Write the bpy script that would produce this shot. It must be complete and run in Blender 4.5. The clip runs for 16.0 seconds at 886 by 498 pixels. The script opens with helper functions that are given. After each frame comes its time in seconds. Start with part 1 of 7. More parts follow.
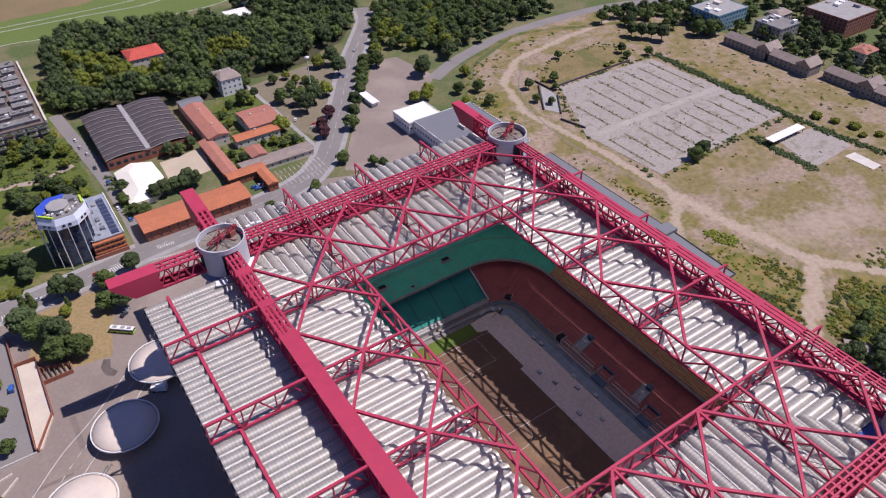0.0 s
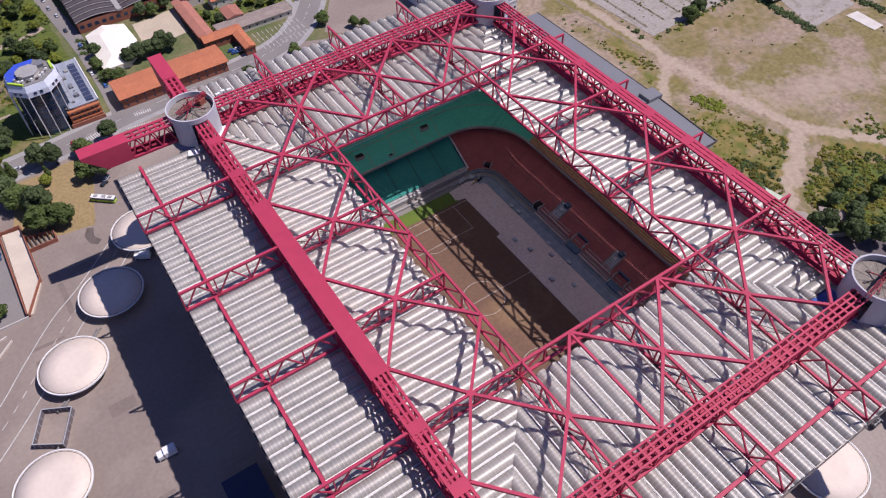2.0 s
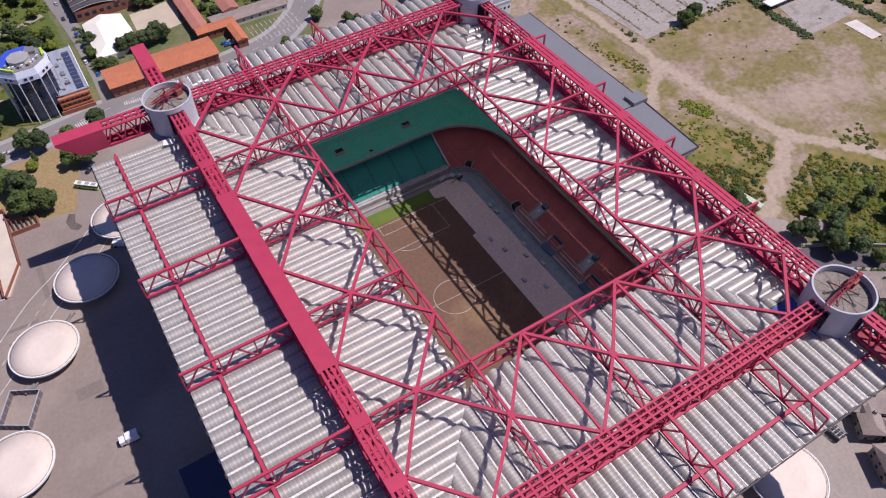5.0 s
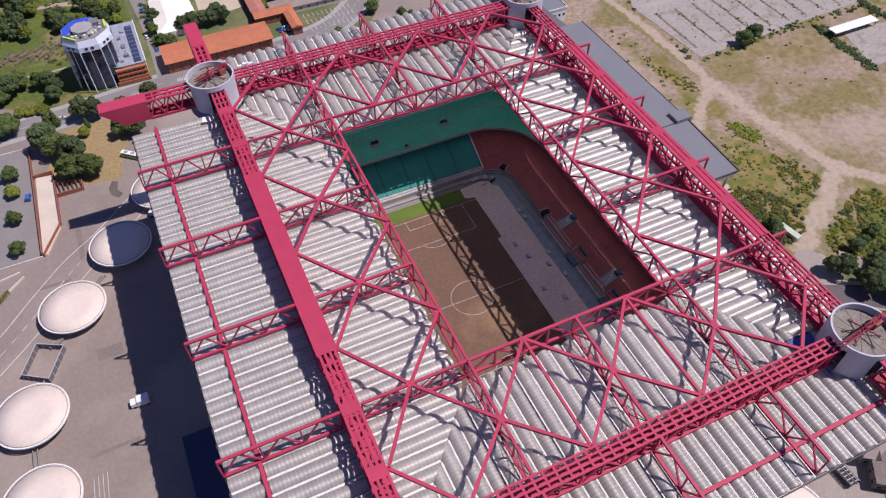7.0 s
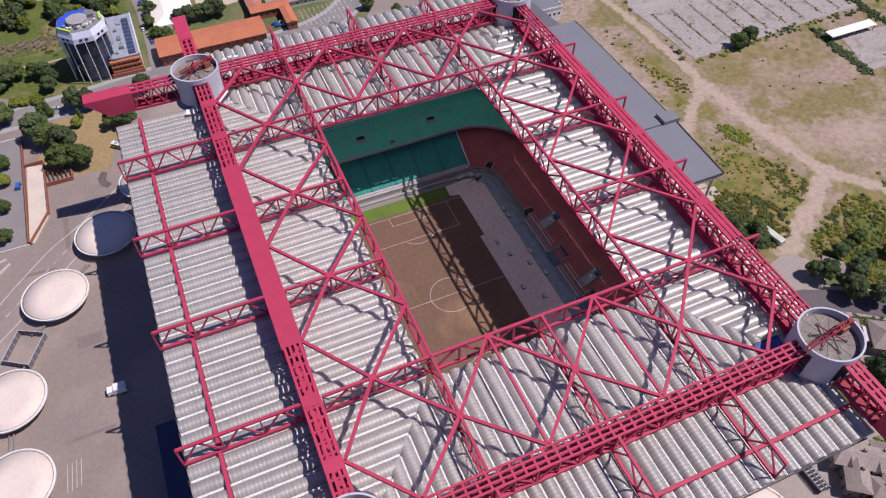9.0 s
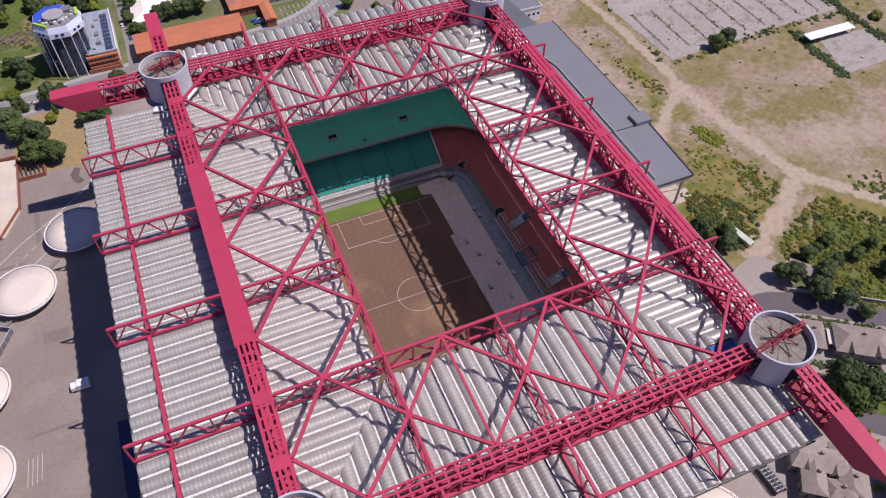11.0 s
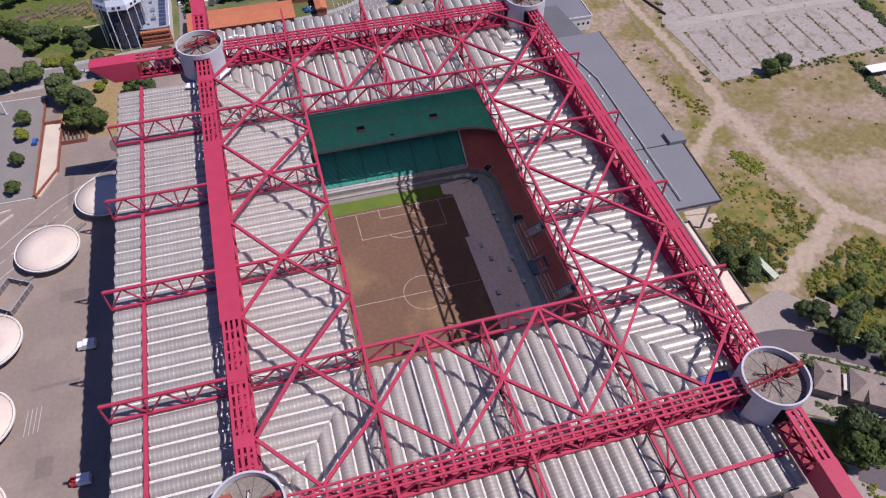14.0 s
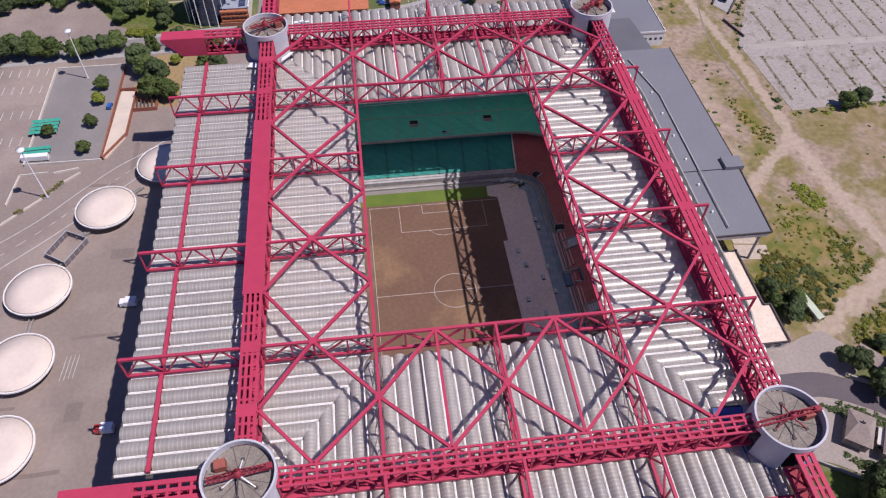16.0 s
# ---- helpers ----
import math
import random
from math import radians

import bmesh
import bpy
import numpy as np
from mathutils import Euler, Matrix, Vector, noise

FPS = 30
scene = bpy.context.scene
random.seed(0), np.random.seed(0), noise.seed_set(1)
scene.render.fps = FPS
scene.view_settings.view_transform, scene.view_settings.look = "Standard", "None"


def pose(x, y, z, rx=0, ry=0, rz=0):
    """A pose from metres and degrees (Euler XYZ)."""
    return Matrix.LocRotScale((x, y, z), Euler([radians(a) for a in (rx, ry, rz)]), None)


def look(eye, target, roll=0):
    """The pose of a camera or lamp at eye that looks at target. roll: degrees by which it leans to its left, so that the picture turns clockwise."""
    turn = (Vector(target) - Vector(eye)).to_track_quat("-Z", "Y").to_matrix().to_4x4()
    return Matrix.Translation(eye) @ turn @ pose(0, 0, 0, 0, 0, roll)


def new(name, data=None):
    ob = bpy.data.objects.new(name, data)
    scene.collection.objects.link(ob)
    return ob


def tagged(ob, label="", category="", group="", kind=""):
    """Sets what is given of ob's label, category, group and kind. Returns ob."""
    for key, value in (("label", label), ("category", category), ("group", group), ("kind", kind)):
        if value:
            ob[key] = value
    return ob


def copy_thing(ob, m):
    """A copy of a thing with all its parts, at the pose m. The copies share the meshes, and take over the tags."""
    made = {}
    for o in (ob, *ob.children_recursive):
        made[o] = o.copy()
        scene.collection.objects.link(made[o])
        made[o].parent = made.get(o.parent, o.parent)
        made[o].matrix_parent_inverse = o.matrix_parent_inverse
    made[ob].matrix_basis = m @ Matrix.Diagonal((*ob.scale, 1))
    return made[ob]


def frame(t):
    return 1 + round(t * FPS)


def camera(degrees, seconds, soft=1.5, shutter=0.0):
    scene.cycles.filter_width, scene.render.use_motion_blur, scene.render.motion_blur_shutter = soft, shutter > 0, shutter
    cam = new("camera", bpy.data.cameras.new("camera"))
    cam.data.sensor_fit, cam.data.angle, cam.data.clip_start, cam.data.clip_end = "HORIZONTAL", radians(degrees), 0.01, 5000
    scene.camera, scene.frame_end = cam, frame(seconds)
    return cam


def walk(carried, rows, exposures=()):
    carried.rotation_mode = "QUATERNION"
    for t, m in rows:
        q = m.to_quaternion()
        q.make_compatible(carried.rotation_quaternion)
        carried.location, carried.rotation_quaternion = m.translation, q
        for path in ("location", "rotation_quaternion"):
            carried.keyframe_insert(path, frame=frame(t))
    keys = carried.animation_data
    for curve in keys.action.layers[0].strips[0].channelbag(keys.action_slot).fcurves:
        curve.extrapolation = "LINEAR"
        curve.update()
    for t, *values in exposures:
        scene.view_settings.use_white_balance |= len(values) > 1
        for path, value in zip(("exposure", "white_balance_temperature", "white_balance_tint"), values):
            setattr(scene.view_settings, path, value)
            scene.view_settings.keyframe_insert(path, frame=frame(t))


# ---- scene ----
cam = camera(63.82, 16.0, soft=1.2)
ROWS = [
    (0.0, -124.42, -137.89, 247.22, 51.190, 0.588, -34.135),
    (0.5, -121.98, -139.32, 247.76, 47.208, 0.703, -34.135),
    (1.0, -119.48, -140.71, 248.22, 43.722, 0.748, -34.114),
    (1.5, -116.87, -142.08, 248.62, 40.700, 0.764, -34.071),
    (2.0, -114.15, -143.55, 248.94, 40.278, 0.820, -34.083),
    (2.5, -111.47, -145.25, 249.16, 40.172, 0.834, -34.042),
    (3.0, -108.81, -147.08, 249.23, 40.100, 0.824, -34.010),
    (3.5, -106.20, -148.89, 249.14, 40.073, 0.818, -33.973),
    (6.0, -93.87, -157.85, 248.13, 40.371, 0.289, -28.778),
    (6.5, -91.20, -159.64, 248.00, 40.412, 0.171, -26.908),
    (7.0, -88.38, -161.42, 247.91, 40.432, 0.104, -24.924),
    (7.5, -85.40, -163.17, 247.82, 40.436, 0.070, -23.521),
    (8.0, -82.39, -164.91, 247.80, 40.415, 0.098, -23.503),
    (8.5, -79.36, -166.54, 247.85, 40.405, 0.093, -23.443),
    (9.0, -76.33, -168.01, 248.00, 40.300, 0.047, -23.386),
    (11.5, -60.84, -174.39, 249.24, 40.088, -0.429, -23.023),
    (12.0, -57.83, -175.61, 249.14, 40.096, -0.451, -23.049),
    (12.5, -54.89, -176.78, 248.77, 40.148, -0.480, -23.079),
    (13.0, -51.89, -177.81, 248.17, 40.208, -0.497, -22.736),
    (13.5, -48.73, -178.60, 247.46, 40.289, -0.616, -18.663),
    (14.0, -45.42, -179.46, 246.94, 40.301, -0.709, -15.680),
    (14.5, -42.11, -180.39, 246.74, 40.315, -0.667, -15.443),
    (15.0, -38.79, -181.50, 246.81, 40.337, -0.652, -12.931),
    (15.5, -35.46, -182.76, 247.03, 40.343, -0.695, -10.118),
    (16.0, -32.14, -183.92, 247.21, 40.330, -0.746, -7.277),
]
walk(cam, [(t, pose(x, y, z, rx, ry, rz)) for t, x, y, z, rx, ry, rz in ROWS], [(0.0, 0.12, 6150, 22), (16.0, 0.12, 6150, 22)])

# ---- light ----
SUN = Vector((35.0, -15.4, 67.2)).normalized()
world = bpy.data.worlds.new("sky")
scene.world = world
world.use_nodes = True
wn = world.node_tree.nodes
sky = wn.new("ShaderNodeTexSky")
sky.sky_type = "NISHITA"
sky.sun_disc = False
sky.sun_elevation = math.asin(SUN.z)
sky.sun_rotation = math.atan2(SUN.x, SUN.y)
sky.air_density, sky.dust_density, sky.ozone_density = 1.0, 0.4, 3.0
wn["Background"].inputs["Strength"].default_value = 0.055
blue_shift = wn.new("ShaderNodeMix")
blue_shift.data_type, blue_shift.blend_type = "RGBA", "MULTIPLY"
blue_shift.inputs[0].default_value = 1.0
blue_shift.inputs[7].default_value = (0.90, 0.91, 1.32, 1.0)
world.node_tree.links.new(sky.outputs["Color"], blue_shift.inputs[6])
world.node_tree.links.new(blue_shift.outputs[2], wn["Background"].inputs["Color"])
sun_data = bpy.data.lights.new("sun", "SUN")
sun_data.energy, sun_data.angle, sun_data.color = 4.4, radians(0.53), (1.0, 0.94, 0.86)
sun = new("sun", sun_data)
sun.matrix_world = look(SUN * 500, (0, 0, 0))
scene.view_settings.exposure = 0.0


# ---- materials ----
def mat(name, color, rough=0.8, other=None, scale=0.3, amount=0.5, grain=4.0, grain_amount=0.12, metal=0.0,
        bump=0.0, bump_scale=4.0, spread=0.0, third=None, third_scale=0.05, third_at=0.55, spec=0.3):
    """A surface of one colour mixed with another in blotches, with finer grain, random shade by object and relief."""
    m = bpy.data.materials.new(name)
    m.use_nodes = True
    nt = m.node_tree
    b = nt.nodes["Principled BSDF"]
    b.inputs["Roughness"].default_value, b.inputs["Metallic"].default_value = rough, metal
    b.inputs["Specular IOR Level"].default_value = spec
    pos = nt.nodes.new("ShaderNodeNewGeometry").outputs["Position"]

    def noise_tex(s, detail=5.0):
        n = nt.nodes.new("ShaderNodeTexNoise")
        n.inputs["Scale"].default_value, n.inputs["Detail"].default_value = s, detail
        nt.links.new(pos, n.inputs["Vector"])
        return n.outputs["Fac"]

    def ramp(fac, lo, hi):
        r = nt.nodes.new("ShaderNodeMapRange")
        r.inputs["From Min"].default_value, r.inputs["From Max"].default_value = lo, hi
        nt.links.new(fac, r.inputs["Value"])
        return r.outputs["Result"]

    def mix(fac, a, c, kind="MIX"):
        x = nt.nodes.new("ShaderNodeMix")
        x.data_type, x.blend_type = "RGBA", kind
        for sock, v in ((x.inputs[0], fac), (x.inputs[6], a), (x.inputs[7], c)):
            if isinstance(v, (int, float)):
                sock.default_value = v
            elif isinstance(v, tuple):
                sock.default_value = (*v, 1.0)
            else:
                nt.links.new(v, sock)
        return x.outputs[2]

    col = color
    if other:
        f = ramp(noise_tex(scale), 0.5 - amount * 0.4, 0.5 + amount * 0.4)
        col = mix(f, color, other)
    if third:
        col = mix(ramp(noise_tex(third_scale, 8.0), third_at - 0.06, third_at + 0.06), col, third)
    g = nt.nodes.new("ShaderNodeMapRange")
    g.inputs["From Min"].default_value, g.inputs["From Max"].default_value = 0.25, 0.75
    g.inputs["To Min"].default_value, g.inputs["To Max"].default_value = 1 - grain_amount, 1 + grain_amount
    nt.links.new(noise_tex(grain, 3.0), g.inputs["Value"])
    col = mix(1.0, col, g.outputs["Result"], "MULTIPLY")
    if spread:
        o = nt.nodes.new("ShaderNodeObjectInfo")
        r = nt.nodes.new("ShaderNodeMapRange")
        r.inputs["To Min"].default_value, r.inputs["To Max"].default_value = 1 - spread, 1 + spread
        nt.links.new(o.outputs["Random"], r.inputs["Value"])
        col = mix(1.0, col, r.outputs["Result"], "MULTIPLY")
    nt.links.new(col, b.inputs["Base Color"])
    if bump:
        bn = nt.nodes.new("ShaderNodeBump")
        bn.inputs["Strength"].default_value, bn.inputs["Distance"].default_value = bump, 0.3
        nt.links.new(noise_tex(bump_scale), bn.inputs["Height"])
        nt.links.new(bn.outputs["Normal"], b.inputs["Normal"])
    return m


def seamed(name, color, dark, pitch, width, rough, metal=0.0, spread=0.05, stain=0.25, clear=0.42):
    """Sheet metal with thin pale cross seams along the object's own x and long stains."""
    m = mat(name, color, rough, dark, 0.12, 0.8, 2.0, 0.06, metal, spread=spread, spec=0.5)
    nt = m.node_tree
    b = nt.nodes["Principled BSDF"]
    src = b.inputs["Base Color"].links[0].from_socket
    tc = nt.nodes.new("ShaderNodeTexCoord")
    sep = nt.nodes.new("ShaderNodeSeparateXYZ")
    nt.links.new(tc.outputs["Object"], sep.inputs["Vector"])

    def math_node(op, a, c=None):
        n = nt.nodes.new("ShaderNodeMath")
        n.operation = op
        for i, v in enumerate((a, c)):
            if v is None:
                continue
            if isinstance(v, (int, float)):
                n.inputs[i].default_value = v
            else:
                nt.links.new(v, n.inputs[i])
        return n.outputs[0]

    fr = math_node("FRACT", math_node("MULTIPLY", math_node("ADD", sep.outputs["X"], 400.0 * pitch + width / 2), 1.0 / pitch))
    line = math_node("LESS_THAN", fr, width / pitch)
    n = nt.nodes.new("ShaderNodeTexNoise")
    n.inputs["Scale"].default_value = 1.0
    mp = nt.nodes.new("ShaderNodeMapping")
    mp.inputs["Scale"].default_value = (0.9, 0.08, 0.08)
    nt.links.new(tc.outputs["Object"], mp.inputs["Vector"])
    nt.links.new(mp.outputs["Vector"], n.inputs["Vector"])
    shade = math_node("SUBTRACT", 1.0 + stain * 0.5, math_node("MULTIPLY", n.outputs["Fac"], stain))
    shade = math_node("MULTIPLY", shade, math_node("ADD", 0.95, math_node("MULTIPLY", line, 0.26)))
    x = nt.nodes.new("ShaderNodeMix")
    x.data_type, x.blend_type = "RGBA", "MULTIPLY"
    x.inputs[0].default_value = 1.0
    nt.links.new(src, x.inputs[6])
    nt.links.new(shade, x.inputs[7])
    nt.links.new(x.outputs[2], b.inputs["Base Color"])
    through_light = nt.nodes.new("ShaderNodeBsdfTranslucent")
    through_light.inputs["Color"].default_value = (0.84, 0.84, 0.83, 1)
    both = nt.nodes.new("ShaderNodeMixShader")
    both.inputs[0].default_value = clear
    nt.links.new(b.outputs[0], both.inputs[1])
    nt.links.new(through_light.outputs[0], both.inputs[2])
    nt.links.new(both.outputs[0], nt.nodes["Material Output"].inputs["Surface"])
    return m


RED = mat("red_paint", (0.465, 0.047, 0.094), 0.5, (0.39, 0.04, 0.082), 0.25, 0.7, 3.0, 0.1, spread=0.06)
DARK_RED = mat("rusty_red_paint", (0.30, 0.03, 0.05), 0.6, (0.22, 0.03, 0.04), 0.4, 0.7)
STEEL = mat("dark_steel", (0.05, 0.045, 0.05), 0.6, (0.09, 0.07, 0.07), 1.0)
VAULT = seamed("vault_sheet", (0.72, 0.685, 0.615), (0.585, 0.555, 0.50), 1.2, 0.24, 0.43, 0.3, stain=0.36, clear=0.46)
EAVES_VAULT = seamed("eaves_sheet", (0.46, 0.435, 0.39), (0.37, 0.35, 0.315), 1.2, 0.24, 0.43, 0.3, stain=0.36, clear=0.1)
GUTTER = mat("white_gutter", (0.76, 0.745, 0.72), 0.6, (0.58, 0.57, 0.55), 0.5, 0.9, 1.5, 0.15)
TOWER = mat("pale_concrete", (0.53, 0.53, 0.56), 0.8, (0.42, 0.42, 0.45), 0.15, 0.7, 1.5, 0.08)
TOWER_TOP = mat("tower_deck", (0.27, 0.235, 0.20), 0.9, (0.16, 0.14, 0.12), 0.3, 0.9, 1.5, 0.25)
CONCRETE = mat("concrete", (0.36, 0.35, 0.34), 0.9, (0.27, 0.26, 0.25), 0.2, 0.7, 2.0, 0.12)
ASPHALT = mat("asphalt", (0.27, 0.218, 0.188), 0.9, (0.21, 0.171, 0.149), 0.03, 0.8, 0.6, 0.09, third=(0.30, 0.245, 0.208), third_scale=0.02)
ROADM = mat("road_asphalt", (0.245, 0.225, 0.212), 0.9, (0.19, 0.175, 0.167), 0.06, 0.7, 0.9, 0.08)
PAINT = mat("road_paint", (0.66, 0.65, 0.62), 0.8, (0.36, 0.35, 0.33), 0.8, 0.8)
GROUND = mat("mixed_ground", (0.11, 0.125, 0.045), 0.95, (0.19, 0.165, 0.09), 0.02, 0.8, 0.5, 0.2, third=(0.09, 0.12, 0.04), third_scale=0.03, third_at=0.52)
DIRT = mat("dry_earth", (0.25, 0.186, 0.128), 0.95, (0.325, 0.252, 0.19), 0.03, 0.9, 0.35, 0.3, third=(0.195, 0.16, 0.065), third_scale=0.04, third_at=0.52)
PATHM = mat("pale_dirt_track", (0.385, 0.31, 0.25), 0.95, (0.30, 0.235, 0.18), 0.06, 0.9, 0.6, 0.18)
WEED = mat("weedy_grass", (0.15, 0.135, 0.045), 0.95, (0.225, 0.17, 0.085), 0.07, 0.9, 0.5, 0.32, third=(0.085, 0.11, 0.026), third_scale=0.07, third_at=0.5, bump=0.5, bump_scale=1.2)
LUSH = mat("lush_grass", (0.115, 0.145, 0.026), 0.95, (0.07, 0.095, 0.022), 0.06, 0.9, 0.5, 0.3, third=(0.20, 0.165, 0.075), third_scale=0.03, third_at=0.6, bump=0.5, bump_scale=1.0)
INFIELD = mat("dry_infield", (0.225, 0.165, 0.088), 0.95, (0.18, 0.14, 0.07), 0.03, 0.8, 0.4, 0.12)
LAWN = mat("racetrack_grass", (0.135, 0.178, 0.045), 0.95, (0.105, 0.148, 0.037), 0.02, 0.8, 0.4, 0.1)
DRYGRASS = mat("dry_grass", (0.25, 0.185, 0.085), 0.95, (0.165, 0.135, 0.055), 0.06, 0.9, 0.5, 0.25, third=(0.135, 0.13, 0.045), third_scale=0.05, third_at=0.55)
PARKM = mat("park_ground", (0.235, 0.195, 0.15), 0.95, (0.17, 0.15, 0.085), 0.05, 0.9, 0.6, 0.2)
LOTM = mat("cracked_concrete", (0.345, 0.31, 0.278), 0.9, (0.285, 0.255, 0.225), 0.04, 0.8, 0.5, 0.16, third=(0.24, 0.21, 0.17), third_scale=0.13, third_at=0.6)
PITCH = mat("bare_pitch", (0.168, 0.10, 0.068), 0.95, (0.13, 0.078, 0.054), 0.05, 0.8, 0.6, 0.14, third=(0.22, 0.138, 0.082), third_scale=0.03, third_at=0.6)
TURF = mat("green_turf", (0.12, 0.17, 0.028), 0.95, (0.085, 0.135, 0.027), 0.1)
MAT_GREY = mat("grey_matting", (0.72, 0.60, 0.53), 0.9, (0.56, 0.46, 0.41), 0.08, 0.9, 0.7, 0.14)
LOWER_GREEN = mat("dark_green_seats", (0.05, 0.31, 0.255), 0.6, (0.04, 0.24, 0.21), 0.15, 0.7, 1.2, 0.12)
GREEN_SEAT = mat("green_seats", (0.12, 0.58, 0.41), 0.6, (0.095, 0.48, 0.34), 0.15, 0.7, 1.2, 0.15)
RED_SEAT = mat("red_seats", (0.42, 0.135, 0.125), 0.6, (0.31, 0.10, 0.10), 0.15, 0.7, 1.2, 0.15)
BLUE_SEAT = mat("blue_seats", (0.04, 0.09, 0.28), 0.6, (0.03, 0.07, 0.22), 0.15)
SLATE = mat("slate_grey_roof", (0.185, 0.19, 0.205), 0.6, (0.165, 0.17, 0.185), 0.05, 0.7, 1.0, 0.06)
ORANGE = mat("orange_tiles", (0.51, 0.175, 0.085), 0.85, (0.38, 0.135, 0.07), 0.2, 0.9, 1.5, 0.22)
BROWNTILE = mat("weathered_tiles", (0.40, 0.165, 0.115), 0.85, (0.30, 0.13, 0.10), 0.25, 0.8, 1.5, 0.2, spread=0.1)
GREYTILE = mat("grey_tiles", (0.34, 0.275, 0.235), 0.85, (0.22, 0.18, 0.16), 0.25, 0.8, 1.5, 0.2, spread=0.1)
BRICKM = mat("red_brick", (0.33, 0.13, 0.08), 0.85, (0.26, 0.10, 0.07), 0.3)
PLASTER = mat("pale_plaster", (0.66, 0.62, 0.55), 0.85, (0.56, 0.52, 0.46), 0.2, spread=0.08)
WHITE = mat("white_paint", (0.80, 0.80, 0.79), 0.6, (0.70, 0.70, 0.69), 0.2)
FABRIC = mat("cream_fabric", (0.84, 0.79, 0.68), 0.7, (0.77, 0.72, 0.62), 0.1)
DISC = mat("cream_membrane", (0.69, 0.59, 0.505), 0.6, (0.63, 0.54, 0.46), 0.06, 0.8, 0.6, 0.05)
DARKROOF = mat("dark_sheet_roof", (0.075, 0.06, 0.066), 0.85, (0.10, 0.085, 0.09), 0.1)
BLUE = mat("blue_roof", (0.045, 0.10, 0.55), 0.6, (0.04, 0.08, 0.45), 0.3)
NAVY = mat("navy_roof", (0.03, 0.045, 0.10), 0.6, (0.04, 0.05, 0.10), 0.2)
LIME = mat("lime_paint", (0.42, 0.62, 0.06), 0.7)
GLASS = mat("dark_glass", (0.02, 0.036, 0.07), 0.12, (0.03, 0.05, 0.09), 0.4, spec=0.7)
TYRE = mat("rubber", (0.02, 0.02, 0.02), 0.8)
CARS = [mat("car_paint_%s" % n, c, 0.35, spec=0.6) for n, c in (("white", (0.75, 0.75, 0.75)), ("silver", (0.45, 0.46, 0.48)), ("black", (0.03, 0.03, 0.035)), ("red", (0.5, 0.04, 0.03)), ("blue", (0.04, 0.12, 0.4)))]
BARK = mat("bark", (0.12, 0.085, 0.055), 0.95, (0.08, 0.06, 0.04), 2.0)
LEAF = [mat("foliage_%s" % n, a, 0.8, b, 0.6, 0.9, 2.5, 0.3, spread=0.22, spec=0.2) for n, a, b in (
    ("mid", (0.135, 0.18, 0.052), (0.085, 0.125, 0.04)),
    ("light", (0.25, 0.275, 0.04), (0.165, 0.20, 0.038)),
    ("deep", (0.112, 0.15, 0.06), (0.075, 0.11, 0.045)),
    ("plum", (0.13, 0.055, 0.062), (0.08, 0.036, 0.042)),
    ("olive", (0.235, 0.21, 0.04), (0.16, 0.155, 0.034)))]
for leaf_mat in LEAF:
    leaf_tree = leaf_mat.node_tree
    leaf_bsdf = leaf_tree.nodes["Principled BSDF"]
    glow_through = leaf_tree.nodes.new("ShaderNodeBsdfTranslucent")
    leaf_tree.links.new(leaf_bsdf.inputs["Base Color"].links[0].from_socket, glow_through.inputs["Color"])
    leaf_mix = leaf_tree.nodes.new("ShaderNodeMixShader")
    leaf_mix.inputs[0].default_value = 0.3
    leaf_tree.links.new(leaf_bsdf.outputs[0], leaf_mix.inputs[1])
    leaf_tree.links.new(glow_through.outputs[0], leaf_mix.inputs[2])
    leaf_tree.links.new(leaf_mix.outputs[0], leaf_tree.nodes["Material Output"].inputs["Surface"])



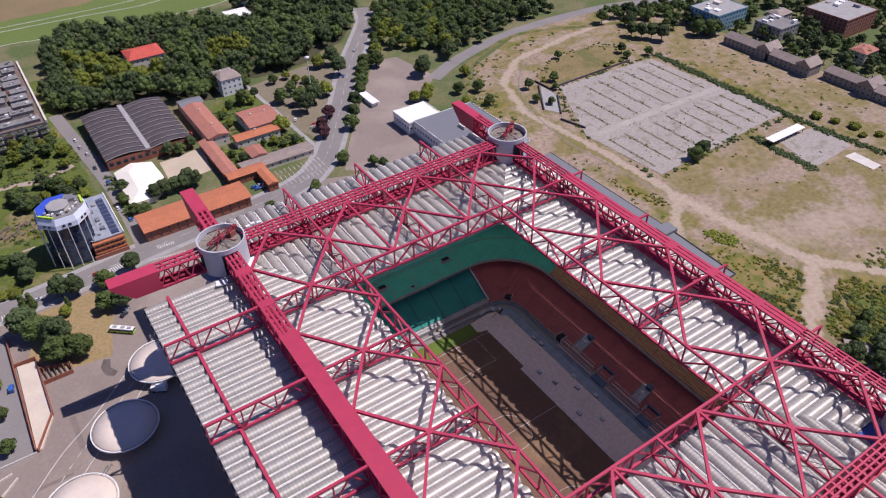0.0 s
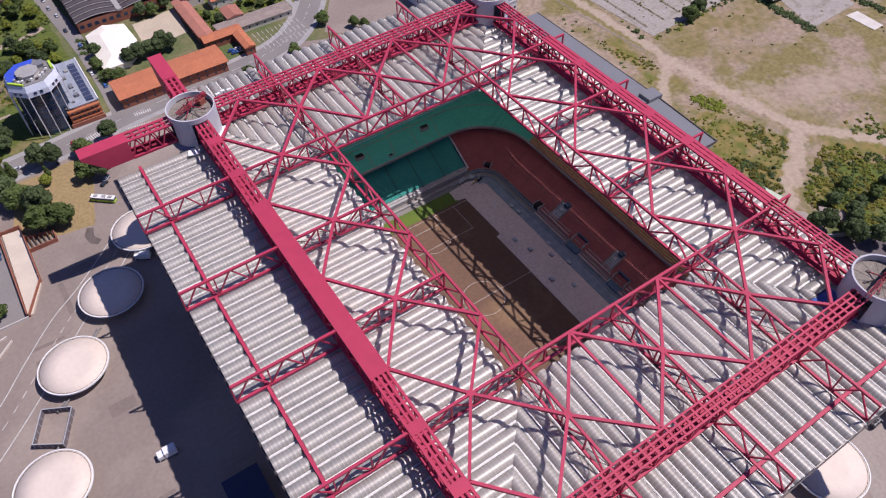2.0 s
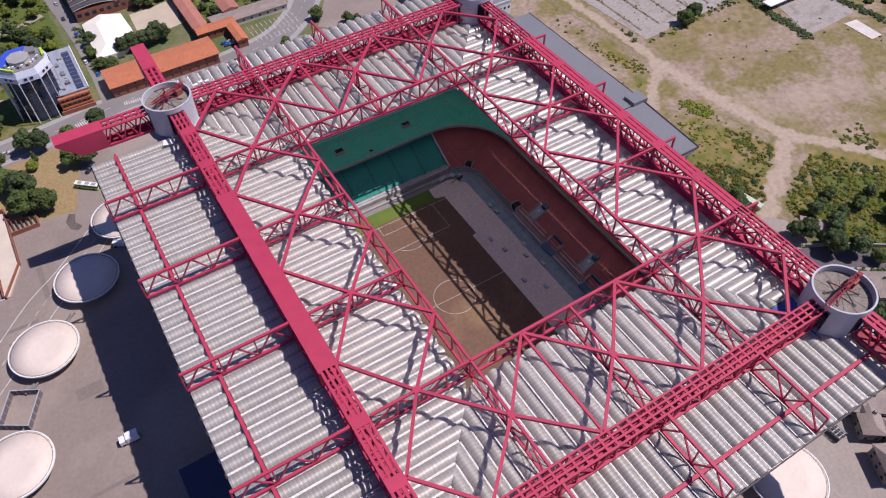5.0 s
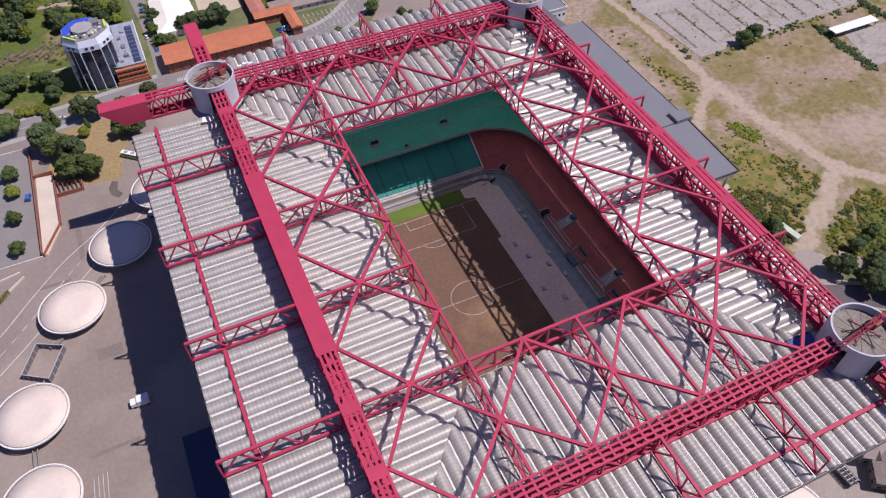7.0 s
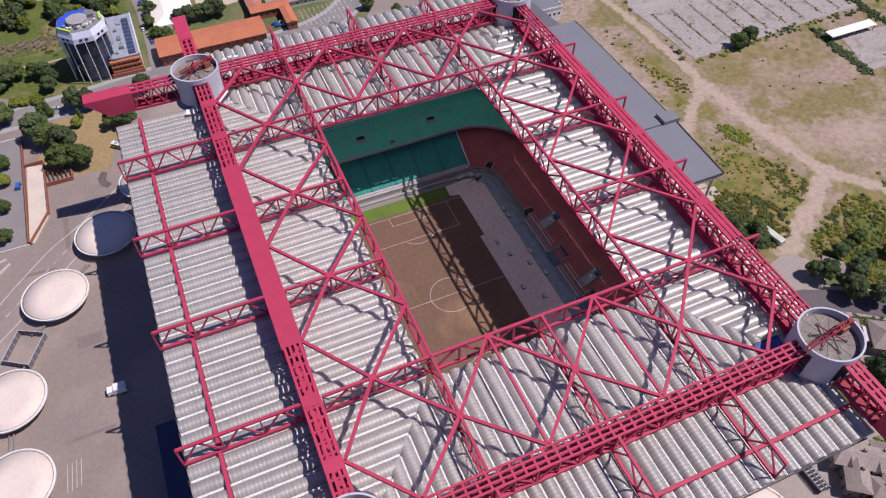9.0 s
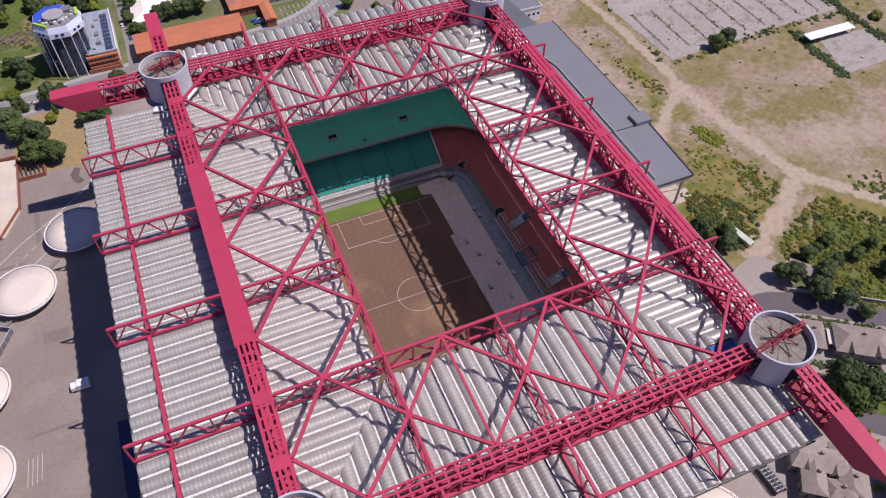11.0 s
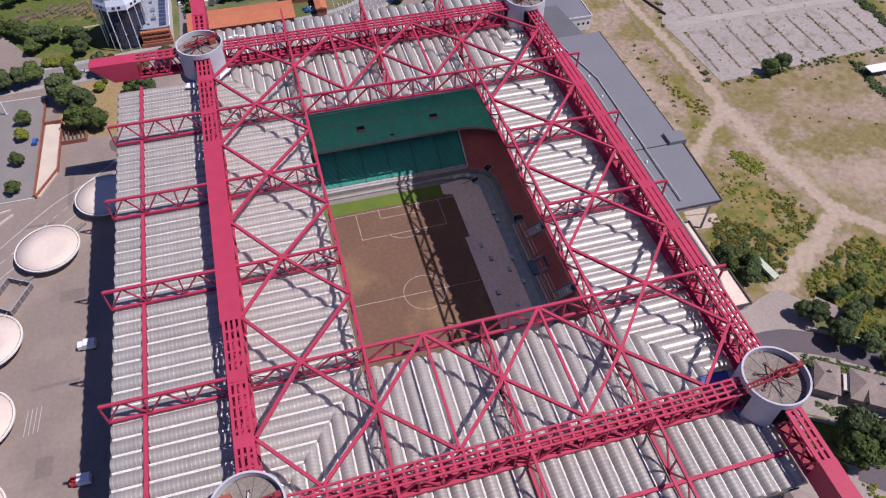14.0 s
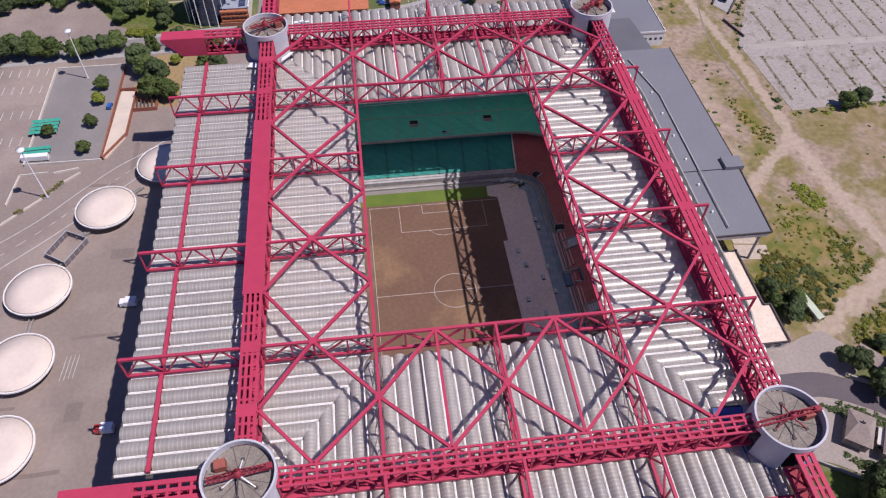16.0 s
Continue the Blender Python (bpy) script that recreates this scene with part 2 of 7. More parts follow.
def soft_patches(m, spots, color, other, most=0.8):
    """Blends another ground cover into a material in soft-edged spots (x, y, half width, half depth)."""
    nt = m.node_tree
    b = nt.nodes["Principled BSDF"]
    pos = nt.nodes.new("ShaderNodeNewGeometry").outputs["Position"]
    n = nt.nodes.new("ShaderNodeTexNoise")
    n.inputs["Scale"].default_value, n.inputs["Detail"].default_value, n.inputs["Roughness"].default_value = 0.09, 8.0, 0.68
    nt.links.new(pos, n.inputs["Vector"])
    g = nt.nodes.new("ShaderNodeTexNoise")
    g.inputs["Scale"].default_value, g.inputs["Detail"].default_value = 0.16, 7.0
    nt.links.new(pos, g.inputs["Vector"])
    tone = nt.nodes.new("ShaderNodeMix")
    tone.data_type = "RGBA"
    tone.inputs[6].default_value, tone.inputs[7].default_value = (*color, 1), (*other, 1)
    sharp = nt.nodes.new("ShaderNodeMapRange")
    sharp.inputs["From Min"].default_value, sharp.inputs["From Max"].default_value = 0.42, 0.60
    nt.links.new(g.outputs["Fac"], sharp.inputs["Value"])
    nt.links.new(sharp.outputs["Result"], tone.inputs[0])
    total = None
    for x, y, rx, ry in spots:
        mp = nt.nodes.new("ShaderNodeMapping")
        mp.inputs["Location"].default_value = (-x / rx, -y / ry, 0)
        mp.inputs["Scale"].default_value = (1 / rx, 1 / ry, 0)
        nt.links.new(pos, mp.inputs["Vector"])
        ln = nt.nodes.new("ShaderNodeVectorMath")
        ln.operation = "LENGTH"
        nt.links.new(mp.outputs["Vector"], ln.inputs[0])
        ad = nt.nodes.new("ShaderNodeMath")
        ad.operation = "MULTIPLY_ADD"
        ad.inputs[1].default_value = 4.2
        nt.links.new(n.outputs["Fac"], ad.inputs[0])
        nt.links.new(ln.outputs["Value"], ad.inputs[2])
        r = nt.nodes.new("ShaderNodeMapRange")
        r.inputs["From Min"].default_value, r.inputs["From Max"].default_value = 3.1, 2.3
        r.inputs["To Max"].default_value = most
        nt.links.new(ad.outputs[0], r.inputs["Value"])
        if total is None:
            total = r.outputs["Result"]
        else:
            mx = nt.nodes.new("ShaderNodeMath")
            mx.operation = "MAXIMUM"
            nt.links.new(total, mx.inputs[0])
            nt.links.new(r.outputs["Result"], mx.inputs[1])
            total = mx.outputs[0]
    out = nt.nodes.new("ShaderNodeMix")
    out.data_type = "RGBA"
    nt.links.new(total, out.inputs[0])
    nt.links.new(b.inputs["Base Color"].links[0].from_socket, out.inputs[6])
    nt.links.new(tone.outputs[2], out.inputs[7])
    nt.links.new(out.outputs[2], b.inputs["Base Color"])


def soft_track(m, pts, half, color, other):
    """Blends a worn track with uneven soft edges along a line into a ground material."""
    nt = m.node_tree
    b = nt.nodes["Principled BSDF"]
    pos = nt.nodes.new("ShaderNodeNewGeometry").outputs["Position"]

    def vec(op, a, c=None):
        n = nt.nodes.new("ShaderNodeVectorMath")
        n.operation = op
        for i, v in enumerate((a, c)):
            if isinstance(v, tuple):
                n.inputs[i].default_value = v
            elif v is not None:
                nt.links.new(v, n.inputs[i])
        return n

    def num(op, a, c):
        n = nt.nodes.new("ShaderNodeMath")
        n.operation = op
        for i, v in enumerate((a, c)):
            if isinstance(v, (int, float)):
                n.inputs[i].default_value = v
            else:
                nt.links.new(v, n.inputs[i])
        return n

    flat = vec("MULTIPLY", pos, (1, 1, 0)).outputs[0]
    near = None
    for (ax, ay), (bx, by) in zip(pts, pts[1:]):
        ba = (bx - ax, by - ay, 0)
        pa = vec("SUBTRACT", flat, (ax, ay, 0)).outputs[0]
        f = num("DIVIDE", vec("DOT_PRODUCT", pa, ba).outputs["Value"], ba[0] ** 2 + ba[1] ** 2)
        f.use_clamp = True
        sc = vec("SCALE", ba)
        nt.links.new(f.outputs[0], sc.inputs["Scale"])
        d = vec("LENGTH", vec("SUBTRACT", pa, sc.outputs[0]).outputs[0]).outputs["Value"]
        near = d if near is None else num("MINIMUM", near, d).outputs[0]

    def fuzz(scale, detail):
        n = nt.nodes.new("ShaderNodeTexNoise")
        n.inputs["Scale"].default_value, n.inputs["Detail"].default_value, n.inputs["Roughness"].default_value = scale, detail, 0.7
        nt.links.new(pos, n.inputs["Vector"])
        return n.outputs["Fac"]

    wide = num("ADD", near, num("MULTIPLY", num("SUBTRACT", fuzz(0.12, 8.0), 0.5).outputs[0], half * 5.0).outputs[0]).outputs[0]
    r = nt.nodes.new("ShaderNodeMapRange")
    r.inputs["From Min"].default_value, r.inputs["From Max"].default_value = half * 1.35, half * 0.7
    r.inputs["To Max"].default_value = 0.92
    nt.links.new(wide, r.inputs["Value"])
    tone = nt.nodes.new("ShaderNodeMix")
    tone.data_type = "RGBA"
    tone.inputs[6].default_value, tone.inputs[7].default_value = (*color, 1), (*other, 1)
    tr = nt.nodes.new("ShaderNodeMapRange")
    tr.inputs["From Min"].default_value, tr.inputs["From Max"].default_value = 0.4, 0.62
    nt.links.new(fuzz(0.4, 6.0), tr.inputs["Value"])
    nt.links.new(tr.outputs["Result"], tone.inputs[0])
    out = nt.nodes.new("ShaderNodeMix")
    out.data_type = "RGBA"
    nt.links.new(r.outputs["Result"], out.inputs[0])
    nt.links.new(b.inputs["Base Color"].links[0].from_socket, out.inputs[6])
    nt.links.new(tone.outputs[2], out.inputs[7])
    nt.links.new(out.outputs[2], b.inputs["Base Color"])


soft_patches(DIRT, ((255, 85, 60, 26), (315, 60, 40, 18), (372, 180, 40, 120), (350, 285, 70, 24), (230, 60, 22, 14), (230, 300, 60, 14)), (0.275, 0.205, 0.11), (0.17, 0.14, 0.052), 0.75)
soft_patches(DIRT, ((245, 10, 46, 18), (208, 22, 14, 26), (156, 110, 12, 50), (152, 62, 12, 24), (228, -22, 22, 10), (300, -5, 40, 14)), (0.39, 0.305, 0.235), (0.325, 0.255, 0.19), 0.8)
soft_patches(DIRT, ((160, 2, 46, 60), (176, 94, 9, 34), (150, 47, 14, 20), (205, -56, 74, 54), (172, 240, 20, 50), (245, -34, 14, 12), (345, 140, 8, 110), (300, 318, 90, 10)), (0.23, 0.17, 0.055), (0.11, 0.125, 0.02), 0.95)
PALE_DUST, GREY_DUST = (0.42, 0.335, 0.255), (0.34, 0.268, 0.2)
soft_track(DIRT, ((205, 262), (190, 215), (184.5, 180), (186.5, 140), (188.3, 110), (190.5, 86)), 2.2, (0.215, 0.175, 0.065), (0.15, 0.135, 0.042))
soft_track(DIRT, ((400, 312), (302, 302), (236, 290), (200, 262), (184, 215), (190, 160), (192, 110), (192.5, 68), (194.5, 42), (198, 20), (203, -4)), 2.9, PALE_DUST, GREY_DUST)
soft_track(DIRT, ((192.5, 75), (195, 42), (199, 20), (204, -4), (186, -18), (163, -30), (149, -41)), 4.2, PALE_DUST, GREY_DUST)
soft_track(DIRT, ((203, -4), (214, -14), (227, -31), (250, -66)), 3.6, PALE_DUST, GREY_DUST)
soft_track(DIRT, ((193, 82), (186, 73), (173, 63), (158, 49), (149, 36), (146, 22)), 3.0, PALE_DUST, GREY_DUST)


# ---- mesh tools ----
class Mesh:
    """Collects corners and faces for one mesh."""

    def __init__(self):
        self.v, self.f, self.smooth = [], [], []

    def add(self, verts, faces, smooth=False):
        n = len(self.v)
        self.v += [tuple(p) for p in verts]
        self.f += [tuple(n + i for i in q) for q in faces]
        self.smooth += [smooth] * len(faces)
        return self

    def beam(self, p0, p1, w, h=None):
        """A box bar from p0 to p1, w wide and h deep."""
        h = w if h is None else h
        a, b = Vector(p0), Vector(p1)
        d = (b - a).normalized()
        s = d.cross(Vector((0, 0, 1)))
        s = Vector((1, 0, 0)) if s.length < 1e-3 else s.normalized()
        u = s.cross(d)
        c = [(-1, -1), (1, -1), (1, 1), (-1, 1)]
        vs = [p + s * (w / 2 * i) + u * (h / 2 * j) for p in (a, b) for i, j in c]
        return self.add(vs, [(0, 1, 2, 3), (7, 6, 5, 4), (0, 4, 5, 1), (1, 5, 6, 2), (2, 6, 7, 3), (3, 7, 4, 0)])

    def box(self, x0, x1, y0, y1, z0, z1):
        vs = [(x, y, z) for z in (z0, z1) for x, y in ((x0, y0), (x1, y0), (x1, y1), (x0, y1))]
        return self.add(vs, [(3, 2, 1, 0), (4, 5, 6, 7), (0, 1, 5, 4), (1, 2, 6, 5), (2, 3, 7, 6), (3, 0, 4, 7)])

    def prism(self, poly, z0, z1):
        n = len(poly)
        vs = [(x, y, z0) for x, y in poly] + [(x, y, z1) for x, y in poly]
        return self.add(vs, [tuple(range(n - 1, -1, -1)), tuple(range(n, 2 * n))] + [(i, (i + 1) % n, n + (i + 1) % n, n + i) for i in range(n)])

    def ring(self, cx, cy, r0, r1, z0, z1, n=48, a0=0.0, a1=360.0):
        """A ring or an arc of one, with an inner and an outer face."""
        full = a1 - a0 >= 359.9
        k = n if full else n + 1
        vs = []
        for i in range(k):
            a = radians(a0 + (a1 - a0) * i / n)
            for r, z in ((r0, z0), (r1, z0), (r1, z1), (r0, z1)):
                vs.append((cx + r * math.cos(a), cy + r * math.sin(a), z))
        fs = []
        for i in range(n):
            p, q = 4 * i, 4 * ((i + 1) % k)
            fs += [(p + j, q + j, q + (j + 1) % 4, p + (j + 1) % 4) for j in range(4)]
        if not full:
            fs += [(3, 2, 1, 0), tuple(4 * n + j for j in range(4))]
        return self.add(vs, fs)

    def lathe(self, cx, cy, profile, n=48, smooth=True):
        vs = [(cx + r * math.cos(math.tau * i / n), cy + r * math.sin(math.tau * i / n), z) for r, z in profile for i in range(n)]
        fs = [(j * n + i, j * n + (i + 1) % n, (j + 1) * n + (i + 1) % n, (j + 1) * n + i) for j in range(len(profile) - 1) for i in range(n)]
        return self.add(vs, fs, smooth)

    def strip(self, pts, width, z, rough=0.0):
        """A flat ribbon along points; rough makes its width waver."""
        vs = []
        base = width
        for i, p in enumerate(pts):
            width = base * (1 + rough * noise.noise(Vector((p[0] * 0.11, p[1] * 0.11, z * 40))))
            a, b = Vector(pts[max(i - 1, 0)]), Vector(pts[min(i + 1, len(pts) - 1)])
            d = (b - a).normalized()
            s = Vector((-d.y, d.x)) * width / 2
            vs += [(p[0] + s.x, p[1] + s.y, z), (p[0] - s.x, p[1] - s.y, z)]
        return self.add(vs, [(2 * i, 2 * i + 1, 2 * i + 3, 2 * i + 2) for i in range(len(pts) - 1)])

    def make(self, name, material):
        me = bpy.data.meshes.new(name)
        me.from_pydata(self.v, [], self.f)
        me.polygons.foreach_set("use_smooth", self.smooth)
        me.materials.append(material)
        me.update()
        return me


def part(name, mesh, material, parent, label=""):
    ob = new(name, mesh if isinstance(mesh, bpy.types.Mesh) else mesh.make(name, material))
    ob.parent = parent
    return tagged(ob, label)


def thing(name, label, category, group="", kind="", at=None):
    ob = new(name)
    if at is not None:
        ob.matrix_basis = at
    return tagged(ob, label, category, group, kind)


def solid(name, mesh, material, label, category, group="", kind=""):
    return tagged(new(name, mesh.make(name, material)), label, category, group, kind)


def curve_points(pts, steps=8):
    """A smooth line through the points."""
    out = []
    p = [Vector(pts[0])] + [Vector(q) for q in pts] + [Vector(pts[-1])]
    for i in range(1, len(p) - 2):
        a, b, c, d = p[i - 1:i + 3]
        for k in range(steps):
            t = k / steps
            out.append(tuple(0.5 * (2 * b + (c - a) * t + (2 * a - 5 * b + 4 * c - d) * t * t + (3 * b - a - 3 * c + d) * t ** 3)))
    return out + [tuple(p[-1])]

# ---- ground ----
ground = solid("ground", Mesh().add([(-2500, -2500, -0.3), (2500, -2500, -0.3), (2500, 2500, -0.3), (-2500, 2500, -0.3)], [(0, 1, 2, 3)]), GROUND,
               "mixed green and dry ground reaching to the horizon", "ground", kind="structure")


def sheet(name, poly, z, material, label, category="ground"):
    n = len(poly)
    return solid(name, Mesh().add([(x, y, z) for x, y in poly], [tuple(range(n))]), material, label, category, kind="structure")


sheet("plaza", [(-260, -300), (105, -300), (105, 118), (60, 205), (20, 222), (-90, 212), (-135, 202), (-205, 198), (-260, 180)], -0.2, ASPHALT, "worn grey-brown asphalt plaza round the stadium", "plaza")
sheet("dirt_field", [(100, -45), (215, -60), (420, -30), (420, 240), (395, 330), (300, 345), (200, 300), (165, 250), (150, 190), (100, 190)], -0.18, DIRT, "dry dusty wasteland with thin patches of weeds", "field")

# ---- stadium ----
XG = [-72.0, -53.7, -35.2, -16.8, 1.7, 20.1, 38.6, 56.8, 77.2]
YG = [-104.9, -84.5, -63.7, -43.2, -22.7, -2.2, 18.3, 38.9, 59.5, 81.4, 103.4]
ZT, ZB = 66.8, 58.5
roof = thing("stadium_roof", "crimson steel lattice roof with silvery barrel-vault sheets over the stadium", "roof")


def bar(name, p0, p1, w, parent, material=RED, h=None):
    return part(name, Mesh().beam(p0, p1, w, h), material, parent)


def truss(name, a, b, n, web=0.42, chord=0.85, every=1, low=ZB):
    """A flat truss from a to b: two chords, posts and slanting web bars."""
    a, b = Vector((*a, 0)), Vector((*b, 0))
    m = Mesh()
    for z, w in ((ZT, chord), (low, chord)):
        m.beam(a + Vector((0, 0, z)), b + Vector((0, 0, z)), w, chord)
    t = part(name, m, RED, roof)
    p = [a.lerp(b, i / n) for i in range(n + 1)]
    for i in range(n + 1):
        if i in (0, n) or i % every == 0:
            bar("post", p[i] + Vector((0, 0, low)), p[i] + Vector((0, 0, ZT)), web, t)
    for i in range(n):
        z0, z1 = (low, ZT) if i % 2 == 0 else (ZT, low)
        bar("web_bar", p[i] + Vector((0, 0, z0)), p[i + 1] + Vector((0, 0, z1)), web, t)
    return t


def girder(name, axis, c, w, s0, s1, step, plates=(), edge=0.7, core=2.6, lines=3, nodes=(), floor=(None, None)):
    """A box girder with a slotted top, lattice sides and a lower chord; plates close the top between two places."""
    top, bot = 67.3, 58.9

    def at(s, o, z):
        return (c + o, s, z) if axis == "y" else (s, c + o, z)

    m = Mesh()
    strips = ((-w / 2 + edge / 2, edge), (0, core), (w / 2 - edge / 2, edge))
    if lines == 4:
        strips = tuple((-w / 2 + edge / 2 + (w - edge) * k / 3, edge) for k in range(4))
    for o, lw in strips:
        m.beam(at(s0, o, top - 0.3), at(s1, o, top - 0.3), lw, 0.6)
    for o in (-w / 2 + 0.4, w / 2 - 0.4):
        m.beam(at(s0, o, bot), at(s1, o, bot), 0.9, 1.0)
    g = part(name, m, RED, roof)
    n = round((s1 - s0) / step)
    for i in range(n + 1):
        s = s0 + (s1 - s0) * i / n
        bar("rung", at(s, -w / 2 + 0.1, top - 0.36), at(s, w / 2 - 0.1, top - 0.36), 0.75, g, h=0.5)
        if i % 2 == 0:
            bar("lower_rung", at(s, -w / 2 + 0.2, bot), at(s, w / 2 - 0.2, bot), 0.5, g)
            for o in (-w / 2 + 0.4, w / 2 - 0.4):
                bar("post", at(s, o, bot), at(s, o, top - 0.5), 0.5, g)
                if i < n - 1:
                    e = s0 + (s1 - s0) * (i + 2) / n
                    z0, z1 = (bot, top - 0.5) if i % 4 == 0 else (top - 0.5, bot)
                    bar("web_bar", at(s, o, z0), at(e, o, z1), 0.45, g)
            if i < n - 1:
                e = s0 + (s1 - s0) * (i + 2) / n
                bar("floor_brace", at(s, -w / 2 + 0.4, bot), at(e, w / 2 - 0.4, bot), 0.4, g)
    f0, f1 = floor if floor[0] is not None else (-w / 2 + 0.3, w / 2 - 0.3)
    bar("floor_plate", at(s0, (f0 + f1) / 2, bot - 0.35), at(s1, (f0 + f1) / 2, bot - 0.35), f1 - f0, g, h=0.1)
    plates = tuple(plates) + tuple((q - 2.0, q + 2.0) for q in nodes if not any(a < q < b for a, b in plates))
    for p0, p1 in plates:
        bar("cover_plate", at(p0, 0, top + 0.03), at(p1, 0, top + 0.03), w, g, h=0.12)
    return g


girder("main_girder", "y", XG[0], 5.6, YG[0] + 9, -44.0, 3.7, (), 0.85, 1.0, 4, nodes=YG[1:3])
girder("main_girder", "y", XG[0], 6.6, -44.0, 41.0, 3.86, [(-44, 41)])
girder("main_girder", "y", XG[0], 6.0, 41.0, YG[-1] - 9, 3.8, (), 0.9, 1.0, 4, nodes=YG[8:10])
girder("main_girder", "y", XG[-1], 5.4, YG[0] + 8, -62.0, 3.8, (), 0.62, 1.9, 4, floor=(-4.4, 0.7))
girder("main_girder", "y", XG[-1], 5.4, -62.0, 62.0, 3.875, (), 1.45, 1.7, 3, floor=(-4.4, 0.7), nodes=YG[3:8])
girder("main_girder", "y", XG[-1], 5.4, 62.0, YG[-1] - 8, 3.8, (), 0.62, 1.9, 4, floor=(-4.4, 0.7))
girder("main_girder", "x", YG[0], 5.6, XG[0] + 9, XG[-1] - 9, 3.4, (), 0.6, 1.4, 4)
girder("main_girder", "x", YG[-1], 7.0, XG[0] + 9, XG[-1] - 9, 3.4, (), 0.75, 2.2, 4)

# inner ring round the opening
truss("ring_truss", (XG[2], YG[2]), (XG[2], YG[8]), 12, 0.52)
truss("ring_truss", (XG[6], YG[2]), (XG[6], YG[8]), 12, 0.52)
truss("ring_truss", (XG[2], YG[2]), (XG[6], YG[2]), 8, 0.57, 0.88)
truss("ring_truss", (XG[2], YG[8]), (XG[6], YG[8]), 8, 0.57, 0.88)
# cross trusses and their arms
for y in (YG[2], YG[4], YG[6], YG[8]):
    truss("arm_truss", (-110, y), (XG[0] - 3.3, y), 6, 0.45, every=2, low=58.0)
    truss("cross_truss", (XG[0] + 3.3, y), (XG[2], y), 4, 0.48, 0.81)
    truss("cross_truss", (XG[6], y), (XG[8] - 2.7, y), 4, 0.48, 0.81)
    arm = part("arm", Mesh().beam((XG[8] + 2.7, y, ZT), (85.6, y, ZT), 0.8), RED, roof)
    bar("post", (85.4, y, 57.0), (85.4, y, ZT), 0.6, arm)
for x in (XG[2], XG[4], XG[6]):
    truss("arm_truss", (x, -132), (x, YG[0] - 2.8), 4, 0.45, every=2, low=58.0)
    truss("cross_truss", (x, YG[0] + 2.8), (x, YG[2]), 4, 0.48, 0.81)
    truss("cross_truss", (x, YG[8]), (x, YG[10] - 3.5), 4, 0.48, 0.81)
    truss("arm_truss", (x, YG[10] + 3.5), (x, 126.5), 4, 0.45, every=2, low=58.0)
for x in (XG[3], XG[5]):
    bar("tie_beam", (x, YG[0] + 2.8, ZT), (x, YG[2], ZT), 0.8, roof)
    bar("tie_beam", (x, YG[8], ZT), (x, YG[10] - 3.5, ZT), 0.8, roof)


# diagonal lattice in the roof's top plane
def node(i, j):
    x = XG[i] + (3.0 if i == 0 else -2.5 if i == 8 else 0)
    y = YG[j] + (2.6 if j == 0 else -3.2 if j == 10 else 0)
    return (x, y, ZT - 0.05)


def in_frame(i, j):
    return i <= 2 or i >= 6 or j <= 2 or j >= 8


for i in range(8):
    for j in range(11):
        for dj in (-1, 1):
            if (i + j) % 2 and 0 <= j + dj <= 10 and in_frame(i, j) and in_frame(i + 1, j + dj):
                mid = (i + 0.5, j + dj * 0.5)
                if 2 < mid[0] < 6 and 2 < mid[1] < 8:
                    continue
                bar("diagonal_brace", node(i, j), node(i + 1, j + dj), 0.95, roof)
for i in range(1, 8):
    for j in range(1, 10):
        if (i + j) % 2 and (i == 1 or i == 7 or j == 1 or j == 9):
            p = node(i, j)
            pst = bar("node_post", (p[0], p[1], ZB), p, 0.6, roof)
            part("gusset", Mesh().box(p[0] - 1.1, p[0] + 1.1, p[1] - 1.1, p[1] + 1.1, ZT - 0.35, ZT + 0.52), RED, pst)
            part("bracket", Mesh().box(p[0] - 0.7, p[0] + 0.7, p[1] - 0.7, p[1] + 0.7, ZB - 0.2, ZB + 0.7), STEEL, pst)

# thin pale cable slung below the far ring truss
part("cable", Mesh().beam((XG[2], 60.0, 55.6), (XG[6], 60.0, 56.6), 0.16), GUTTER, roof, "thin pale cable")
# dark stay rods beside the cross trusses
for y in (YG[2], YG[4], YG[6], YG[8]):
    for xa, xb in ((XG[1], XG[2]), (XG[1], XG[0] + 3.3), (XG[7], XG[6]), (XG[7], XG[8] - 2.7)):
        for s in (-1.6, 1.6):
            bar("stay_rod", (xa, y, ZB + 0.6), (xa + (xb - xa) * 0.5, y + s, ZT - 1.5), 0.16, roof, STEEL)
            bar("stay_rod", (xb, y, ZT - 1.0), (xa + (xb - xa) * 0.45, y + s, ZB - 0.8), 0.16, roof, STEEL)
for x in (XG[2], XG[4], XG[6]):
    for ya, yb in ((YG[1], YG[2]), (YG[1], YG[0] + 2.8), (YG[9], YG[8]), (YG[9], YG[10] - 3.5)):
        for s in (-1.6, 1.6):
            bar("stay_rod", (x, ya, ZB + 0.6), (x + s, ya + (yb - ya) * 0.5, ZT - 1.5), 0.16, roof, STEEL)
            bar("stay_rod", (x, yb, ZT - 1.0), (x + s, ya + (yb - ya) * 0.45, ZB - 0.8), 0.16, roof, STEEL)

# ---- vaulted sheets ----
VZ, RISE, SEAM = 55.9, 1.9, 1.2
vault_cache = {}


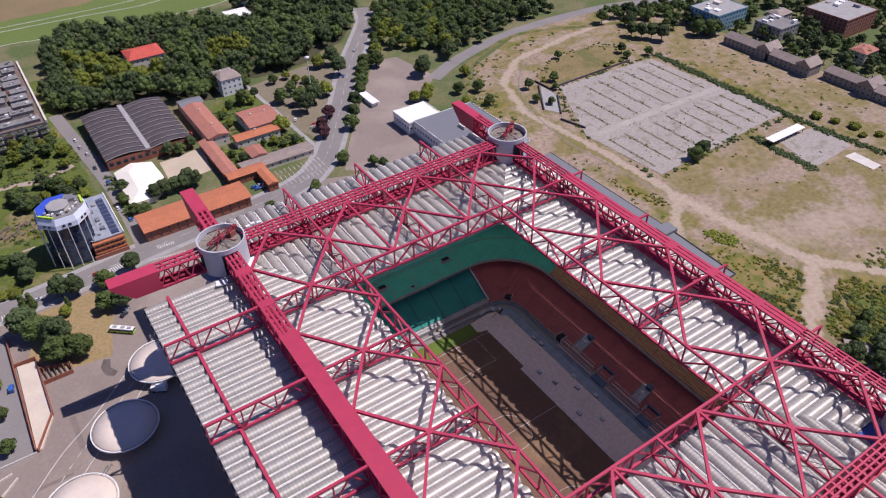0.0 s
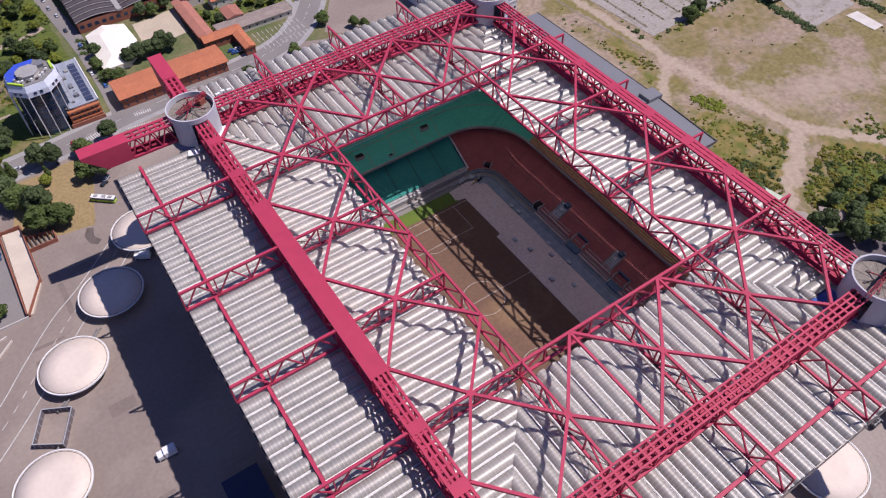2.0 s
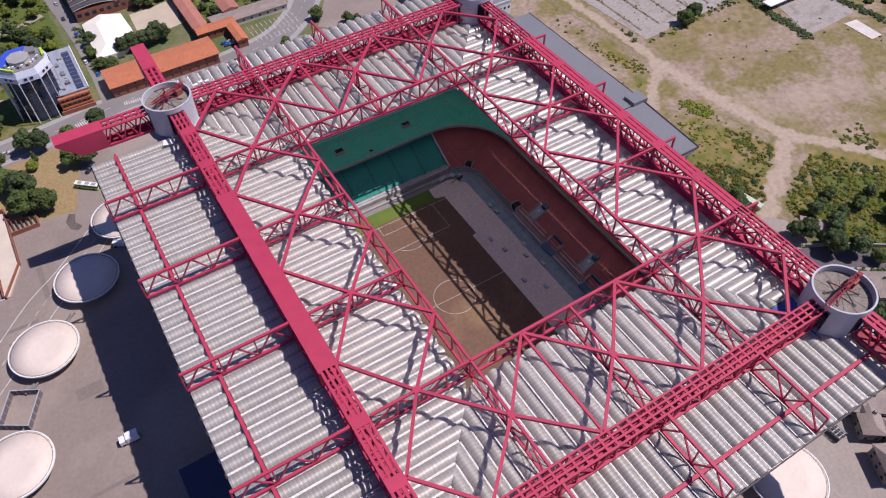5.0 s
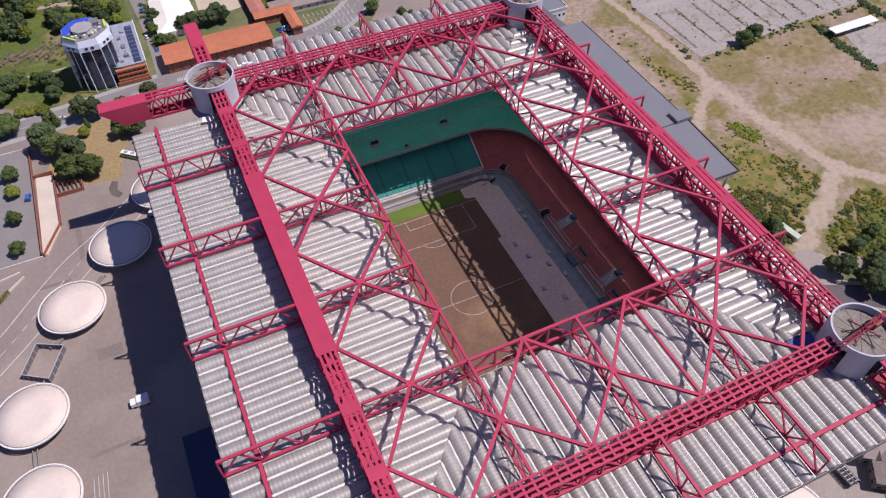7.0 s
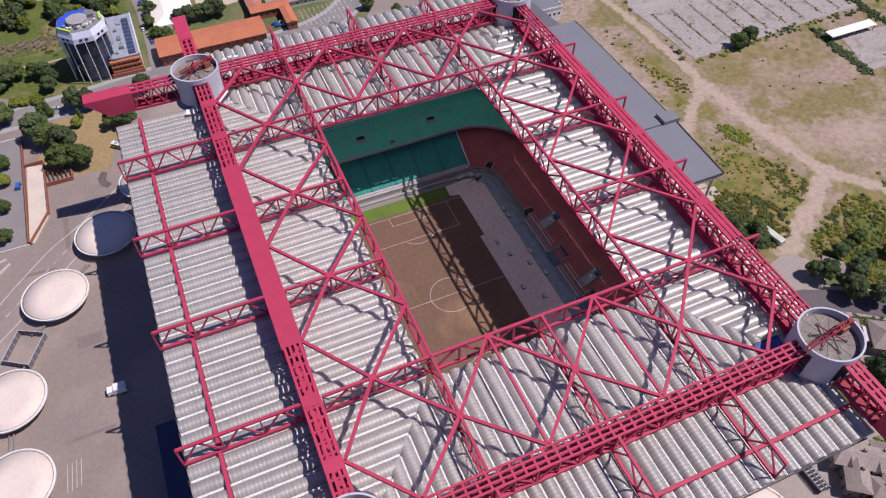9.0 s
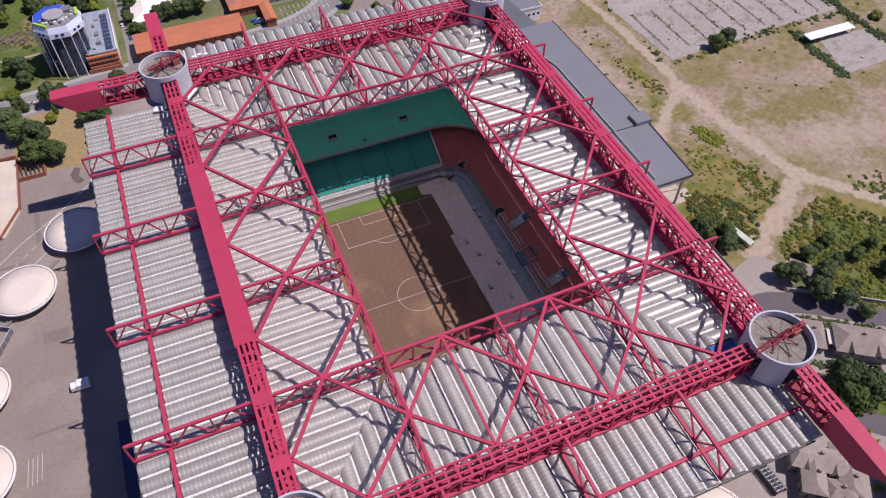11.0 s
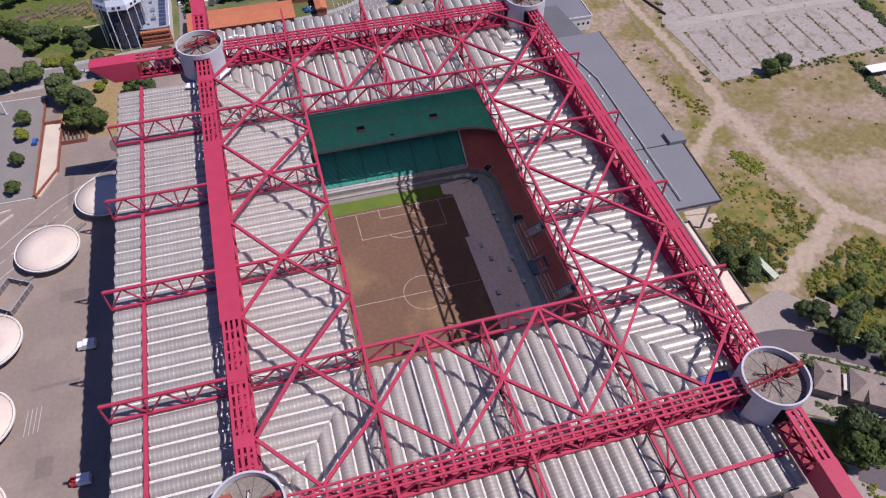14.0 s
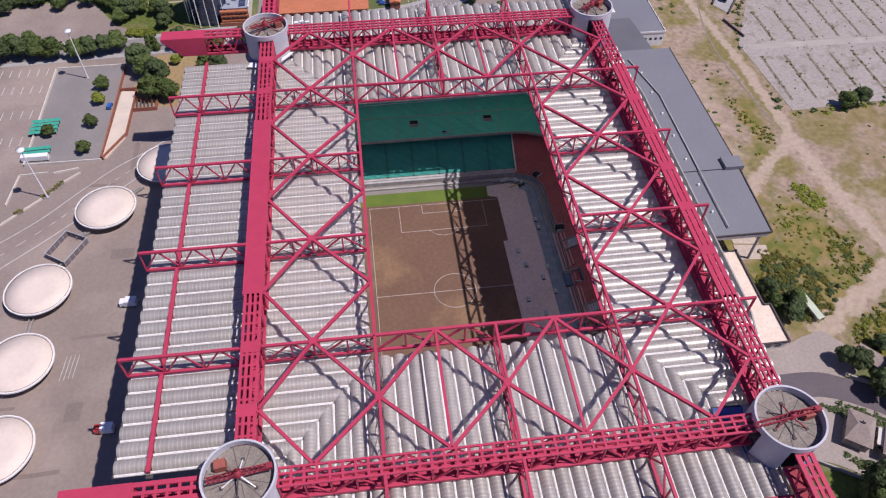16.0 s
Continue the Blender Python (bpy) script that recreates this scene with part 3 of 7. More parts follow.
def vault(axis, c, w, e0, e1, sheeting=VAULT):
    """One barrel of sheeting along an axis; e0 and e1 are its ends at the lower and the upper side of c."""
    (lo0, lo1), (hi0, hi1) = e0, e1
    mid = (lo0 + lo1 + hi0 + hi1) / 4
    key = (axis, sheeting.name, round(w, 3), *(round(v - mid, 2) for v in (lo0, lo1, hi0, hi1)))
    n = 12
    if key not in vault_cache:
        aw = w - 0.62
        m = Mesh()
        rows = []
        for k in range(n + 1):
            u = k / n
            s = (u - 0.5) * aw
            z = RISE * max(0.0, 1 - (2 * u - 1) ** 2) ** 0.6
            f = 0.5 + s / w
            rows.append((s, z, lo0 + (lo1 - lo0) * f - mid, hi0 + (hi1 - hi0) * f - mid))
        sg = 1 if axis == "x" else -1
        vs = [(a, sg * s, z) for s, z, a, _ in rows] + [(b, sg * s, z) for s, z, _, b in rows]
        N = n + 1
        fs = [(k, k + 1, N + k + 1, N + k) if axis == "y" else (k, N + k, N + k + 1, k + 1) for k in range(n)]
        m.add(vs, fs, True)
        m.add(vs, [tuple(range(N)), tuple(range(2 * N - 1, N - 1, -1))])
        # standing seams over the barrel
        x = math.ceil((min(r[2] for r in rows) + 0.3) / SEAM) * SEAM
        while x < max(r[3] for r in rows) - 0.3:
            hit = [r for r in rows if r[2] + 0.2 < x < r[3] - 0.2]
            if len(hit) > 2:
                vs = []
                for s, z, _, _ in hit:
                    q = (1 - z / RISE) ** 0.8
                    vs += [(x - 0.13, sg * s, z - 0.02), (x, sg * (s + math.copysign(0.05 * q, s)), z + 0.012), (x + 0.13, sg * s, z - 0.02)]
                m.add(vs, [(3 * k + j, 3 * k + j + 1, 3 * k + j + 4, 3 * k + j + 3) for k in range(len(hit) - 1) for j in (0, 1)])
            x += SEAM
        vault_cache[key] = m.make("roof_vault", sheeting)
    ob = part("roof_vault", vault_cache[key], None, roof)
    ob.matrix_basis = pose(mid, c, VZ) if axis == "x" else pose(c, mid, VZ, 0, 0, 90)
    return ob


gutter_cache = {}


def gutter(axis, c, a, b):
    key = round(b - a, 2)
    if key not in gutter_cache:
        h = (b - a) / 2
        m = Mesh().box(-h, h, -0.34, 0.34, -0.1, 0.42)
        m.box(-h, h, -0.13, 0.13, 0.42, 0.6)
        gutter_cache[key] = m.make("gutter", GUTTER)
    ob = part("gutter", gutter_cache[key], None, roof)
    ob.matrix_basis = pose((a + b) / 2, c, VZ + 0.1) if axis == "x" else pose(c, (a + b) / 2, VZ + 0.1, 0, 0, 90)


DY = (YG[8] - YG[2]) / 24
DX = (XG[6] - XG[2]) / 16


def mitre_x(y, side):
    """Where the corner's mitre lies at y."""
    x_in, x_out = (XG[2], -69.0) if side < 0 else (XG[6], 73.5)
    if y < YG[2]:
        f = (YG[2] - y) / (YG[2] + 102.0)
    elif y > YG[8]:
        f = (y - YG[8]) / (100.5 - YG[8])
    else:
        return x_in - side * -1.6 if side < 0 else x_in + 1.6
    return x_in + (x_out - x_in) * min(f, 1.0) if 0 < f else x_in


def mitre_y(x, end):
    y_in, y_out = (YG[2], -102.0) if end < 0 else (YG[8], 100.5)
    if x < XG[2]:
        f = (XG[2] - x) / (XG[2] + 69.0)
    elif x > XG[6]:
        f = (x - XG[6]) / (73.5 - XG[6])
    else:
        return y_in + end * 1.6
    return y_in + (y_out - y_in) * min(f, 1.0)


for k in range(-7, 31):
    lo, hi = YG[2] + DY * k, YG[2] + DY * (k + 1)
    c = (lo + hi) / 2
    if k >= -6:
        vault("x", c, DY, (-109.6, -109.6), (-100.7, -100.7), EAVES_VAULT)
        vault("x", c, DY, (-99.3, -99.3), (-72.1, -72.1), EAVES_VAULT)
        gutter("x", lo, -109.5, -72.1)
    inner = 0 <= k < 24
    for side in (-1, 1):
        a, b = (mitre_x(lo, side), mitre_x(hi, side))
        if inner:
            a = b = XG[2] - 1.6 if side < 0 else XG[6] + 1.6
        if side < 0:
            vault("x", c, DY, (-71.9, -71.9), (a, b))
            gutter("x", lo, -71.9, a - 0.2)
        else:
            far = 86.4 if -6 <= k < 30 else 74.0
            vault("x", c, DY, (a, b), (far, far))
            gutter("x", lo, a + 0.2, far)
for k in range(-8, 24):
    lo, hi = XG[2] + DX * k, XG[2] + DX * (k + 1)
    c = (lo + hi) / 2
    inner = 0 <= k < 16
    for end in (-1, 1):
        a, b = mitre_y(lo, end), mitre_y(hi, end)
        if inner:
            a = b = YG[2] - 1.6 if end < 0 else YG[8] + 1.6
        if end < 0:
            vault("y", c, DX, (-104.9, -104.9), (a, b))
            gutter("y", lo, -104.9, a - 0.2)
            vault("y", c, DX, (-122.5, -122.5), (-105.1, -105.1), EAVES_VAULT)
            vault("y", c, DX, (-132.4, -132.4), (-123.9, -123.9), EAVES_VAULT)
            gutter("y", lo, -132.5, -105.1)
        else:
            vault("y", c, DX, (a, b), (103.4, 103.4))
            gutter("y", lo, a + 0.2, 103.4)
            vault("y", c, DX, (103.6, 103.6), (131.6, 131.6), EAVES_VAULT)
            gutter("y", lo, 103.6, 131.7)
part("purlin", Mesh().beam((-100.0, -95, 57.6), (-100.0, 95.3, 57.6), 1.1, 1.2), RED, roof)
# added plates below the purlins, blocking sun that leaks between the vaults
part("purlin_flashing", Mesh().box(-101.0, -99.0, -96, 96.3, 55.75, 55.9), STEEL, roof, "dark plate added to block sun through the vault gap")
part("purlin_flashing", Mesh().box(-68, 73, -124.2, -122.2, 55.75, 55.9), STEEL, roof, "dark plate added to block sun through the vault gap")
part("purlin", Mesh().beam((-69, -123.2, 57.6), (74.2, -123.2, 57.6), 1.1, 1.2), RED, roof)
part("fascia", Mesh().beam((-109.9, -95, 55.9), (-109.9, 95.3, 55.9), 0.4, 0.6), STEEL, roof, "dark steel eaves edge")
part("fascia", Mesh().beam((-67, -132.8, 56.0), (72, -132.8, 56.0), 0.4, 0.6), STEEL, roof, "dark steel eaves edge")


# ---- girder ends beyond the towers ----
def fin(axis, c, w, s0, s1, s2, s3):
    """A lattice stub from s0 to s1 and a solid tapering beak from there to s2 below and s3 at the top."""
    d = 1 if s1 > s0 else -1

    def at(s, o, z):
        return (c + o, s, z) if axis == "y" else (s, c + o, z)

    m = Mesh()
    for o, lw in ((-w / 2 + 0.65, 1.3), (0, 1.0), (w / 2 - 0.65, 1.3)):
        m.beam(at(s0, o, 67.0), at(s1, o, 67.0), lw, 0.6)
    for o in (-w / 2 + 0.4, w / 2 - 0.4):
        m.beam(at(s0, o, 58.9), at(s1, o, 58.9), 0.9, 1.0)
    g = part("girder_stub", m, RED, roof)
    bar("floor_plate", at(s0, 0, 58.5), at(s1, 0, 58.5), w - 0.6, g, DARK_RED, 0.1)
    n = max(2, round(abs(s1 - s0) / 3.2))
    for i in range(n + 1):
        s = s0 + (s1 - s0) * i / n
        bar("rung", at(s, -w / 2 + 0.1, 66.94), at(s, w / 2 - 0.1, 66.94), 0.75, g, h=0.5)
        if i < n:
            e = s0 + (s1 - s0) * (i + 1) / n
            for o in (-w / 2 + 0.4, w / 2 - 0.4):
                z0, z1 = (58.9, 66.8) if i % 2 == 0 else (66.8, 58.9)
                bar("web_bar", at(s, o, z0), at(e, o, z1), 0.5, g)
    vs = [at(s, o, z) for o in (-w / 2, w / 2) for s, z in ((s1, 58.6), (s2, 58.6), (s3, 66.4), (s3, 67.5), (s1, 67.5))]
    part("beak", Mesh().add(vs, [(0, 1, 2, 3, 4), (9, 8, 7, 6, 5), (0, 5, 6, 1), (1, 6, 7, 2), (2, 7, 8, 3), (3, 8, 9, 4), (4, 9, 5, 0)]), RED, g, "solid crimson steel beak")


fin("x", YG[10], 6.4, -82, -100, -110.5, -118.3)
fin("x", YG[0], 6.0, -82, -100, -110.5, -118.3)
fin("y", XG[0], 6.0, 113, 130, 142, 150)
fin("y", XG[0], 6.0, -114.5, -131, -144, -152.5)
fin("y", XG[8] - 0.4, 5.2, 114, 130, 142, 150)
fin("y", XG[8] - 0.4, 5.2, -115.5, -131, -144, -152.5)


# ---- towers ----
SKIRT = mat("dark_blue_flashing", (0.10, 0.13, 0.26), 0.5, (0.14, 0.17, 0.28), 0.4)


def tower(cx, cy, dirs):
    t = thing("stair_tower", "round pale concrete stair tower at a corner of the stadium", "tower", "corner towers")
    n, r = 72, 9.8
    m = Mesh()
    zs = [-0.3, 57.6, 68.0, 70.0]
    for j in range(3):
        for i in range(n):
            a0, a1 = math.tau * i / n, math.tau * (i + 1) / n
            am = (a0 + a1) / 2
            if j == 1 and any(abs((am - radians(d) + math.pi) % math.tau - math.pi) < 0.36 for d in dirs):
                continue
            for rr, flip in ((r, False), (r - 0.6, True)):
                vs = [(cx + rr * math.cos(a), cy + rr * math.sin(a), z) for a, z in ((a0, zs[j]), (a1, zs[j]), (a1, zs[j + 1]), (a0, zs[j + 1]))]
                m.add(vs, [(3, 2, 1, 0) if flip else (0, 1, 2, 3)], True)
    part("shaft", m, TOWER, t)
    part("rim", Mesh().ring(cx, cy, r - 0.6, r - 0.02, 70.0, 70.12, 72), TOWER, t, "pale concrete coping ring")
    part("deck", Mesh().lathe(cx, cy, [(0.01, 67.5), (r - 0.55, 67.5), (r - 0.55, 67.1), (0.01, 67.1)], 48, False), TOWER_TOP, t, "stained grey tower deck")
    skirt = Mesh().lathe(cx, cy, [(r + 0.02, 57.2), (r + 0.5, 56.4), (r + 1.6, 55.6), (r + 1.6, 55.3)], 60)
    part("skirt", skirt, SKIRT, t, "dark blue flashing skirt round the shaft")
    for k in range(12):
        a = math.tau * (k + 0.5) / 12
        part("deck_seam", Mesh().beam((cx + 1.5 * math.cos(a), cy + 1.5 * math.sin(a), 67.51), (cx + 9.0 * math.cos(a), cy + 9.0 * math.sin(a), 67.51), 0.16, 0.06), STEEL, t)
    for k in range(1, 6):
        z = 9.0 * k
        part("ramp_band", Mesh().ring(cx, cy, r, r + 1.2, z, z + 1.1, 48), TOWER, t)
    return t


TOWERS = [(-72.6, 103.4, (0, -90, 180, 90)), (76.4, 104.4, (180, -90, 90)), (-72.6, -104.2, (0, 90, 180, -90)), (76.4, -105.8, (180, 90, -90))]
for cx, cy, dirs in TOWERS:
    tower(cx, cy, dirs)


def service_crane(cx, cy, turn, long, frame_paint=DARK_RED, cabin_at=(4.2, -1.3)):
    """A red lattice jib on a tripod with spokes, on a tower's deck."""
    t = thing("service_crane", "red lattice maintenance crane on the tower deck", "crane", "tower cranes", at=pose(cx, cy, 67.5, 0, 0, turn))
    m = Mesh()
    for y in (-0.6, 0.6):
        for z in (2.6, 3.7):
            m.beam((-long, y, z), (8.5, y, z), 0.24)
    jib = part("jib", m, DARK_RED, t)
    k = int((long + 8.5) / 1.3)
    for i in range(k):
        x = -long + 1.3 * i
        for y in (-0.6, 0.6):
            bar("lacing", (x, y, 2.6 if i % 2 else 3.7), (x + 1.3, y, 3.7 if i % 2 else 2.6), 0.17, jib, DARK_RED)
        bar("lacing", (x, -0.6, 3.7), (x + 1.3, 0.6, 3.7), 0.17, jib, DARK_RED)
    for i in range(6):
        a = math.tau * i / 6 + 0.3
        foot = (5.2 * math.cos(a), 5.2 * math.sin(a), 0.05)
        part("strut", Mesh().beam((0, 0, 2.7), foot, 0.3), frame_paint if i % 2 else STEEL, t)
        part("foot", Mesh().box(foot[0] - 0.45, foot[0] + 0.45, foot[1] - 0.45, foot[1] + 0.45, 0, 0.3), STEEL, t)
    part("hub", Mesh().lathe(0, 0, [(1.0, 2.0), (1.0, 4.2), (0.01, 4.4)], 16), DARK_RED, t)
    part("mast_head", Mesh().beam((0, 0, 4.0), (0, 0, 6.2), 0.35), DARK_RED, t)
    for q in (-long + 1.0, 7.5):
        part("tie", Mesh().beam((0, 0, 6.1), (q, 0, 3.8), 0.14), DARK_RED, t)
    part("cabin", Mesh().box(cabin_at[0], cabin_at[0] + 3.0, cabin_at[1], cabin_at[1] + 2.6, 0.1, 2.5), mat("rust_cabin", (0.35, 0.10, 0.07), 0.7, (0.25, 0.08, 0.06), 0.8), t, "rust-red equipment cabin")
    part("counterweight", Mesh().box(7.2, 8.8, -0.8, 0.8, 2.5, 3.9), DARK_RED, t)


service_crane(-72.6, 103.4, 25, 7.0)
service_crane(76.4, 104.4, 35, 7.0)
service_crane(-72.6, -104.2, 8, 8.0, WHITE, (-6.0, 3.0))
service_crane(76.4, -105.8, 8, 11.5)


# ---- loose sheets beside the towers ----
PANEL_BLUE = mat("pale_blue_panel", (0.34, 0.40, 0.60), 0.5, (0.26, 0.32, 0.52), 0.5)
tarp = thing("tarpaulin", "blue tarpaulin over the vaults beside a tower", "tarpaulin")
tm = Mesh()
tv = []
for i in range(9):
    for j in range(6):
        x, y = 61.5 + 9.0 * i / 8, -94.8 - 5.6 * j / 5 - 0.25 * i / 8
        tv.append((x + 0.3 * math.sin(j * 2.1), y, 58.05 + 0.18 * math.sin(i * 1.7 + j) - (0.5 if j in (0, 5) else 0)))
tm.add(tv, [(i * 6 + j, i * 6 + 6 + j, i * 6 + 7 + j, i * 6 + j + 1) for i in range(8) for j in range(5)], True)
part("sheet", tm, mat("blue_tarpaulin", (0.05, 0.11, 0.36), 0.5, (0.08, 0.13, 0.30), 0.5), tarp)
part("ballast", Mesh().beam((61.6, -94.9, 57.9), (70.4, -95.2, 57.9), 0.3), STEEL, tarp)
for word, poly in (
                   ("white flashing wedge on the vaults beside a tower", [(-67.5, 91), (-62.5, 97.5), (-62, 99.5), (-66.5, 99.5)]),
                   ("white flashing panel on the vaults beside a tower", [(-82, 90), (-77.5, 88.5), (-77, 92.5), (-81, 93.2)])):
    fl = thing("flashing_panel", word, "roof panel", "flashing panels")
    part("sheet", Mesh().prism(poly, 57.75, 58.0), WHITE, fl)
    (ax, ay), (bx, by) = poly[0], poly[1]
    part("upstand", Mesh().beam((ax, ay, 58.1), (bx, by, 58.1), 0.25, 0.3), GUTTER, fl)
for k in range(4):
    fl = thing("flashing_panel", "pale blue and white flashing strip beside a tower", "roof panel", "flashing panels")
    x = 76.0 + 1.9 * k
    part("sheet", Mesh().beam((x, -116.6 - 0.9 * (k % 2), 58.0), (x + 0.4, -120.2 + 0.6 * k, 58.0), 1.0, 0.12), WHITE if k % 2 == 0 else PANEL_BLUE, fl)
    part("upstand", Mesh().beam((x + 0.6, -116.8, 58.05), (x + 1.0, -119.5, 58.05), 0.16, 0.3), GUTTER, fl)
for ex, ey in ((-54.5, 108.3), (-57.0, 109.0), (-59.4, 108.2)):
    eq = thing("antenna_box", "white equipment box on the girder beside the tower", "equipment", "girder equipment")
    part("body", Mesh().box(ex - 0.9, ex + 0.9, ey - 0.6, ey + 0.6, 66.2, 67.6), WHITE, eq)
    part("bracket", Mesh().box(ex - 0.2, ex + 0.2, ey - 2.6, ey - 0.6, 66.6, 66.9), STEEL, eq)


# ---- stands ----
CX, HX, HY, RC = 1.7, 50.0, 67.0, 12.0


def outline(d, side, corners):
    """Points along one side's stretch of the rounded bowl, d metres out from the lowest row."""
    r = RC + d
    s = 1 if side in ("right", "far") else -1
    if side in ("far", "near"):
        pts = [(CX + s * x, s * (HY + d)) for x in np.linspace(HX - RC, -HX + RC, 14)]
        before = [(CX + s * (HX - RC + r * math.cos(radians(a))), s * (HY - RC + r * math.sin(radians(a)))) for a in np.linspace(0, 90, 13)[:-1]]
        after = [(CX + s * (-HX + RC + r * math.cos(radians(a))), s * (HY - RC + r * math.sin(radians(a)))) for a in np.linspace(90, 180, 13)[1:]]
    else:
        pts = [(CX + s * (HX + d), s * y) for y in np.linspace(-HY + RC, HY - RC, 14)]
        before = [(CX + s * (HX - RC + r * math.cos(radians(a))), s * (-HY + RC + r * math.sin(radians(a)))) for a in np.linspace(-90, 0, 13)[:-1]]
        after = [(CX + s * (HX - RC + r * math.cos(radians(a))), s * (HY - RC + r * math.sin(radians(a)))) for a in np.linspace(0, 90, 13)[1:]]
    return before + pts + after if corners else pts


def sweep(profile, side, corners):
    rows = [outline(d, side, corners) for d, _ in profile]
    n = len(rows[0])
    vs = [(x, y, z) for row, (_, z) in zip(rows, profile) for x, y in row]
    fs = [(j * n + i, j * n + i + 1, (j + 1) * n + i + 1, (j + 1) * n + i) for j in range(len(profile) - 1) for i in range(n - 1)]
    return Mesh().add(vs, fs)


def steps(d0, d1, z0, z1, n):
    p = []
    for i in range(n):
        d, z = d0 + (d1 - d0) * i / n, z0 + (z1 - z0) * (i + 1) / n
        p += [(d, z0 + (z1 - z0) * i / n), (d, z)]
    return p + [(d1, z1)]


PALE_ROWS = mat("pale_rows", (0.68, 0.68, 0.68), 0.8, (0.55, 0.56, 0.56), 0.3)
FRONT_ROWS = mat("worn_front_rows", (0.42, 0.41, 0.40), 0.85, (0.30, 0.29, 0.29), 0.3, 0.8, 1.0, 0.15)
SIDE_AISLE = mat("dark_red_brown_steps", (0.36, 0.135, 0.125), 0.9, (0.28, 0.10, 0.10), 0.6)
# wooden benches, base colour raised to carry the sun on these rows
SUNLIT_TAN = mat("sunlit_tan_benches", (0.60, 0.42, 0.20), 0.7, (0.34, 0.19, 0.10), 0.6, 0.9)
AISLE = mat("worn_concrete_steps", (0.42, 0.35, 0.29), 0.9, (0.28, 0.24, 0.21), 0.6)
SLATE_CONCRETE = mat("blue_grey_concrete", (0.26, 0.31, 0.36), 0.9, (0.18, 0.22, 0.255), 0.3)
FAR_AISLE = mat("worn_green_steps", (0.26, 0.36, 0.24), 0.9, (0.36, 0.33, 0.24), 1.5, 0.9)
WORN_LINE = mat("scuffed_line", (0.40, 0.24, 0.21), 0.9, (0.24, 0.10, 0.095), 0.35, 0.9)
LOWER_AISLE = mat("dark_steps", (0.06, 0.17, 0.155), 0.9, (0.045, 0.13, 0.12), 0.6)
LOW0, LOW1 = (3.0, 3.0), (20.5, 12.8)
SIDE0 = (0.0, 1.32)
UP0, UP1 = (15.6, 15.8), (36.0, 31.5)


def place(side, along, d):
    """A place on a side's straight stretch: metres along it and out from the lowest row."""
    return {"far": (CX + along, HY + d), "near": (CX - along, -HY - d), "right": (CX + HX + d, along), "left": (CX - HX - d, -along)}[side]


def up_z(d):
    return UP0[1] + (UP1[1] - UP0[1]) * (d - UP0[0]) / (UP1[0] - UP0[0])


def low_z(d):
    return LOW0[1] + (LOW1[1] - LOW0[1]) * (d - LOW0[0]) / (LOW1[0] - LOW0[0])


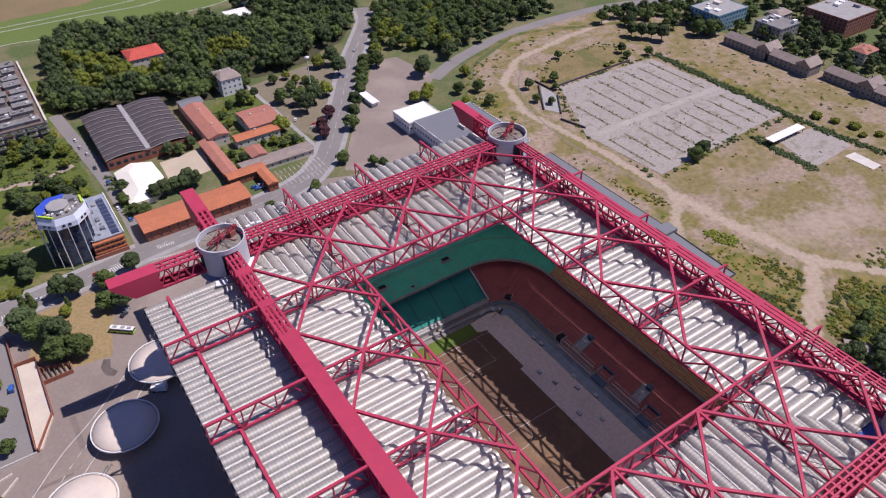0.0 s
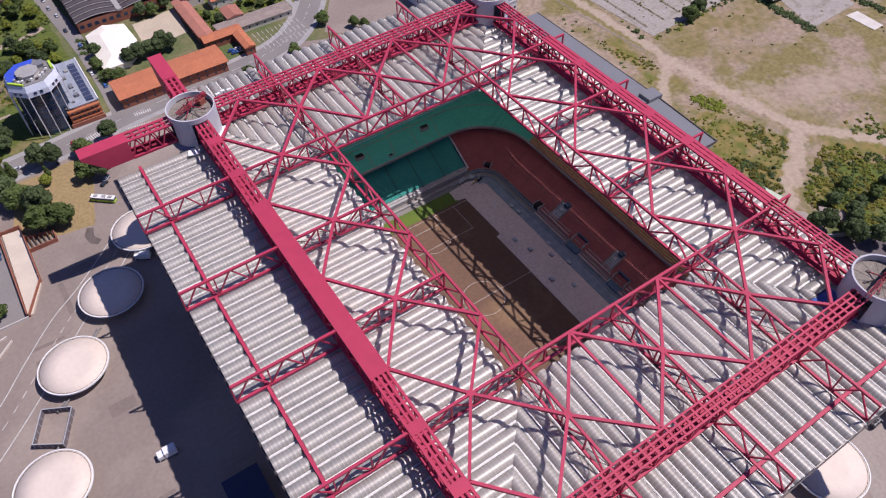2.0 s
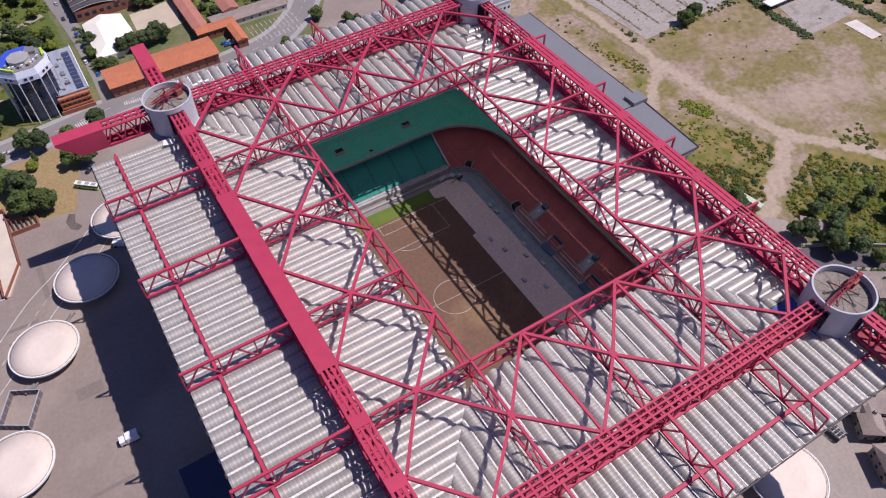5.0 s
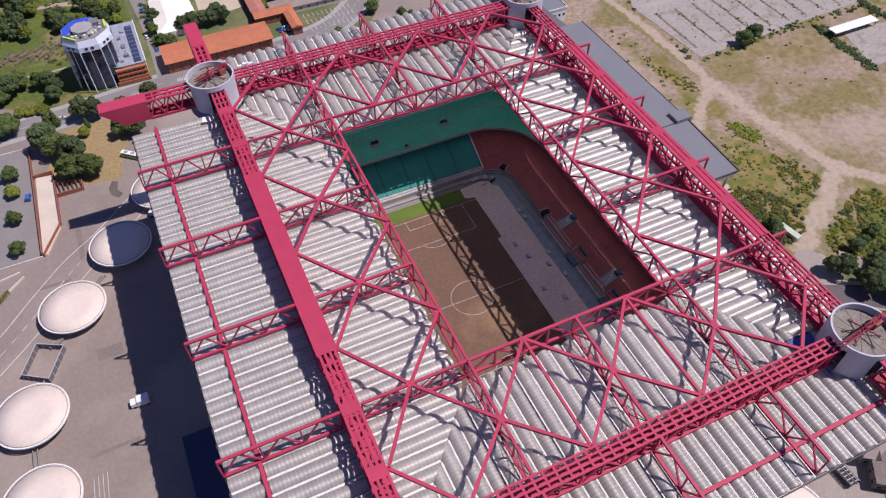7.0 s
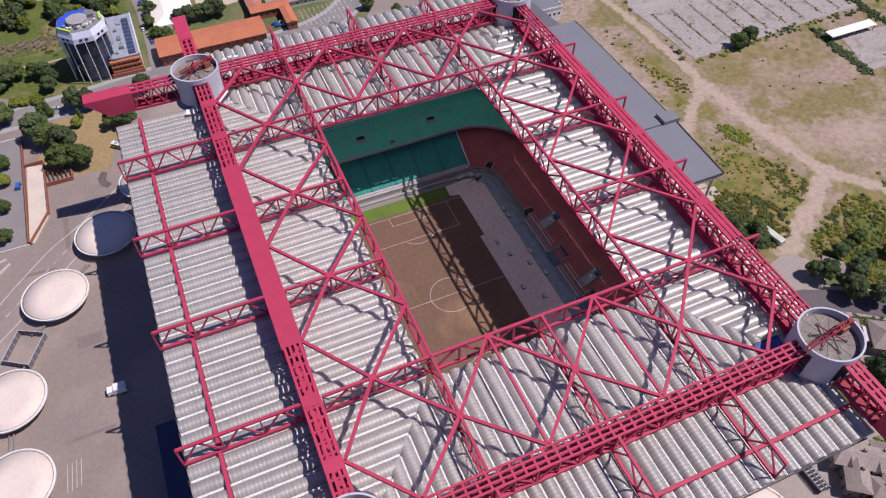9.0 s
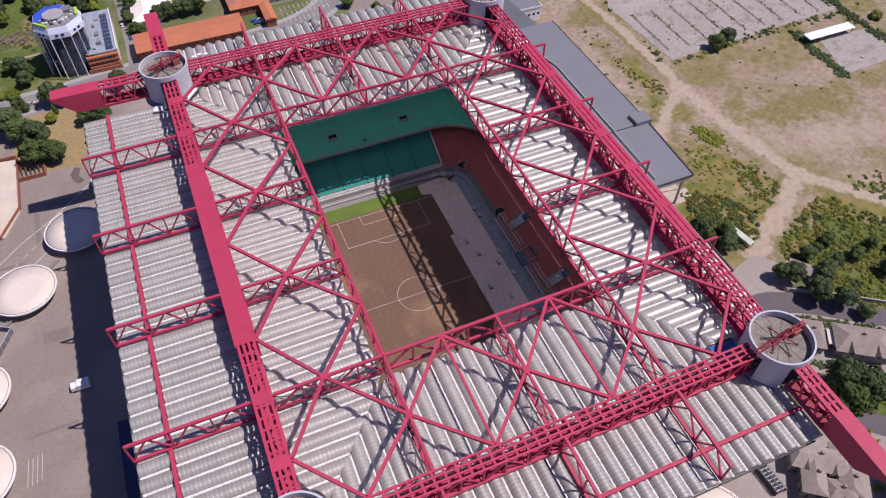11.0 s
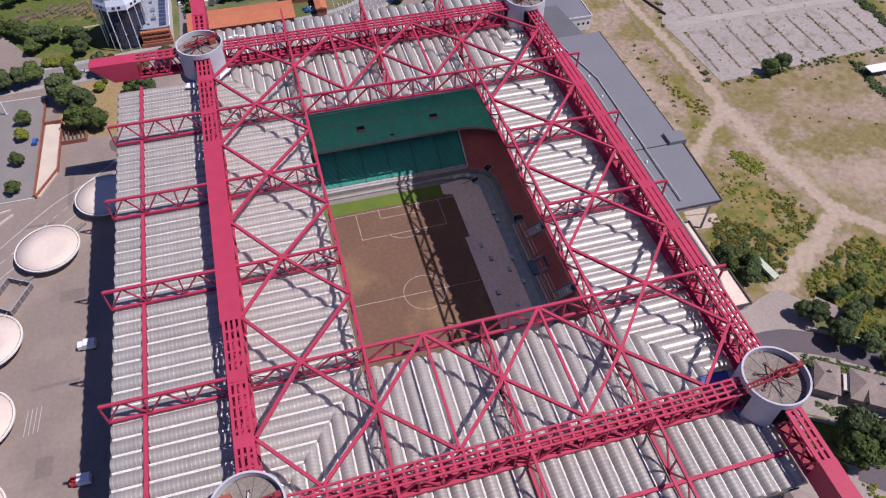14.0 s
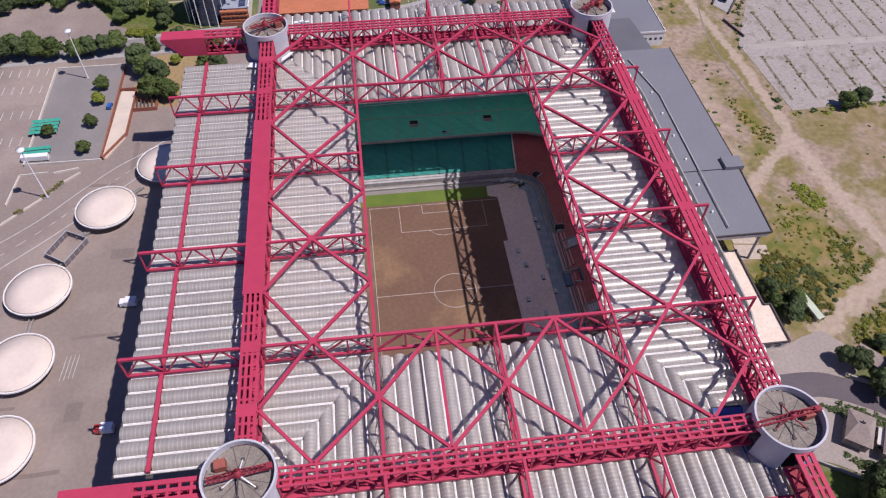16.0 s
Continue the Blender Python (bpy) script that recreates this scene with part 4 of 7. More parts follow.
for side, seat, word in (("far", GREEN_SEAT, "green"), ("right", RED_SEAT, "dark red"), ("near", BLUE_SEAT, "blue"), ("left", RED_SEAT, "red")):
    ends = side in ("far", "near")
    half = 38 if ends else 55
    st = thing("grandstand", "two-tier grandstand with %s seat rows under the roof" % word, "grandstand", "stands round the pitch")
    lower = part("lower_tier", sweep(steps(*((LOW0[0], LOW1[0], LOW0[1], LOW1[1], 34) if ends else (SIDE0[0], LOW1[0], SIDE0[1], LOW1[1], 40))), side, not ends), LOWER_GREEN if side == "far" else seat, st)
    if ends:
        part("ditch_kerb", sweep([(-2.6, -0.1), (-2.6, 0.9), (-1.6, 0.9), (-1.6, -0.4), (0.5, -0.4)], side, False), CONCRETE, st, "concrete kerb along the ditch")
        part("front_wall", sweep([(0.5, -0.4), (0.5, 2.2), (1.8, 2.2), (1.8, 2.6), (3.0, 2.6), (3.0, 3.0)], side, False), FRONT_ROWS, st, "pale concrete front rows")
    else:
        part("apron", sweep([(-9.2, -0.02), (-9.2, 0.1), (-8.8, 0.12), (-4.4, 0.1), (-4.3, 0.45), (-4.0, 0.45), (-3.9, 0.0), (-1.2, -0.1)], side, True), SLATE_CONCRETE, st, "blue-grey concrete apron and drain kerb")
        part("front_wall", sweep([(-1.2, -0.2), (-1.2, 0.9), (-0.9, 0.9), (-0.9, 0.5), (-0.2, 0.5), (-0.2, 1.32), (0.0, 1.32)], side, True), SLATE_CONCRETE, st, "blue-grey concrete front wall")
        part("front_rail", sweep([(-0.2, 1.32), (-0.2, 1.75), (0.05, 1.75), (0.05, 1.32)], side, True), AISLE, st, "worn pale front rail")
    upper = part("upper_tier", sweep(steps(UP0[0], UP1[0], UP0[1], UP1[1], 46), side, ends), seat, st)
    part("parapet", sweep([(19.0, 12.6), (15.0, 14.9), (14.9, 15.1), (14.9, 16.4), (15.3, 16.4), (15.6, 15.8)], side, ends), CONCRETE, st, "grey concrete balcony front")
    part("rear_wall", sweep([(36, 31.5), (36, 34), (25, 35), (25, 37), (38, 54.5)], side, ends), CONCRETE, st)
    part("outer_wall", sweep([(38.5, -0.3), (38.5, 54.5), (38, 54.5)], side, ends), CONCRETE, st)
    part("walkway", sweep([(24.0, up_z(24.6) + 0.15), (25.2, up_z(24.6) + 0.2)], side, ends), AISLE, upper, "worn concrete walkway between seat rows")
    if side == "right":
        part("bench_block", sweep([(d, z + 0.08) for d, z in steps(16.0, 21, 16.1, up_z(21), 6)], side, False), SUNLIT_TAN, st, "tan wooden bench rows, sunlit brightness in their colour")
    if side == "right":
        right_lower = lower
    n = 6 if ends else 9
    for i in range(n + 1):
        u = -half + 2 * half * i / n
        for k, (z_of, d0, d1, tier) in enumerate(((low_z, 3.2 if ends else 0.6, 20, lower), (up_z, 16.5, 35, upper))):
            if tier is upper:
                u2 = u + half / n
            else:
                u2 = u
            if abs(u2) > half:
                continue
            a, b = place(side, u2, d0), place(side, u2, d1)
            treads = Mesh()
            wide = 0.35 if tier is upper else 0.5
            for q in np.arange(d0, d1, 0.88 if tier is upper else 1.03):
                x, y = place(side, u2, q)
                dx, dy = (wide, 0.26) if ends else (0.26, wide)
                treads.box(x - dx, x + dx, y - dy, y + dy, z_of(q) - 0.5, z_of(q) + 0.36)
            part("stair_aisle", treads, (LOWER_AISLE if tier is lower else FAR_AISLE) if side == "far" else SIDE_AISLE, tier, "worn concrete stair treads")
    # stair openings within the tiers: solid blocks, their inner shade painted near-black
    spots = ((-10.6, 22.2, up_z, upper), (25.9, 22.4, up_z, upper), (4.0, 17.5, up_z, upper)) if side == "far" else ((-40, 22, up_z, upper), (0, 22, up_z, upper), (40, 22, up_z, upper))
    for u, d, z_of, tier in spots:
        small = u == 4.0
        w, dd, hh = (0.9, 0.7, 0.35) if small else (1.9, 1.7, 0.5)
        (ax, ay), (bx, by) = place(side, u - w, d - dd), place(side, u + w, d + dd)
        x0, x1, y0, y1 = min(ax, bx), max(ax, bx), min(ay, by), max(ay, by)
        z = z_of(d)
        part("stair_opening", Mesh().box(x0, x1, y0, y1, z - 1.5, z + hh), TYRE, tier, "near-black block standing in for a shaded stair opening")
        part("opening_kerb", Mesh().box(x0 - 0.3, x1 + 0.3, y0 - 0.3, y0, z - 1.5, z + hh * 0.6).box(x0 - 0.3, x0, y0, y1, z - 1.5, z + hh + 0.1).box(x1, x1 + 0.3, y0, y1, z - 1.5, z + hh + 0.1), CONCRETE, tier)
part("dividing_rail", Mesh().beam((39.9, HY + 1, 2.9), (39.9, HY + 18, 12.3), 0.5, 1.0), PALE_ROWS, st, "white dividing rail")
# press desks, stair cuts and glazed boxes low in the right-hand stand
DESK = mat("faded_red_desk", (0.62, 0.35, 0.33), 0.8, (0.52, 0.28, 0.27), 0.4, 0.8, 1.5, 0.15)
DULL_GREY = mat("dull_grey_metal", (0.44, 0.46, 0.49), 0.6, (0.33, 0.35, 0.38), 0.5)
# dark blue that paints the bluish shade of recesses in the stand
SHADE_BLUE = mat("recess_shade_blue", (0.09, 0.14, 0.22), 0.6, (0.065, 0.10, 0.16), 0.3)


def slope_z(x):
    return SIDE0[1] + 0.56 * (x - 51.7)


for y0, y1 in ((4.2, 26.5), (-23.5, -5.0), (-50.0, -31.0)):
    desk = thing("press_desk", "long faded red desk benches with pale rails below the seats", "desk", "press desks")
    for k, x in enumerate((49.3, 50.5, 52.3, 53.5)):
        z = max(0.5, slope_z(x))
        part("desk_bench", Mesh().box(x, x + 0.55, y0 + 0.6 * k, y1 - 0.4 * k, -0.1 if k < 2 else z - 0.8, z + 0.75), DESK, desk)
        part("rail", Mesh().box(x - 0.12, x, y0 + 0.6 * k, y1 - 0.4 * k, z + 0.5, z + 0.95), PALE_ROWS if k % 2 == 0 else AISLE, desk, "pale rail")
    part("floor", Mesh().box(48.6, 52.2, y0 - 0.3, y1 + 0.3, -0.2, 0.5), SLATE_CONCRETE, desk)
    part("end_wall", Mesh().box(48.6, 52.4, y0 - 0.6, y0 - 0.3, -0.2, 1.6), DULL_GREY, desk)
for yc, w in ((17.6, 2.6), (-18.8, 2.4), (-45.0, 2.5)):
    cut = thing("stair_cut", "grey stair cut with glazed box heads among red seats", "stairs", "stair cuts in the stand")
    for k in range(9):
        x = 52.4 + 0.95 * k
        part("step", Mesh().box(x, x + 0.95, yc - w, yc + w, slope_z(x) - 0.6, slope_z(x) + 0.62 + 0.02 * k), DULL_GREY, cut)
    for o in (-w, w):
        part("side_wall", Mesh().beam((52.2, yc + o, slope_z(52.2) + 0.5), (61.2, yc + o, slope_z(61.2) + 0.5), 0.25, 1.7), CONCRETE, cut)
    box = part("glazed_box", Mesh().box(59.4, 61.6, yc - w + 0.3, yc + 0.4, slope_z(60), slope_z(60) + 2.4), SHADE_BLUE, cut, "dark glazed box")
    part("window", Mesh().box(59.3, 59.42, yc - w + 0.5, yc + 0.2, slope_z(60) + 0.9, slope_z(60) + 2.1), GLASS, box)
    part("white_panel", Mesh().box(57.2, 58.4, yc - 0.4, yc + 0.6, slope_z(57.8) + 0.3, slope_z(57.8) + 1.2), PALE_ROWS, cut)
for yc in (-0.5, -27.5):
    bx = thing("commentary_box", "dark blue sunken commentary box between desk rows", "box", "commentary boxes")
    part("body", Mesh().box(48.4, 55.6, yc - 3.4, yc + 3.3, -0.2, 1.1), SHADE_BLUE, bx)
    part("rear_wall", Mesh().box(55.0, 55.7, yc - 3.6, yc + 3.5, 1.1, 4.7), SHADE_BLUE, bx)
    part("window", Mesh().box(54.9, 55.02, yc - 2.9, yc + 2.8, 3.3, 4.4), GLASS, bx)
    part("side_wall", Mesh().box(51.8, 55.7, yc + 3.3, yc + 3.6, 0.5, 3.9).box(51.8, 55.7, yc - 3.7, yc - 3.4, 0.5, 3.9), DULL_GREY, bx)
    part("desk", Mesh().box(53.0, 53.8, yc - 1.0, yc + 2.4, 1.1, 2.3), DULL_GREY, bx)
part("walkway", sweep([(7.0, low_z(7.3) + 0.16), (7.55, low_z(7.3) + 0.2)], "right", True), WORN_LINE, right_lower, "scuffed walkway line")
for x, y, turn in ((53.6, 28.2, 0), (50.6, 65.2, 32)):
    vom = thing("vomitory", "near-black block for a shaded stair opening, with a grey kerb", "stair opening", "stair openings", at=pose(x, y, slope_z(53.0) - 0.6, 0, 0, turn))
    # no hole here: the black of this block paints the opening's shade
    part("opening", Mesh().box(-2.4, 2.4, -1.6, 1.6, -1.0, 1.75), TYRE, vom)
    part("kerb", Mesh().box(-2.6, 2.6, 1.6, 1.9, -1.0, 2.0).box(-2.6, 2.6, -1.9, -1.6, -1.0, 2.0).box(2.4, 2.7, -1.6, 1.6, -1.0, 2.1), DULL_GREY, vom)
for k, (x, y) in enumerate(((31.5, 18.5), (33.5, 10), (30.5, -9), (36.5, -17), (43.2, 36.5), (43.6, 31.5), (42.6, 8.0), (43.0, -6.0), (39.5, 2.0))):
    bn = thing("equipment_crate", "small dark crate standing on the matting", "crate", "crates beside the pitch")
    part("body", Mesh().box(x - 0.7, x + 0.7, y - 1.1, y + 1.1, 0.1, 0.9), STEEL if k % 3 else DULL_GREY, bn)
    part("lid", Mesh().box(x - 0.75, x + 0.75, y - 1.15, y + 1.15, 0.9, 0.98), DULL_GREY, bn)
board = thing("bent_board", "small bent white board lying on the matting", "board")
part("panel", Mesh().box(36.6, 38.8, 41.0, 41.7, 0.1, 0.35), PALE_ROWS, board)
part("panel", Mesh().box(36.4, 37.1, 41.8, 43.4, 0.1, 0.3), PALE_ROWS, board)
mower = thing("tractor", "small dark ground-keeping tractor with a yellow boom in the stand's corner", "tractor", at=pose(41.2, 60.6, 0.1, 0, 0, 25))
part("body", Mesh().box(-1.6, 1.2, -0.7, 0.7, 0.6, 1.5), STEEL, mower)
part("cab", Mesh().box(-0.9, 0.5, -0.65, 0.65, 1.5, 2.6), DULL_GREY, mower)
part("boom", Mesh().beam((-1.2, 0, 1.7), (-6.5, 0.8, 0.9), 0.35), mat("dull_yellow", (0.42, 0.33, 0.08), 0.7, (0.34, 0.27, 0.07), 0.6), mower, "dull yellow boom")
for wx in (-1.1, 0.8):
    for wy in (-0.8, 0.8):
        part("wheel", Mesh().beam((wx, wy - 0.2, 0.55), (wx, wy + 0.2, 0.55), 1.1), TYRE, mower)
for k, (x, y, w, d, h, turn) in enumerate(((33.5, 64.2, 2.2, 1.0, 1.3, 12), (36.6, 64.4, 1.4, 1.0, 1.0, -15), (30.4, 64.6, 3.0, 0.8, 0.8, 4), (39.0, 63.2, 1.2, 1.2, 1.5, 30))):
    pile = thing("barrier_stack", "stack of grey barriers beside the pitch corner", "barriers", "stacked barriers", at=pose(x, y, -0.1, 0, 0, turn))
    for j in range(3):
        part("barrier", Mesh().box(-w, w, -d + 0.25 * j, d - 0.4 + 0.25 * j, 0.05 + h * j / 3, h * (j + 0.75) / 3), DULL_GREY if j else STEEL, pile)

pitch = thing("pitch", "bare brown football pitch with white lines", "pitch", kind="structure")
part("bare_earth", Mesh().box(-46, 28.8, -64, 54, -0.25, 0.0), PITCH, pitch)
part("turf_strip", Mesh().box(-46, 24.5, 54, 61.8, -0.25, 0.03), TURF, pitch, "strip of green turf")
part("running_track", Mesh().box(-49, 53, -67, 67, -0.3, -0.03), ROADM, pitch)
part("matting", Mesh().prism([(25.9, -64), (42.2, -64), (42.4, 10), (44.3, 57), (42, 61), (34, 62.5), (24.0, 61.6), (23.6, 55.2), (28.2, 53.8), (28.2, 25.6), (25.9, 25.2)], -0.2, 0.1), MAT_GREY, pitch, "dusty grey matting")


def line(pts, closed=False):
    pts = [Vector(p) for p in pts]
    m = Mesh()
    for a, b in zip(pts, pts[1:] + (pts[:1] if closed else [])):
        m.beam((a.x, a.y, 0.02), (b.x, b.y, 0.02), 0.15, 0.05)
    part("white_line", m, PAINT, pitch)


line([(-34, -52.5), (34, -52.5), (34, 52.5), (-34, 52.5)], True)
line([(-34, 0), (34, 0)])
line([(9.15 * math.cos(math.tau * i / 48), 9.15 * math.sin(math.tau * i / 48)) for i in range(48)], True)
for s in (-1, 1):
    line([(-20.16, s * 52.5), (-20.16, s * 36), (20.16, s * 36), (20.16, s * 52.5)])
    line([(-9.16, s * 52.5), (-9.16, s * 47), (9.16, s * 47), (9.16, s * 52.5)])
    line([(9.15 * math.cos(a), s * (41.5 - 9.15 * math.sin(a))) for a in np.linspace(radians(37), radians(143), 14)])


# ---- entrance discs on the plaza ----
def disc(cx, cy):
    t = thing("entrance_disc", "round cream dish canopy on the asphalt by the stadium", "canopy", "entrance canopies", at=pose(cx, cy, -0.2))
    part("dish", Mesh().lathe(0, 0, [(0.01, 4.3), (6, 4.35), (13.2, 4.9), (13.2, 4.6), (5, 3.2), (2.2, 0.0)], 64), DISC, t)
    part("rim", Mesh().ring(0, 0, 13.3, 13.7, 4.4, 5.1, 72), WHITE, t, "white metal rim")
    part("channel", Mesh().ring(0, 0, 12.75, 12.9, 4.6, 4.93, 72), STEEL, t, "dark drain channel")


for p in ((-132.3, 91.8), (-156.1, 63.8), (-175.9, 17.7), (-175.3, -18.6), (-174.2, -55.2), (55.2, -131.7), (-109.3, 120.4)):
    disc(*p)


# ---- ground cover and roads ----
def ragged(poly, z, material, name, label, category, amount=3.0, step=6.0):
    """A flat patch with an uneven edge."""
    pts = []
    for (ax, ay), (bx, by) in zip(poly, poly[1:] + poly[:1]):
        n = max(1, int(math.hypot(bx - ax, by - ay) / step))
        for i in range(n):
            x, y = ax + (bx - ax) * i / n, ay + (by - ay) * i / n
            k = noise.noise_vector(Vector((x * 0.07, y * 0.07, z)))
            pts.append((x + k.x * amount * 2, y + k.y * amount * 2))
    return sheet(name, pts, z, material, label, category)


TANVERGE = mat("tan_dry_grass", (0.33, 0.235, 0.115), 0.95, (0.25, 0.19, 0.09), 0.08, 0.9, 0.6, 0.2)
SAND = mat("pale_sand", (0.50, 0.42, 0.32), 0.95, (0.42, 0.35, 0.26), 0.1, 0.8, 0.8, 0.1)
ragged([(-420, 566), (-113, 570), (-82, 566), (18, 557), (90, 562), (175, 640), (320, 1100), (-600, 1100)], -0.22, LAWN, "racetrack_lawn", "mown green racetrack grass with pale rails", "lawn", 1.5)
ragged([(-420, 638), (-105, 636), (-34, 638), (10, 660), (40, 760), (-40, 900), (-420, 900)], -0.15, INFIELD, "racetrack_infield", "dry brown infield of the racetrack", "field", 2.0)
for pts in ([(-300, 572), (-113, 573), (-82, 569), (18, 560), (88, 565), (140, 608)], [(-300, 610), (-108, 608), (-40, 606), (30, 604), (110, 640)], [(-300, 622), (-108, 619), (0, 620), (60, 630)]):
    solid("rail_line", Mesh().strip(curve_points(pts), 0.9, -0.19), PAINT, "thin white rail along the racetrack", "rail", "racetrack rails")
ragged([(-330, 205), (-215, 226), (-168, 219), (-140, 214), (-102, 226), (-98, 372), (-98, 480), (-330, 480)], -0.24, LUSH, "overgrown_plot", "overgrown green plot with shrubs", "plot", 1.5)
ragged([(-193, 280), (-145, 276), (-128, 268), (-128, 258), (-145, 262), (-168, 263), (-186, 266)], -0.2, WEED, "rubble_strip", "pale rubble of a ruined garden terrace", "rubble", 1.5)
solid("garden_path", Mesh().strip(curve_points([(-176, 254), (-158, 250), (-141, 250.5)]), 2.0, -0.19), PATHM, "pale curved garden path", "path", kind="structure")
RUBBLE = mat("brown_rubble", (0.24, 0.185, 0.14), 0.95, (0.13, 0.11, 0.08), 0.8, 0.9, 2.0, 0.25)
ruin = thing("ruined_terrace", "ruined brown stone terrace with broken walls", "ruin")
rnd = random.Random(8)
for k in range(60):
    x, y = -190 + 1.0 * k, 271 + rnd.uniform(-6, 7)
    w = rnd.uniform(0.4, 1.8)
    part("broken_wall", Mesh().beam((x - w, y - rnd.uniform(0, 2), 0.6), (x + w, y + rnd.uniform(0, 2), 0.6), rnd.uniform(0.3, 0.8), rnd.uniform(1.0, 1.9)), RUBBLE, ruin)
sheet("north_lot", [(-330, 232), (-205, 262), (-196, 252), (-180, 227), (-168, 219), (-168, 208), (-330, 205)], -0.17, ASPHALT, "worn grey asphalt lot beside the road", "lot")
solid("farm_track", Mesh().strip(curve_points([(-200, 318), (-150, 326), (-125, 322), (-104, 330)]), 5.0, -0.2, 0.6), PATHM, "pale dirt track through the plot", "track", kind="structure")
ragged([(37, 372), (112, 386), (89, 324), (45, 258), (36, 300)], -0.2, PARKM, "park_lawn", "dry park lawn with small trees", "lawn", 1.0)
ragged([(-56, 300), (-28, 303), (-30, 272), (-58, 268)], -0.2, SAND, "sand_yard", "pale sandy yard beside the tent", "yard", 0.6)
ragged([(-163, 150), (-128, 140), (-122, 160), (-118, 192), (-150, 192)], -0.17, TANVERGE, "dry_verge", "dry grass verge under roadside trees", "verge", 2.0)
sheet("white_forecourt", [(138, 357), (158, 353), (164, 306), (128, 262), (96, 190), (57, 205), (40, 222), (58, 250)], -0.19, ASPHALT, "grey forecourt asphalt north of the stadium", "forecourt")

RING = curve_points([(190, 470), (174, 434), (119, 362), (85, 311), (47, 256), (30, 237), (12, 225), (-18, 218), (-78, 213), (-128, 206), (-165, 203), (-260, 198), (-420, 190)])
solid("pavement", Mesh().strip(RING, 21.0, -0.155), CONCRETE, "pale concrete pavement along the road", "pavement", kind="structure")
solid("road", Mesh().strip(RING, 14.0, -0.14), ROADM, "grey asphalt road curving past the stadium", "road", kind="structure")
solid("side_street", Mesh().strip(curve_points([(-100, 410), (-94, 343), (-90, 294), (-89, 253), (-90, 214)]), 9.0, -0.15), ROADM, "narrow grey side street beside the hall", "street", kind="structure")
solid("park_path", Mesh().strip([(34, 374), (36, 310), (38, 252)], 3.0, -0.16), CONCRETE, "pale path along the park", "path", kind="structure")
solid("avenue", Mesh().strip(curve_points([(160, 300), (200, 320), (264, 337), (338, 339), (402, 330), (470, 300)]), 12.0, -0.12), ROADM, "grey avenue behind the wasteland", "road", kind="structure")
VILLAGE_ROAD = mat("mauve_asphalt", (0.13, 0.108, 0.115), 0.9, (0.10, 0.085, 0.092), 0.1, 0.8, 0.8, 0.1)
YARDM = mat("pale_paved_yard", (0.335, 0.285, 0.25), 0.9, (0.275, 0.235, 0.205), 0.08, 0.8, 0.8, 0.12)
ragged([(108, -46), (131, -45), (139, -41), (150, -38), (156, -46), (155, -60), (140, -62), (110, -62)], -0.13, YARDM, "paved_yard", "pale worn paved yard beside the stadium", "yard", 0.8)
solid("village_lane", Mesh().strip(curve_points([(100, -63), (133, -62.5), (145, -66), (156, -72), (163, -77), (187, -94), (230, -126)]), 11.0, -0.11), VILLAGE_ROAD, "dark mauve asphalt lane curving past stone houses", "lane", kind="structure")
solid("village_lane", Mesh().strip(curve_points([(100, -86), (126, -89), (147, -103), (162, -117), (190, -146)]), 10.0, -0.13), YARDM, "pale lane between stone houses and gardens", "lane", kind="structure")
ragged([(112, -68), (134, -68), (147, -72), (158, -79), (190, -102), (200, -112), (215, -130), (205, -150), (165, -112), (130, -92), (112, -90)], -0.17, YARDM, "house_yards", "worn grey yards round the stone houses", "yard", 1.0)
ragged([(112, -97), (128, -98), (146, -110), (165, -126), (152, -130), (132, -118)], -0.16, LUSH, "village_green", "green garden beside the lane", "garden", 1.0)
sheet("village_paving", [(80, -110), (112, -104), (132, -118), (152, -130), (200, -170), (200, -230), (60, -230), (60, -150)], -0.165, YARDM, "worn pale paving round the old stone houses", "paving")
solid("village_lane", Mesh().strip(curve_points([(132, -119), (143, -129), (160, -143), (195, -166)]), 9.0, -0.12), VILLAGE_ROAD, "mauve asphalt lane between garden and houses", "lane", kind="structure")
lane_wall = thing("lane_wall", "low pale stone wall along the lane", "wall", kind="structure")
for a, b in (((150, -61.5), (160, -66.8)), ((160, -66.8), (191, -88)), ((191, -88), (228, -116))):
    part("wall_run", Mesh().beam((*a, 0.8), (*b, 0.8), 0.6, 2.2), CONCRETE, lane_wall)
for a, b in (((120, -93), (148, -110)), ((148, -110), (184, -148))):
    part("wall_run", Mesh().beam((*a, 0.6), (*b, 0.6), 0.5, 1.7), CONCRETE, lane_wall)


def dashes(name, pts, label, group, width=0.4):
    t = thing(name, label, "road marking", group)
    for a, b in pts:
        part("stripe", Mesh().strip([a, b], width, -0.1), PAINT, t)
    return t


def crossing(cx, cy, turn, n, w=4.0):
    t = thing("pedestrian_crossing", "white zebra stripes across the asphalt road", "crossing", "zebra crossings", at=pose(cx, cy, -0.1, 0, 0, turn))
    for i in range(n):
        part("stripe", Mesh().box((i - n / 2) * 1.2, (i - n / 2) * 1.2 + 0.6, -w / 2, w / 2, 0, 0.015), PAINT, t)


crossing(-160.4, 198.2, 2, 9, 3.6)
crossing(-79.5, 210.2, -3, 8, 2.6)
crossing(-81.5, 199.8, -9, 16, 1.4)
crossing(-108.2, 205.6, 10, 6, 4.2)
dashes("plaza_marks", [((-160 + 1.6 * i, -26 + 0.3 * i), (-159.2 + 1.6 * i, -15 + 0.3 * i)) for i in range(4)], "faint white stripes on the plaza asphalt", "plaza markings", 0.2)
dashes("centre_line", [(RING[i], RING[i + 1]) for i in range(0, len(RING) - 1, 2)], "broken white line along the road", "road markings", 0.22)
